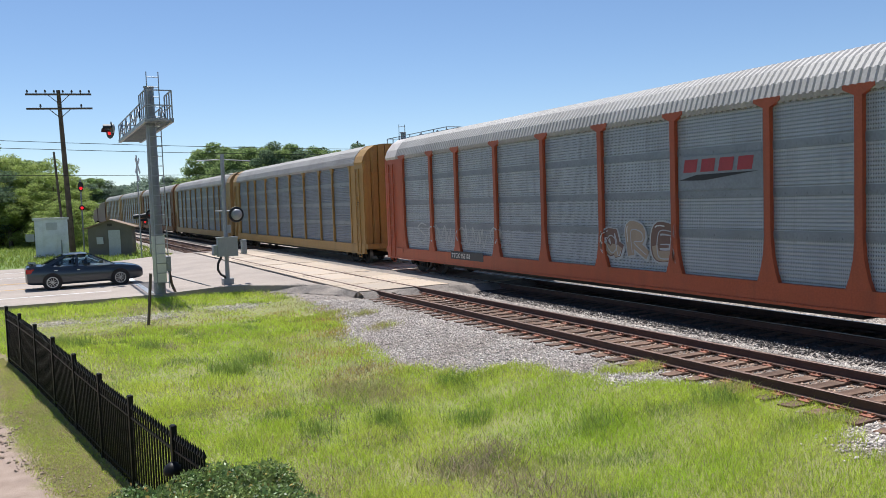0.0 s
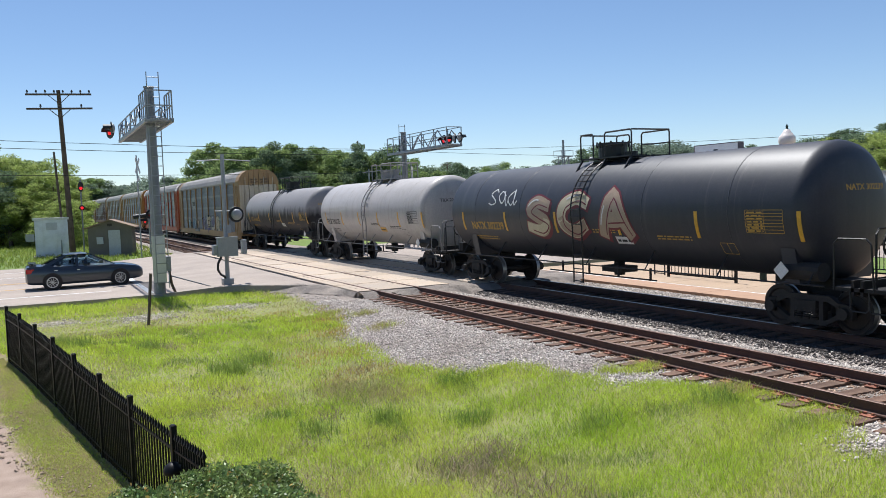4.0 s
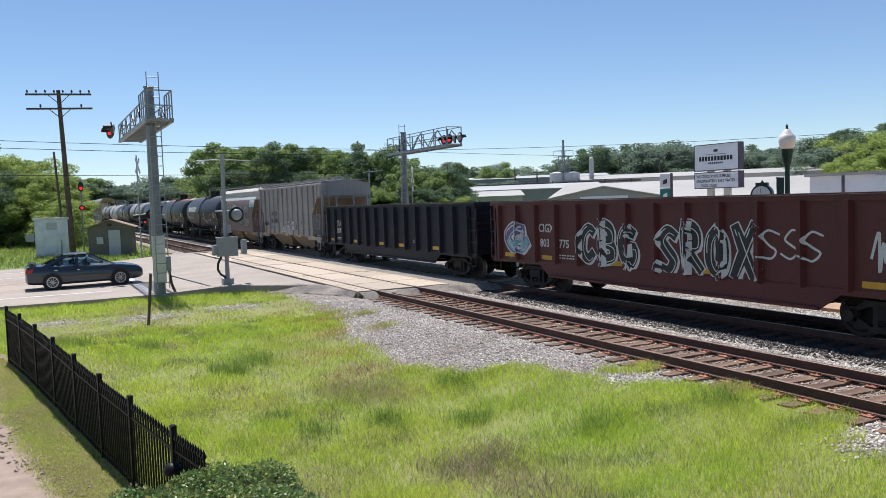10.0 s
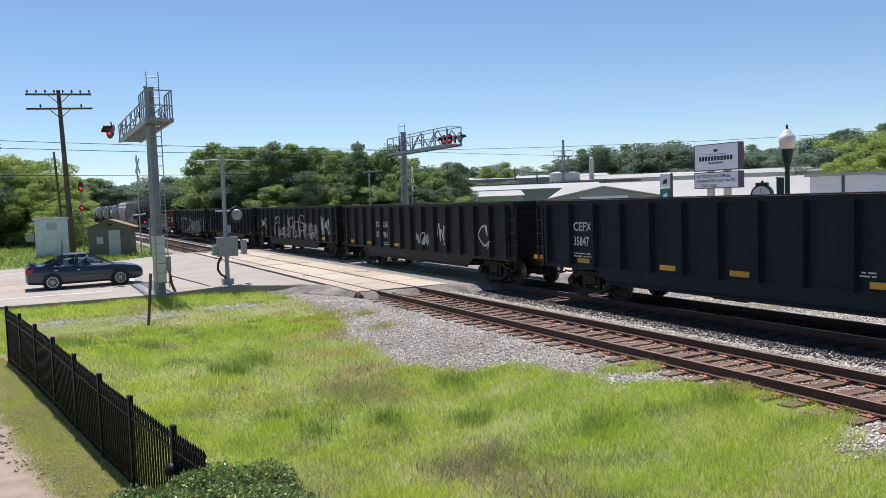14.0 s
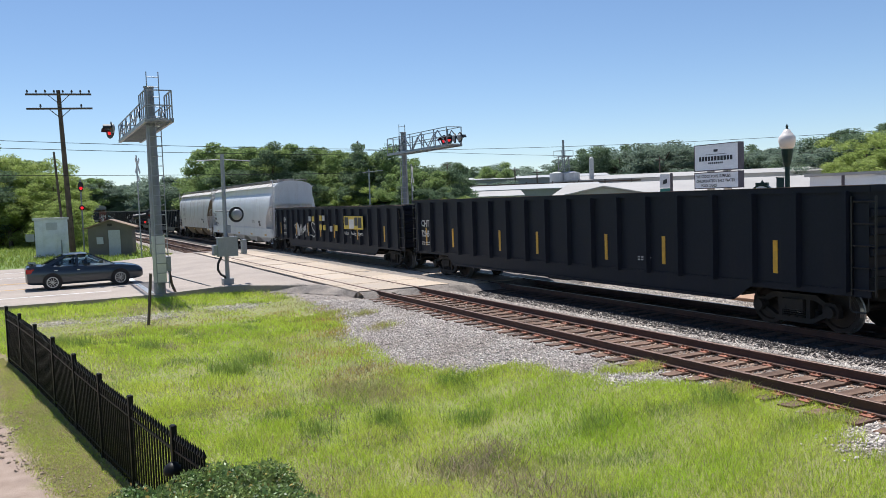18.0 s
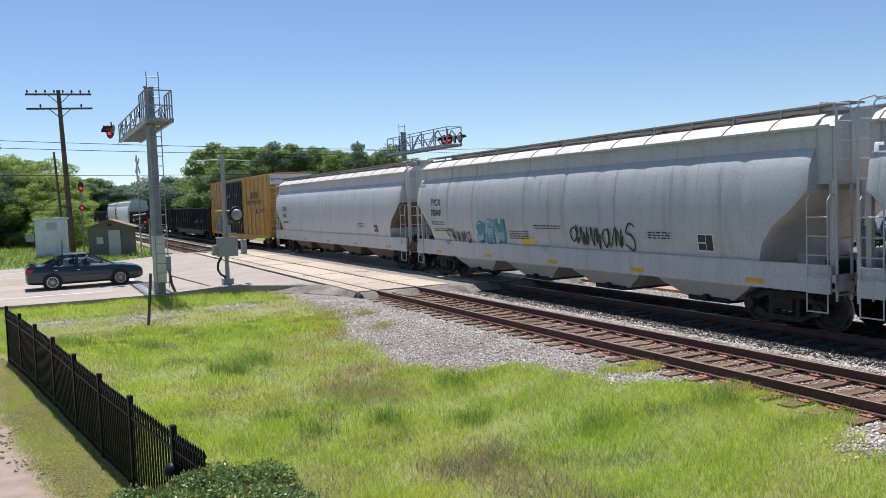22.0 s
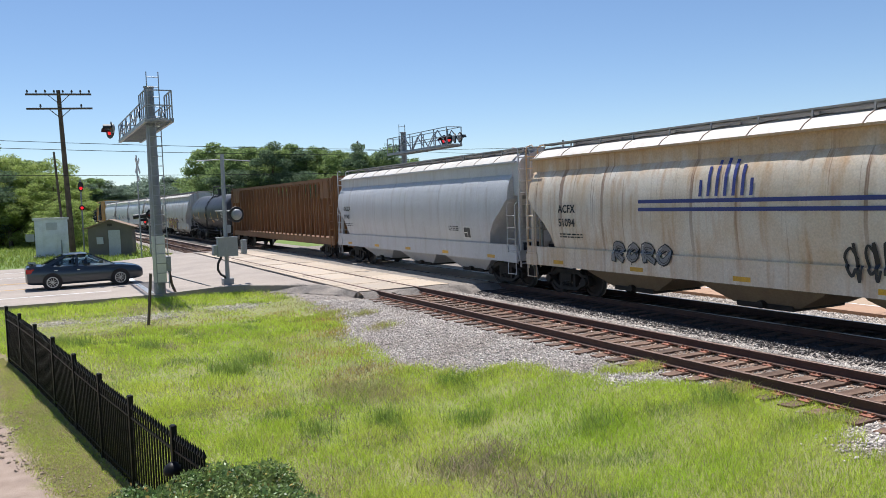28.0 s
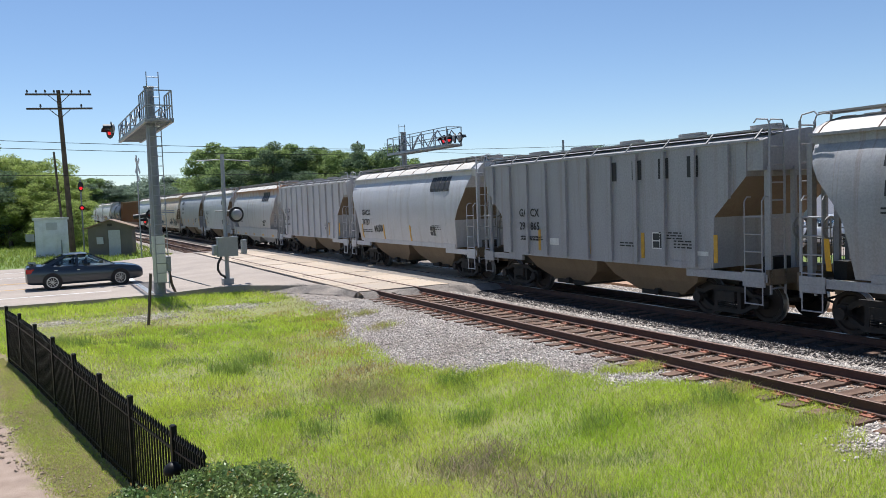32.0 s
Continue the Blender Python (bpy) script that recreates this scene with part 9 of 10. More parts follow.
# ---------------------------------------------------------------- vehicles standing about
M["glass_dark"] = mat("tinted_glass", (0.36, 0.42, 0.41), 0.02, 0, (0.36, 0.42, 0.41), bump=0, trans=1.0)
M["cabin_trim"] = mat("dark_cabin_trim", (0.03, 0.03, 0.032), 0.8)
M["tyre"] = mat("tyre_rubber", (0.02, 0.02, 0.021), 0.85)
M["alloy"] = mat("alloy_rim", (0.55, 0.56, 0.57), 0.3, 0.8, bump=0)
M["tail_lamp"] = mat("tail_lamp_red", (0.40, 0.02, 0.02), 0.25, bump=0)
M["head_lamp"] = mat("head_lamp_clear", (0.55, 0.57, 0.6), 0.1, 0.2, bump=0)


def car_paint(name, col):
    m = mat(name, col, 0.3, 0.35, tuple(c * 0.85 for c in col), 0.4, 1.2, 60, 0)
    m.node_tree.nodes["Principled BSDF"].inputs["Coat Weight"].default_value = 0.7
    return m


def saloon(m, col_mat, label, tall=0.0):
    """A four-door car, nose towards +x."""
    g = thing("car", m, label, "car")
    bm = bmesh.new()
    st = [(-2.27, 0.66, 0.36, 0.90), (-2.21, 0.79, 0.29, 1.0), (-2.0, 0.85, 0.25, 1.04), (-1.6, 0.87, 0.22, 1.03), (-1.0, 0.88, 0.2, 0.98), (-0.2, 0.88, 0.2, 0.95), (0.6, 0.88, 0.2, 0.93), (1.05, 0.88, 0.2, 0.92),
          (1.5, 0.87, 0.21, 0.885), (1.9, 0.84, 0.22, 0.82), (2.14, 0.76, 0.25, 0.745), (2.27, 0.6, 0.31, 0.63)]
    rings = []
    for x, w, lo, hi in st:
        hi += tall * 0.5
        h = hi - lo
        rings.append([(x, sy * yy * w, lo + zz * h) for sy, prof in ((1, [(0.86, 0), (0.97, 0.12), (1.0, 0.35), (1.0, 0.6), (0.965, 0.82), (0.88, 0.95), (0.6, 1.0)]), (-1, [(0.6, 1.0), (0.88, 0.95), (0.965, 0.82), (1.0, 0.6), (1.0, 0.35), (0.97, 0.12), (0.86, 0)])) for yy, zz in prof])
    loft(bm, rings)
    body = part("body", bm, col_mat, g, smooth=True)
    body.data.set_sharp_from_angle(angle=radians(35))
    bm = bmesh.new()
    cab = [(0.92, -1.78, 1.12, 0.80), (1.12, -1.45, 0.72, 0.75), (1.30, -1.10, 0.36, 0.69), (1.41, -0.80, 0.12, 0.63), (1.455, -0.5, -0.1, 0.54)]
    rings = []
    for z, xa, xb, w in cab:
        z += tall
        mid = (xa + xb) / 2
        rings.append([(xb, w * 0.72, z), (xb - 0.1, w, z), (mid, w * 1.02, z), (xa + 0.1, w, z), (xa, w * 0.72, z), (xa, -w * 0.72, z), (xa + 0.1, -w, z), (mid, -w * 1.02, z), (xb - 0.1, -w, z), (xb, -w * 0.72, z)])
    loft(bm, [[(p[0], p[1] * 0.96, p[2] - 0.03) for p in rings[3]]] + rings[3:] + [[(p[0] * 0.6, p[1] * 0.5, p[2] + 0.012) for p in rings[4]]])
    part("roof", bm, col_mat, g, smooth=True).data.set_sharp_from_angle(angle=radians(30))
    for s in (-1, 1):
        for nm, a, b, c, d in (("front_pillar", (1.08, 0.80), (1.16, 0.80), (0.10, 0.635), (0.18, 0.63)), ("centre_pillar", (-0.40, 0.81), (-0.28, 0.81), (-0.38, 0.645), (-0.28, 0.645)), ("rear_pillar", (-1.80, 0.80), (-1.30, 0.80), (-0.80, 0.63), (-0.66, 0.635))):
            bm = bmesh.new()
            lo, hi = 0.91 + tall * 0.5, 1.40 + tall
            loft(bm, [[(a[0], s * a[1], lo), (b[0], s * b[1], lo), (b[0], s * (b[1] - 0.06), lo), (a[0], s * (a[1] - 0.06), lo)], [(c[0], s * c[1], hi), (d[0], s * d[1], hi), (d[0], s * (d[1] - 0.05), hi), (c[0], s * (c[1] - 0.05), hi)]])
            part(nm, bm, col_mat, g)
        for x in (-1.0, 0.1):
            bm = bmesh.new()
            loft(bm, [[(x - 0.1 + e, s * 0.38 - 0.22, z), (x + 0.05 + e, s * 0.38 - 0.22, z), (x + 0.05 + e, s * 0.38 + 0.22, z), (x - 0.1 + e, s * 0.38 + 0.22, z)] for z, e in ((0.8, 0.1), (1.08 + tall, 0.0))])
            box(bm, x - 0.08, x + 0.0, s * 0.38 - 0.12, s * 0.38 + 0.12, 1.08 + tall, 1.24 + tall)
            part("seat", bm, M["cabin_trim"], g)
    def pane(nm, pts):
        bm = bmesh.new()
        f = quad(bm, pts)
        bmesh.ops.solidify(bm, geom=[f], thickness=0.008)
        part(nm, bm, M["glass_dark"], g).visible_shadow = False
    for s in (-1, 1):
        w = lambda z: float(np.interp(z - tall, (0.92, 1.12, 1.3, 1.41), (0.80, 0.75, 0.69, 0.63))) * 1.02 + 0.016
        for xa0, xa1, xb1, xb0 in ((-1.36, -0.76, -0.36, -0.38), (-0.30, -0.30, 0.20, 0.98)):
            pane("side_window", [(xa0, s * w(1.0 + tall), 1.0 + tall), (xb0, s * w(1.0 + tall), 1.0 + tall), (xb1, s * w(1.34 + tall), 1.34 + tall), (xa1, s * w(1.34 + tall), 1.34 + tall)])
        bm = bmesh.new()
        box(bm, -0.36, -0.24, s * 0.885 - 0.008, s * 0.885 + 0.008, 0.76, 0.79)
        box(bm, -1.2, -1.08, s * 0.885 - 0.008, s * 0.885 + 0.008, 0.78, 0.81)
        part("door_handle", bm, M["alloy"], g)
        bm = bmesh.new()
        box(bm, 0.5, 0.66, s * 0.96 - 0.08, s * 0.96 + 0.08, 0.98, 1.1)
        part("mirror", bm, col_mat, g)
        bm = bmesh.new()
        box(bm, -2.25, -1.95, s * 0.72 - 0.11, s * 0.72 + 0.11, 0.72, 0.90)
        part("tail_light", bm, M["tail_lamp"], g)
        bm = bmesh.new()
        box(bm, 1.86, 2.13, s * 0.60 - 0.11, s * 0.60 + 0.11, 0.58, 0.69)
        part("headlight", bm, M["head_lamp"], g)
        for x in (-1.3, 1.32):
            # dark disc paints the shaded hollow round the wheel
            bm = bmesh.new()
            rod(bm, (x, s * 0.62, 0.33), (x, s * 0.885, 0.33), 0.375, 24)
            part("wheel_arch", bm, M["hole_dark"], g)
            bm = bmesh.new()
            loft(bm, [circle((x, s * y, 0.318), (1, 0, 0), (0, 0, 1), r, 28) for y, r in ((0.68, 0.2), (0.68, 0.30), (0.71, 0.318), (0.86, 0.318), (0.9, 0.29), (0.9, 0.22))])
            wh = part("wheel", bm, M["tyre"], g, "black tyre", smooth=False)
            bm = bmesh.new()
            loft(bm, [circle((x, s * y, 0.318), (1, 0, 0), (0, 0, 1), r, 24) for y, r in ((0.898, 0.225), (0.906, 0.225), (0.906, 0.195), (0.88, 0.19))], cap=False)
            for k in range(10):
                a = 2 * math.pi * k / 10
                bar(bm, (x, s * 0.9, 0.318), (x + 0.2 * math.cos(a), s * 0.898, 0.318 + 0.2 * math.sin(a)), 0.035, 0.02)
            part("rim", bm, M["alloy"], wh, "bright multi-spoke alloy rim")
    for nm, xa, za, xb, zb, wa, wb in (("windscreen", 1.08, 0.95, 0.2, 1.385, 0.60, 0.47), ("rear_window", -1.73, 0.97, -0.86, 1.39, 0.60, 0.48)):
        o = 0.022 if nm == "windscreen" else -0.022
        pane(nm, [(xa + o, -wa, za + tall + 0.012), (xa + o, wa, za + tall + 0.012), (xb + o, wb, zb + tall + 0.012), (xb + o, -wb, zb + tall + 0.012)])
    bm = bmesh.new()
    box(bm, -2.13, -1.85, -0.62, 0.62, 1.10, 1.125)
    for s in (-0.5, 0.5):
        box(bm, -2.05, -1.95, s - 0.03, s + 0.03, 1.0, 1.11)
    part("boot_spoiler", bm, col_mat, g)
    return g


def build_cars():
    saloon(pose(1.86, 37.75, road_z(1.9) + 0.006, 0, -0.4, 1.5), car_paint("dark_blue_grey_paint", (0.030, 0.040, 0.052)), "dark blue-grey saloon car waiting at the crossing on alloy wheels")
    for x, y, turn, col, nm, lab, tall in ((39.5, 30.5, 100, (0.62, 0.63, 0.64), "white_car_paint", "white parked estate car beyond the platform fence", 0.25), (41.5, 27.0, 95, (0.05, 0.09, 0.16), "blue_car_paint", "dark blue parked car beyond the platform fence", 0.1),
                                           (40.5, 35.0, 100, (0.45, 0.46, 0.48), "silver_car_paint", "silver parked car beyond the platform fence", 0.15), (42.5, 22.5, 95, (0.6, 0.6, 0.6), "pale_car_paint", "pale parked car beyond the platform fence", 0.25)):
        saloon(pose(x, y, -0.27, 0, 0, turn), car_paint(nm, col), lab, tall)


# ---------------------------------------------------------------- platform side
M["lamp_globe"] = mat("frosted_globe", (0.80, 0.72, 0.66), 0.35, 0, (0.7, 0.62, 0.57), 0.4, 6, 40, 0)
M["lamp_green"] = mat("dark_green_iron", (0.012, 0.035, 0.028), 0.4, 0.3)
M["sign_white"] = mat("sign_face_white", (0.76, 0.78, 0.82), 0.45, 0, (0.7, 0.72, 0.76), 0.5, 0.8, 30, 0)
M["sign_green"] = mat("sign_face_green", (0.02, 0.20, 0.17), 0.45, bump=0)
M["sign_frame"] = mat("sign_frame", (0.10, 0.08, 0.10), 0.5)
M["post_cream"] = mat("cream_post", (0.62, 0.58, 0.50), 0.7)
M["wall_white"] = mat("white_metal_wall", (0.50, 0.50, 0.50), 0.6, 0, (0.38, 0.375, 0.37), 0.6, 0.4, 20, 0.05, streak=0.3, streak_col=(0.4, 0.37, 0.33))
M["wall_grey"] = mat("grey_metal_wall", (0.33, 0.34, 0.34), 0.6, 0, (0.27, 0.28, 0.28), 0.6, 0.4, 20, 0.05)
M["roof_white"] = mat("white_metal_roof", (0.40, 0.375, 0.345), 0.6, 0.0, (0.30, 0.28, 0.255), 0.7, 0.15, 15, 0.05)
M["roof_grey"] = mat("grey_metal_roof", (0.40, 0.40, 0.39), 0.55, 0.1, (0.32, 0.31, 0.30), 0.7, 0.2, 15, 0.05)
M["clock_face"] = mat("clock_face", (0.66, 0.68, 0.68), 0.4, bump=0)


def build_platform():
    lv = -0.20
    plat = thing("platform", pose(0, 0, 0), "station platform of tan concrete with a brick edge strip", "platform", kind="structure")
    for nm, x0, x1, mt, up in (("edge_strip", 18.62, 19.8, "brick_paver", 0.0), ("white_stripe", 19.8, 19.9, "paint_white", 0.0), ("paving", 19.9, 27.4, "platform", 0.0)):
        bm = bmesh.new()
        for k in range(23):
            y = -38 + 3 * k
            box(bm, x0 + 0.004, x1 - 0.004, y + 0.01, min(y + 2.99, 30.6), lv - 0.2, lv + up)
        part(nm, bm, M[mt], plat)
    lot = thing("parking_lot", pose(0, 0, 0), "grey asphalt parking lot beyond the platform", "parking lot", kind="structure")
    bm = bmesh.new()
    box(bm, 34, 44.5, -40, 60, -0.5, -0.275)
    part("surface", bm, M["concrete_road"], lot)
    # iron railing on the platform and long fence behind it
    for x, y0, y1, hgt, lab in ((21.4, 20.1, 23.4, 1.05, "short black iron railing standing on the platform"), (28.3, 8.0, 30.0, 1.25, "black iron picket fence at the back of the platform")):
        f = thing("iron_railing", pose(0, 0, 0), lab, "railing")
        zg = lv if x < 27.4 else -0.3
        bm = bmesh.new()
        box(bm, -0.011, 0.011, -0.011, 0.011, 0.1, hgt)
        pk = finish(bm, "picket")
        pk.materials.append(M["black_iron"])
        n = int((y1 - y0) / 0.17)
        for i in range(n + 1):
            piece("picket", pk, f, pose(x, y0 + (y1 - y0) * i / n, zg))
        for z in (0.12, hgt - 0.03):
            bm = bmesh.new()
            bar(bm, (x, y0, zg + z), (x, y1, zg + z), 0.05, 0.04)
            part("rail", bm, M["black_iron"], f)
        k = max(1, round((y1 - y0) / 2.4))
        for i in range(k + 1):
            bm = bmesh.new()
            y = y0 + (y1 - y0) * i / k
            box(bm, x - 0.04, x + 0.04, y - 0.04, y + 0.04, zg - 0.1, zg + hgt + 0.08)
            part("post", bm, M["black_iron"], f)
    # globe lamp with its banner
    g = thing("street_lamp", pose(22.0, 18.45, lv), "dark green lamp post with a frosted acorn globe and banner", "street lamp")
    bm = bmesh.new()
    loft(bm, [circle((0, 0, z), (1, 0, 0), (0, 1, 0), r, 14) for z, r in ((0, 0.22), (0.35, 0.2), (0.45, 0.12), (0.9, 0.09), (3.9, 0.075), (4.0, 0.12), (4.12, 0.14), (4.3, 0.17), (4.46, 0.19))])
    part("post", bm, M["lamp_green"], g, smooth=False)
    bm = bmesh.new()
    loft(bm, [circle((0, 0, z), (1, 0, 0), (0, 1, 0), r, 18) for z, r in ((4.46, 0.15), (4.55, 0.23), (4.72, 0.27), (4.86, 0.26), (4.92, 0.21), (5.0, 0.15), (5.09, 0.1), (5.13, 0.03))])
    part("globe", bm, M["lamp_globe"], g, "frosted acorn globe", smooth=True)
    bm = bmesh.new()
    loft(bm, [circle((0, 0, z), (1, 0, 0), (0, 1, 0), r, 10) for z, r in ((5.12, 0.05), (5.16, 0.03), (5.2, 0.045), (5.29, 0.005))])
    part("finial", bm, M["lamp_green"], g)
    bm = bmesh.new()
    box(bm, -0.02, 0.0, 0.12, 0.42, 2.55, 3.55)
    rod(bm, (0, 0, 3.57), (0, 0.45, 3.57), 0.015)
    rod(bm, (0, 0, 2.53), (0, 0.45, 2.53), 0.015)
    part("banner", bm, M["lamp_green"], g, "dark green banner")
    # street clock
    g = thing("street_clock", pose(22.6, 20.0, lv, 0, 0, 28), "dark green street clock with a pale round face", "clock")
    bm = bmesh.new()
    rod(bm, (0, 0, 0), (0, 0, 2.65), 0.12, 12, 0.08)
    part("post", bm, M["lamp_green"], g)
    bm = bmesh.new()
    loft(bm, [circle((x, 0, 3.0), (0, 1, 0), (0, 0, 1), r, 24) for x, r in ((-0.15, 0.3), (-0.16, 0.36), (0.16, 0.36), (0.15, 0.3))])
    box(bm, -0.12, 0.12, -0.2, 0.2, 3.32, 3.42)
    rod(bm, (0, 0, 3.4), (0, 0, 3.5), 0.07, 10, 0.02)
    part("housing", bm, M["lamp_green"], g)
    bm = bmesh.new()
    rod(bm, (-0.165, 0, 3.0), (-0.155, 0, 3.0), 0.3, 24)
    part("face", bm, M["clock_face"], g, "pale clock face")
    bm = bmesh.new()
    bar(bm, (-0.172, 0, 3.0), (-0.172, 0.02, 3.22), 0.02, 0.012)
    bar(bm, (-0.174, 0, 3.0), (-0.174, -0.06, 2.86), 0.025, 0.012)
    part("clock_hand", bm, M["black_letters"], g)
    # station name post, white above green
    g = thing("station_sign", pose(26.0, 28.5, lv), "station sign with white panel over a green board", "sign")
    for z0, z1, mt in ((3.40, 4.02, "sign_white"), (2.76, 3.37, "sign_green")):
        bm = bmesh.new()
        box(bm, -0.06, 0.06, -0.33, 0.33, z0, z1)
        part("panel", bm, M[mt], g)
        bm = bmesh.new()
        quad(bm, [(-0.065, 0.15, z0 + 0.15), (-0.065, -0.15, z0 + 0.2), (-0.065, -0.15, z0 + 0.42), (-0.065, 0.1, z0 + 0.34)])
        part("emblem", bm, M["dark_decal"] if mt == "sign_white" else M["sign_white"], g)
    bm = bmesh.new()
    box(bm, -0.05, 0.05, -0.4, -0.33, 0, 4.05)
    part("post", bm, M["sign_frame"], g)


def shop_name(parent, x, yc, zc, w, h, turn=None):
    """A shop's name as plain blocks: small emblem, wide row, short row."""
    bm = bmesh.new()
    def b(y0, y1, z0, z1):
        quad(bm, [(x, y0, z0), (x, y1, z0), (x, y1, z1), (x, y0, z1)])
    n = 11
    for i in range(n):
        y = yc + w / 2 - w * i / n
        b(y, y - w / n * 0.78, zc - h * 0.16, zc + h * 0.20)
    for i in range(8):
        y = yc + w * 0.22 - w * 0.44 * i / 8
        b(y, y - w * 0.44 / 8 * 0.7, zc - h * 0.42, zc - h * 0.28)
    b(yc + w * 0.06, yc - w * 0.06, zc + h * 0.55, zc + h * 0.75)
    b(yc + w * 0.32, yc - w * 0.32, zc + h * 0.34, zc + h * 0.37)
    part("shop_name", bm, M["dark_decal"], parent, "shop name shown as plain dark blocks")


def build_yard():
    # pylon sign
    g = thing("pylon_sign", pose(45.0, 43.8, -0.3), "shop pylon sign with white face over a changeable letter board", "sign")
    for nm, z0, z1 in (("sign_face", 4.75, 6.65), ("letter_board", 3.45, 4.6)):
        bm = bmesh.new()
        box(bm, -0.25, 0.25, -2.1, 2.1, z0, z1)
        bx = part(nm, bm, M["sign_white"], g)
        bm = bmesh.new()
        for y in (-2.12, 2.12):
            box(bm, -0.27, 0.27, y - 0.03, y + 0.03, z0 - 0.03, z1 + 0.03)
        for z in (z0, z1):
            box(bm, -0.27, 0.27, -2.1, 2.1, z - 0.03, z + 0.03)
        part("trim", bm, M["sign_frame"], bx)
    shop_name(g, -0.26, 0.0, 5.6, 3.3, 0.9)
    for k, text in enumerate(("WE STOCK POOL SUPPLIES", "CHLORINATED / SALT WATER", "POOL SAND")):
        writing("sign_writing", text, 0.3, M["black_letters"], (lambda a, b, k=k: Vector((-0.26, 1.95 - a - (0.5 if k == 2 else 0), 4.22 - 0.34 * k + b))), g, wide=0.92)
    for y in (-0.85, 0.75):
        bm = bmesh.new()
        box(bm, -0.14, 0.14, y - 0.25, y + 0.25, -0.2, 4.7)
        part("post", bm, M["post_cream"], g)

    def shed(at, turn, w, d, eave, ridge, wall, roof, label, gable_front=True):
        s = thing("warehouse", pose(at[0], at[1], -0.4, 0, 0, turn), label, "building", "buildings beyond the tracks")
        bm = bmesh.new()
        if gable_front:
            prism(bm, [(-w / 2, 0), (w / 2, 0), (w / 2, eave), (0, ridge), (-w / 2, eave)], 0, d)
        else:
            prism(bm, [(0, 0), (d, 0), (d, eave), (d / 2, ridge), (0, eave)], -w / 2, w / 2, "x")
        part("wall", bm, M[wall], s)
        bm = bmesh.new()
        for e in (-1, 1):
            if gable_front:
                prism(bm, [(0, ridge + 0.02), (e * (w / 2 + 0.4), eave - 0.05), (e * (w / 2 + 0.4), eave + 0.07), (0, ridge + 0.16)], -0.5, d + 0.4)
            else:
                m0 = d / 2
                prism(bm, [(m0, ridge + 0.02), (m0 + e * (m0 + 0.5), eave - 0.05), (m0 + e * (m0 + 0.5), eave + 0.07), (m0, ridge + 0.16)], -w / 2 - 0.3, w / 2 + 0.3, "x")
        part("roof", bm, M[roof], s)
        return s

    a = shed((48.0, 61.0), -38, 13.0, 22, 2.75, 4.0, "wall_grey", "roof_white", "low gabled grey metal shop building with a white roof")
    bm = bmesh.new()
    box(bm, -2.2, 2.2, -0.1, 0.0, 1.9, 3.2)
    part("sign_board", bm, M["sign_white"], a)
    shed((72.0, 66.0), -47, 46, 30, 2.6, 4.7, "wall_white", "roof_white", "broad low warehouse with a pale metal roof", False)
    b2 = shed((96, 84), -47, 62, 26, 5.6, 6.4, "wall_white", "roof_white", "long white warehouse behind the yard", False)
    for x in (-20, -8, 6, 18):
        bm = bmesh.new()
        box(bm, x - 2.4, x + 2.4, -0.08, 0.02, 0.3, 3.6)
        part("door", bm, M["wall_grey"], b2)
    shed((48.5, 88), -29, 13, 14, 3.5, 4.1, "wall_white", "roof_white", "small white flat-roofed office building", False)
    shed((62, 100), -32, 26, 20, 4.4, 5.2, "wall_grey", "roof_grey", "grey metal plant building", False)
    f = shed((78, 122), -35, 30, 24, 6.6, 7.2, "wall_grey", "roof_grey", "dark grey factory block behind the silos", False)
    shed((112, 132), -42, 44, 24, 6.4, 7.0, "wall_grey", "roof_grey", "distant grey factory building", False)
    # wall with a second shop sign
    w = thing("shop_building", pose(50.0, 29.0, -0.4), "white shop front with a long sign panel", "building", "buildings beyond the tracks")
    bm = bmesh.new()
    box(bm, 0, 14, -16, 11.0, 0, 4.1)
    part("wall", bm, M["sign_white"], w)
    bm = bmesh.new()
    box(bm, -0.35, 14.3, -16.2, 11.2, 4.1, 4.3)
    part("roof", bm, M["roof_grey"], w)
    bm = bmesh.new()
    box(bm, -0.12, 0.0, -13, 6.0, 2.6, 4.0)
    part("sign_board", bm, M["sign_white"], w)
    shop_name(w, -0.13, 2.8, 3.25, 3.2, 0.75)
    bm = bmesh.new()
    box(bm, -0.06, 0.0, 8.2, 8.4, 0, 4.1)
    part("corner_trim", bm, M["sign_frame"], w)
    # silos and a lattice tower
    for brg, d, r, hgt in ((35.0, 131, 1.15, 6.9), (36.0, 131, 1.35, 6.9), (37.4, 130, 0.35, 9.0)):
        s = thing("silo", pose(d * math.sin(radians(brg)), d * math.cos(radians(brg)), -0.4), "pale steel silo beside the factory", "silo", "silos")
        bm = bmesh.new()
        loft(bm, [circle((0, 0, z), (1, 0, 0), (0, 1, 0), rr, 20) for z, rr in ((0, r), (hgt, r), (hgt + 0.25, r * 0.3))])
        part("shell", bm, M["wall_white"], s)
        bm = bmesh.new()
        for k in range(4):
            z = hgt * (k + 1) / 5
            loft(bm, [circle((0, 0, z + dz), (1, 0, 0), (0, 1, 0), r + e, 20) for dz, e in ((-0.05, 0), (-0.03, 0.04), (0.03, 0.04), (0.05, 0))], cap=False)
        part("hoop", bm, M["galv"], s)
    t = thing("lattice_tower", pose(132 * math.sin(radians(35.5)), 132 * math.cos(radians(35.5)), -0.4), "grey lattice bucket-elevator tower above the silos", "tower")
    bm = bmesh.new()
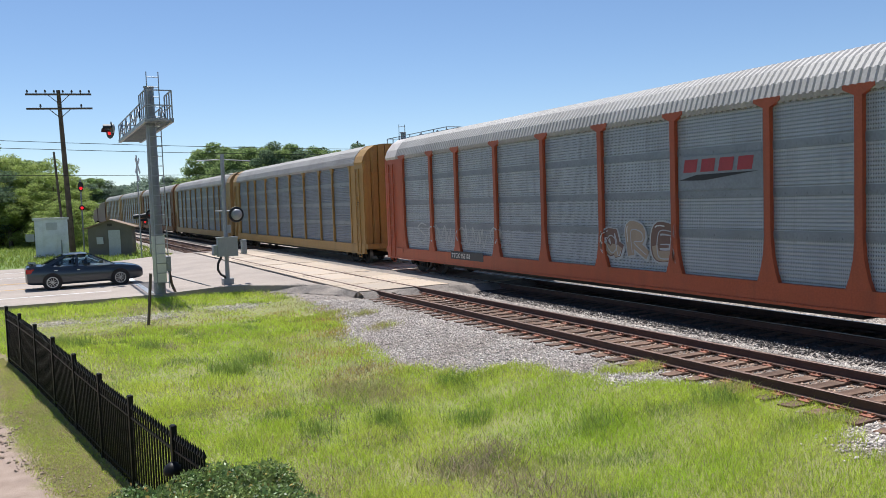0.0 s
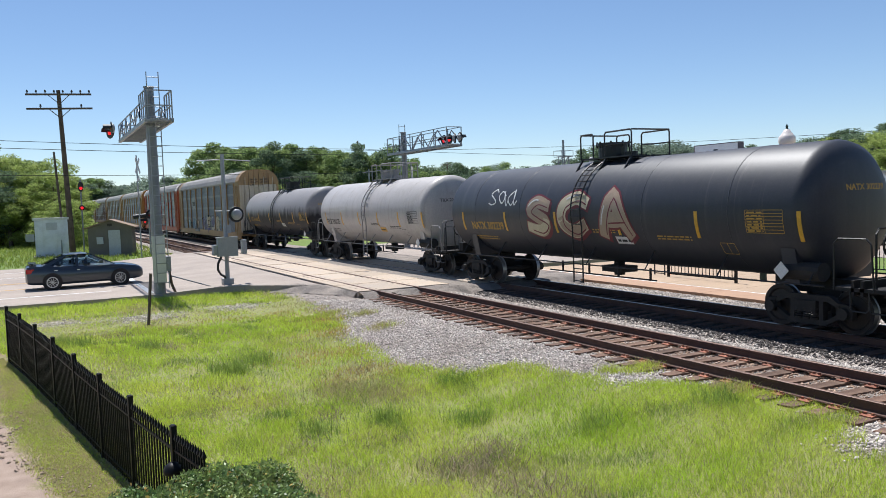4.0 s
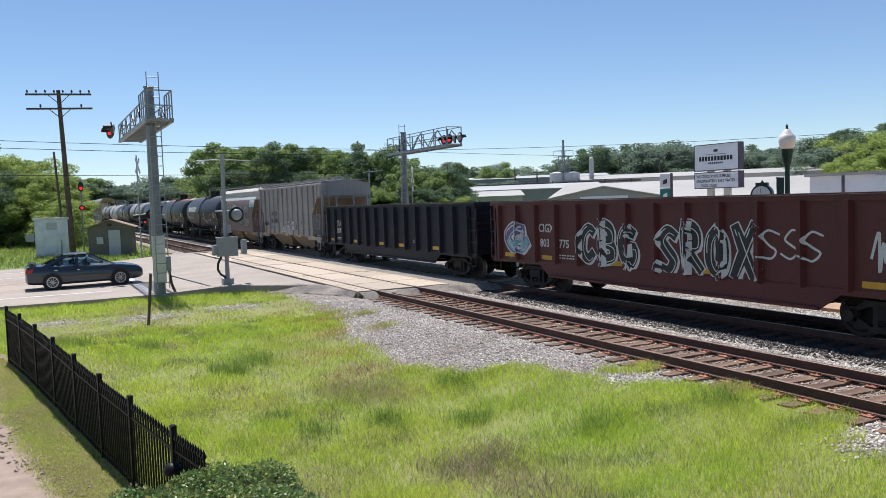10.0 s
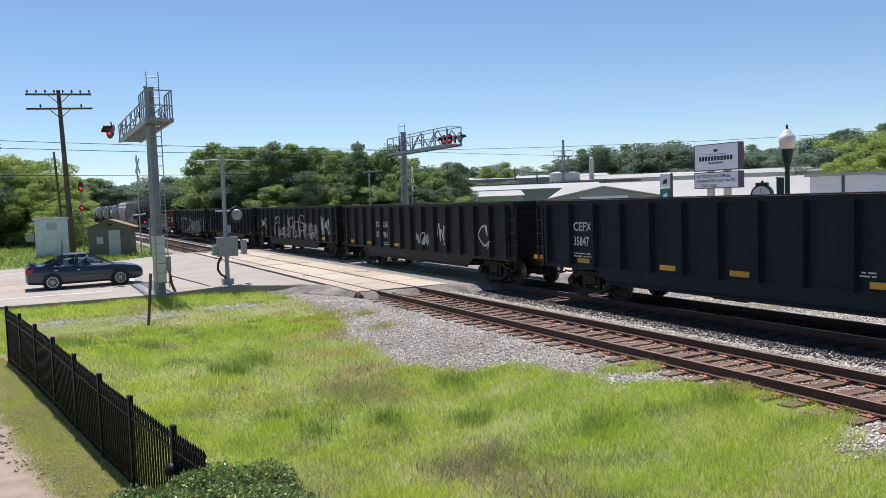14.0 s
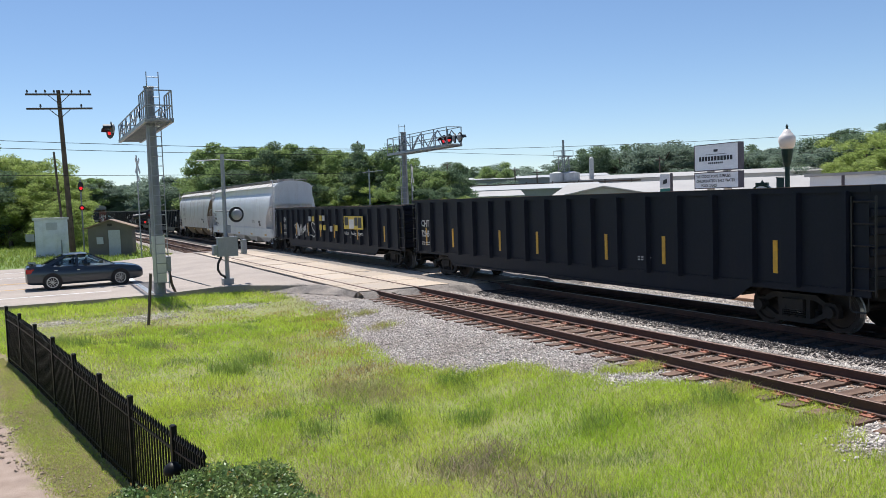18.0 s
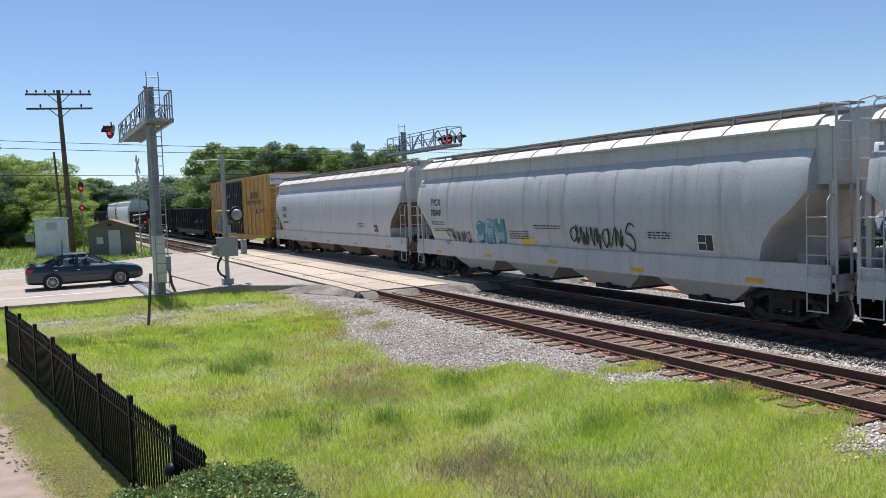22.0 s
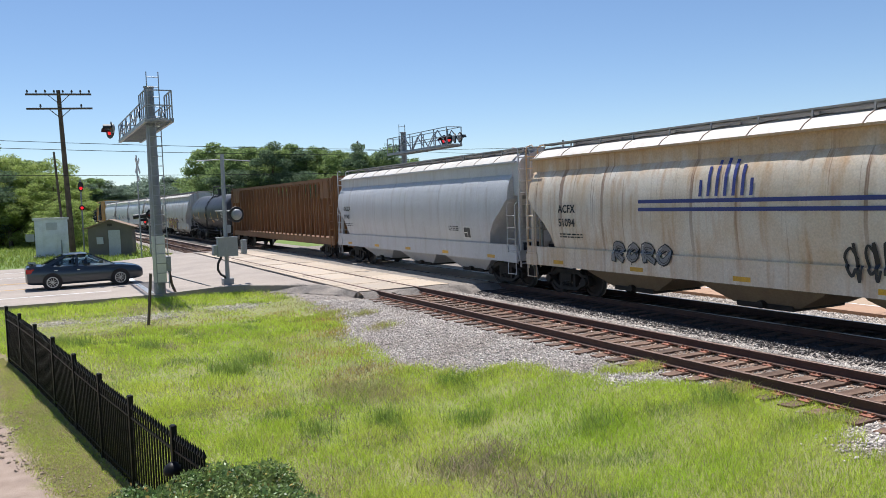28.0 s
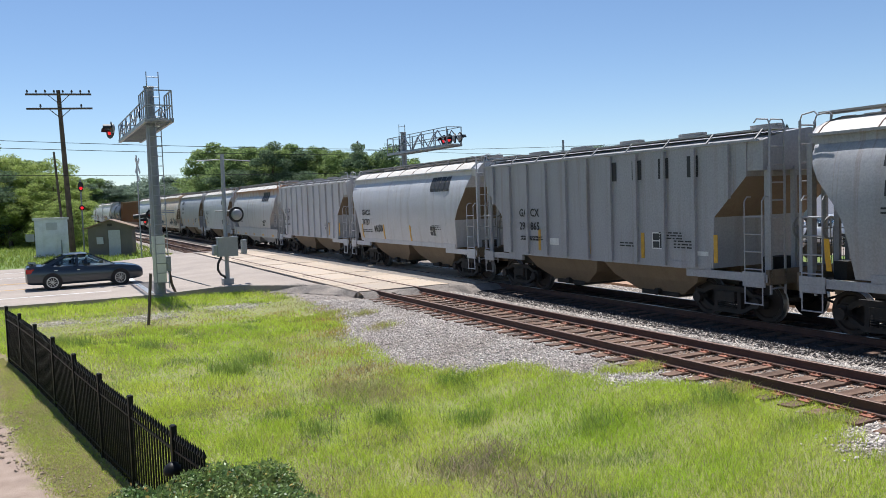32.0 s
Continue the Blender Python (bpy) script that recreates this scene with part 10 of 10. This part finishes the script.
    for sx in (-0.6, 0.6):
        for sy in (-0.6, 0.6):
            bar(bm, (sx, sy, 0), (sx, sy, 9.6), 0.12)
    bar(bm, (0, 0, 9.6), (0, 0, 12.2), 0.25)
    part("leg", bm, M["galv_mast"], t)
    bm = bmesh.new()
    for k in range(8):
        z = 1.2 * k
        for s in (-0.6, 0.6):
            bar(bm, (-0.6, s, z), (0.6, s, z + 1.2), 0.07)
            bar(bm, (s, -0.6, z + 1.2), (s, 0.6, z), 0.07)
    part("brace", bm, M["galv_mast"], t)
    bm = bmesh.new()
    box(bm, -1.1, 1.1, -1.1, 1.1, 9.5, 9.6)
    for s in (-1.1, 1.1):
        bar(bm, (s, -1.1, 10.5), (s, 1.1, 10.5), 0.06)
        bar(bm, (-1.1, s, 10.5), (1.1, s, 10.5), 0.06)
        for q in (-1.1, 1.1):
            bar(bm, (s, q, 9.6), (s, q, 10.5), 0.06)
    part("platform", bm, M["galv_mast"], t)
    # pipe bridge in front of the factory
    p = thing("pipe_rack", pose(0, 0, 0), "long dark pipe rack on posts in front of the factory", "pipes")
    a, b = Vector((58, 112, 4.4)), Vector((86, 96, 4.4))
    bm = bmesh.new()
    for dz in (0, 0.5):
        bar(bm, a + Vector((0, 0, dz)), b + Vector((0, 0, dz)), 0.18)
    part("pipe", bm, M["pole_wood"], p)
    for i in range(9):
        q = a.lerp(b, i / 8)
        bm = bmesh.new()
        bar(bm, (q.x, q.y, -0.5), (q.x, q.y, 5.2), 0.14)
        part("post", bm, M["pole_wood"], p)


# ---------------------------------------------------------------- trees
# leaf colours partly lightened for distance haze; leaf_d also blued for it
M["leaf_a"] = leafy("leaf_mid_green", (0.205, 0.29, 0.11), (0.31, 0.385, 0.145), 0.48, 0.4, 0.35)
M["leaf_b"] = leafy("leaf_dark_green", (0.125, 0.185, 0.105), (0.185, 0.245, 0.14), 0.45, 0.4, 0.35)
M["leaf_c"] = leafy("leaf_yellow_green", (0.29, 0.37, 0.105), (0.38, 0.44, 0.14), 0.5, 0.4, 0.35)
M["leaf_d"] = leafy("leaf_haze_blue_green", (0.19, 0.25, 0.19), (0.26, 0.32, 0.23), 0.45, 0.35, 0.35)
TREES = []


def make_tree(seed, leaf, label, spread=0.42, low=0.08, n=25000, size=0.122):
    """A tree ten metres high: tapered trunk, limbs, and a crown of many small leaves in clumps."""
    rng = np.random.default_rng(seed)
    g = thing("tree", pose(0, -300 - 30 * len(TREES), 0), label, "tree", "trees behind the tracks")
    bm = bmesh.new()
    rod(bm, (0, 0, -0.3), (0.15, 0.1, 4.2), 0.26, 10, 0.17)
    rod(bm, (0.15, 0.1, 4.2), (0.0, 0.0, 8.0), 0.17, 8, 0.05)
    limbs = []
    for k in range(11):
        a, z0 = rng.uniform(0, 6.28), rng.uniform(1.8, 6.5)
        r = rng.uniform(1.6, 3.4) * (1 - 0.45 * max(0, z0 - 4) / 4)
        e = Vector((math.cos(a) * r, math.sin(a) * r, z0 + rng.uniform(0.8, 2.4)))
        rod(bm, (0.1, 0.05, z0), e, 0.09, 6, 0.03)
        limbs.append(e)
    part("trunk", bm, M["bark"], g)
    cs = []
    for k in range(46):
        z = low * 10 + (9.4 - low * 10) * rng.beta(1.7, 1.35)
        t = (z - low * 10) / (9.4 - low * 10)
        rmax = 10 * spread * (0.55 + 0.75 * math.sin(math.pi * min(1, 0.12 + 0.80 * t))) * 0.80
        a, r = rng.uniform(0, 6.28), rmax * math.sqrt(rng.uniform(0.12, 1))
        cs.append((r * math.cos(a), r * math.sin(a), z, rng.uniform(0.65, 1.25)))
    for e in limbs:
        cs.append((e.x, e.y, e.z, rng.uniform(0.7, 1.1)))
    cs = np.array(cs)
    idx = rng.integers(0, len(cs), n)
    u = rng.normal(0, 1, (n, 3))
    u /= np.linalg.norm(u, axis=1)[:, None]
    rad = cs[idx, 3] * rng.uniform(0.45, 1.05, n)
    c = cs[idx, :3] + u * rad[:, None] * np.array([1, 1, 0.72])
    c = c[c[:, 2] > 0.25]
    v, t = leaf_cards(c, size * rng.uniform(0.7, 1.35, len(c)), rng, 0.6, 1.5)
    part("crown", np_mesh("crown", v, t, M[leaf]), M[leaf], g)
    TREES.append(g)
    return g


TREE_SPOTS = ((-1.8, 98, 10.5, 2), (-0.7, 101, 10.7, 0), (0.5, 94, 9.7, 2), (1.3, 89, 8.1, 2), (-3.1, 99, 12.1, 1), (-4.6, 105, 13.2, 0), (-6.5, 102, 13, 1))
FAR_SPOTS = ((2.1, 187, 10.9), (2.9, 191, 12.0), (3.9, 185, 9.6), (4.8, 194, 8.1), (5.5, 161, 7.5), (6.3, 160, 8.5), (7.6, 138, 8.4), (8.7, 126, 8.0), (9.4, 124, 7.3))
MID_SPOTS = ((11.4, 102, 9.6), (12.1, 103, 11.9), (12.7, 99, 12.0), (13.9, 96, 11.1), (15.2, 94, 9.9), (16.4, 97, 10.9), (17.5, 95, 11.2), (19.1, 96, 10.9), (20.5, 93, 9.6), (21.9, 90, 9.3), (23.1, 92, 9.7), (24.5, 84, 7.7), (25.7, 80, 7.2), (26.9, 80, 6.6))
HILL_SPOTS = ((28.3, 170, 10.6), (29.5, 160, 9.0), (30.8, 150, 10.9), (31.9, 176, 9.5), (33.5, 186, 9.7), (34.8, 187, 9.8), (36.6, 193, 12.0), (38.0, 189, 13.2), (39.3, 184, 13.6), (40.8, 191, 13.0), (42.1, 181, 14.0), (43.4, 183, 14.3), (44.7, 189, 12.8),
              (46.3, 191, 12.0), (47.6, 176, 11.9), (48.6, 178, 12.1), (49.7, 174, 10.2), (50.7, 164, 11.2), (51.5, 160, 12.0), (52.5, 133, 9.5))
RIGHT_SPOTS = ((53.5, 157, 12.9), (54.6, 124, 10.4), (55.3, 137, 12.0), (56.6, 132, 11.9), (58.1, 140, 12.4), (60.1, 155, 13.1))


def build_trees():
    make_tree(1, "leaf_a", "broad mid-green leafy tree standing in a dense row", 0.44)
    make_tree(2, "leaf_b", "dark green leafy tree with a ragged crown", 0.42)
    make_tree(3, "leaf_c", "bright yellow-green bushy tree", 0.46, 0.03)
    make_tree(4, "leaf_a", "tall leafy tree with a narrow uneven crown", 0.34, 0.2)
    make_tree(5, "leaf_d", "leafy tree on the distant rise, haze tinted into its green", 0.43)
    make_tree(6, "leaf_d", "broken-crowned tree on the distant rise, haze tinted into its green", 0.38, 0.12)
    rng = random.Random(4)
    used = set()
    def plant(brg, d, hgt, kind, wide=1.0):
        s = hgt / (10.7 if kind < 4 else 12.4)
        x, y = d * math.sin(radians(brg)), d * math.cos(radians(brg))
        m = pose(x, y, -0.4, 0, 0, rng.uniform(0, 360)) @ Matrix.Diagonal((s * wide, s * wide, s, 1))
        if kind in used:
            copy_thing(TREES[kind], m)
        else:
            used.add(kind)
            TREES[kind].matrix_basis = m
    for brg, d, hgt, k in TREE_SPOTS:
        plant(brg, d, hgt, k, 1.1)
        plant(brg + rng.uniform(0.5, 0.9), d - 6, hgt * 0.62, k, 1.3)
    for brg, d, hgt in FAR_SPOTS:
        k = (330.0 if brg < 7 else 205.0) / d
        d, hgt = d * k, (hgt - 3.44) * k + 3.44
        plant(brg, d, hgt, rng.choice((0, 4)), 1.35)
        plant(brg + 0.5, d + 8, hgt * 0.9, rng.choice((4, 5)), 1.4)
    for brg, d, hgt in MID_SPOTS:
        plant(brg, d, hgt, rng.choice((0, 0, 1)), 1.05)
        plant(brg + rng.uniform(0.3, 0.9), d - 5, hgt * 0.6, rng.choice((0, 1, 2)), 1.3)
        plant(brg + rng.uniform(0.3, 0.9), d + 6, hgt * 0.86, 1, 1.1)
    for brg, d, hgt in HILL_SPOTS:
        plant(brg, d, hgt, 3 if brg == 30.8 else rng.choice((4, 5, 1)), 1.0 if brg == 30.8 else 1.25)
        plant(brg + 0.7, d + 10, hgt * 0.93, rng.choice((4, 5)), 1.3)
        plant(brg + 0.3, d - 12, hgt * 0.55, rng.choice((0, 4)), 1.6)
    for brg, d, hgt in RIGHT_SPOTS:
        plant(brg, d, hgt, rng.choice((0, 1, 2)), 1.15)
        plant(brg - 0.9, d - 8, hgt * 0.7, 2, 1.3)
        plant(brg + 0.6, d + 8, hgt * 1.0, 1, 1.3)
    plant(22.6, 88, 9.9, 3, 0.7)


build_cars()
build_platform()
build_yard()
build_trees()


# ---------------------------------------------------------------- what moves
def track_pose(mid, reach):
    """Where a car stands when its middle is at mid along the line: on its two trucks."""
    ya, yb = mid - reach, mid + reach
    xa, xb = FAR_X - bend(ya), FAR_X - bend(yb)
    return pose((xa + xb) / 2, mid, FAR_TOP, 0, 0, math.degrees(math.atan2(xa - xb, yb - ya)))


def motions():
    for car, mid, reach in TRAIN:
        # the film skips a beat after its first third of a second
        first = [(0.0, track_pose(mid + 0.66, reach)), (0.3, track_pose(mid + 0.66 + SPEED * 0.3, reach)), (0.4, track_pose(mid + SPEED * 0.4, reach))]
        walk(car, first + [(t, track_pose(mid + SPEED * t, reach)) for t in [1] + list(range(2, int(SECONDS) + 1, 2))])


motions()
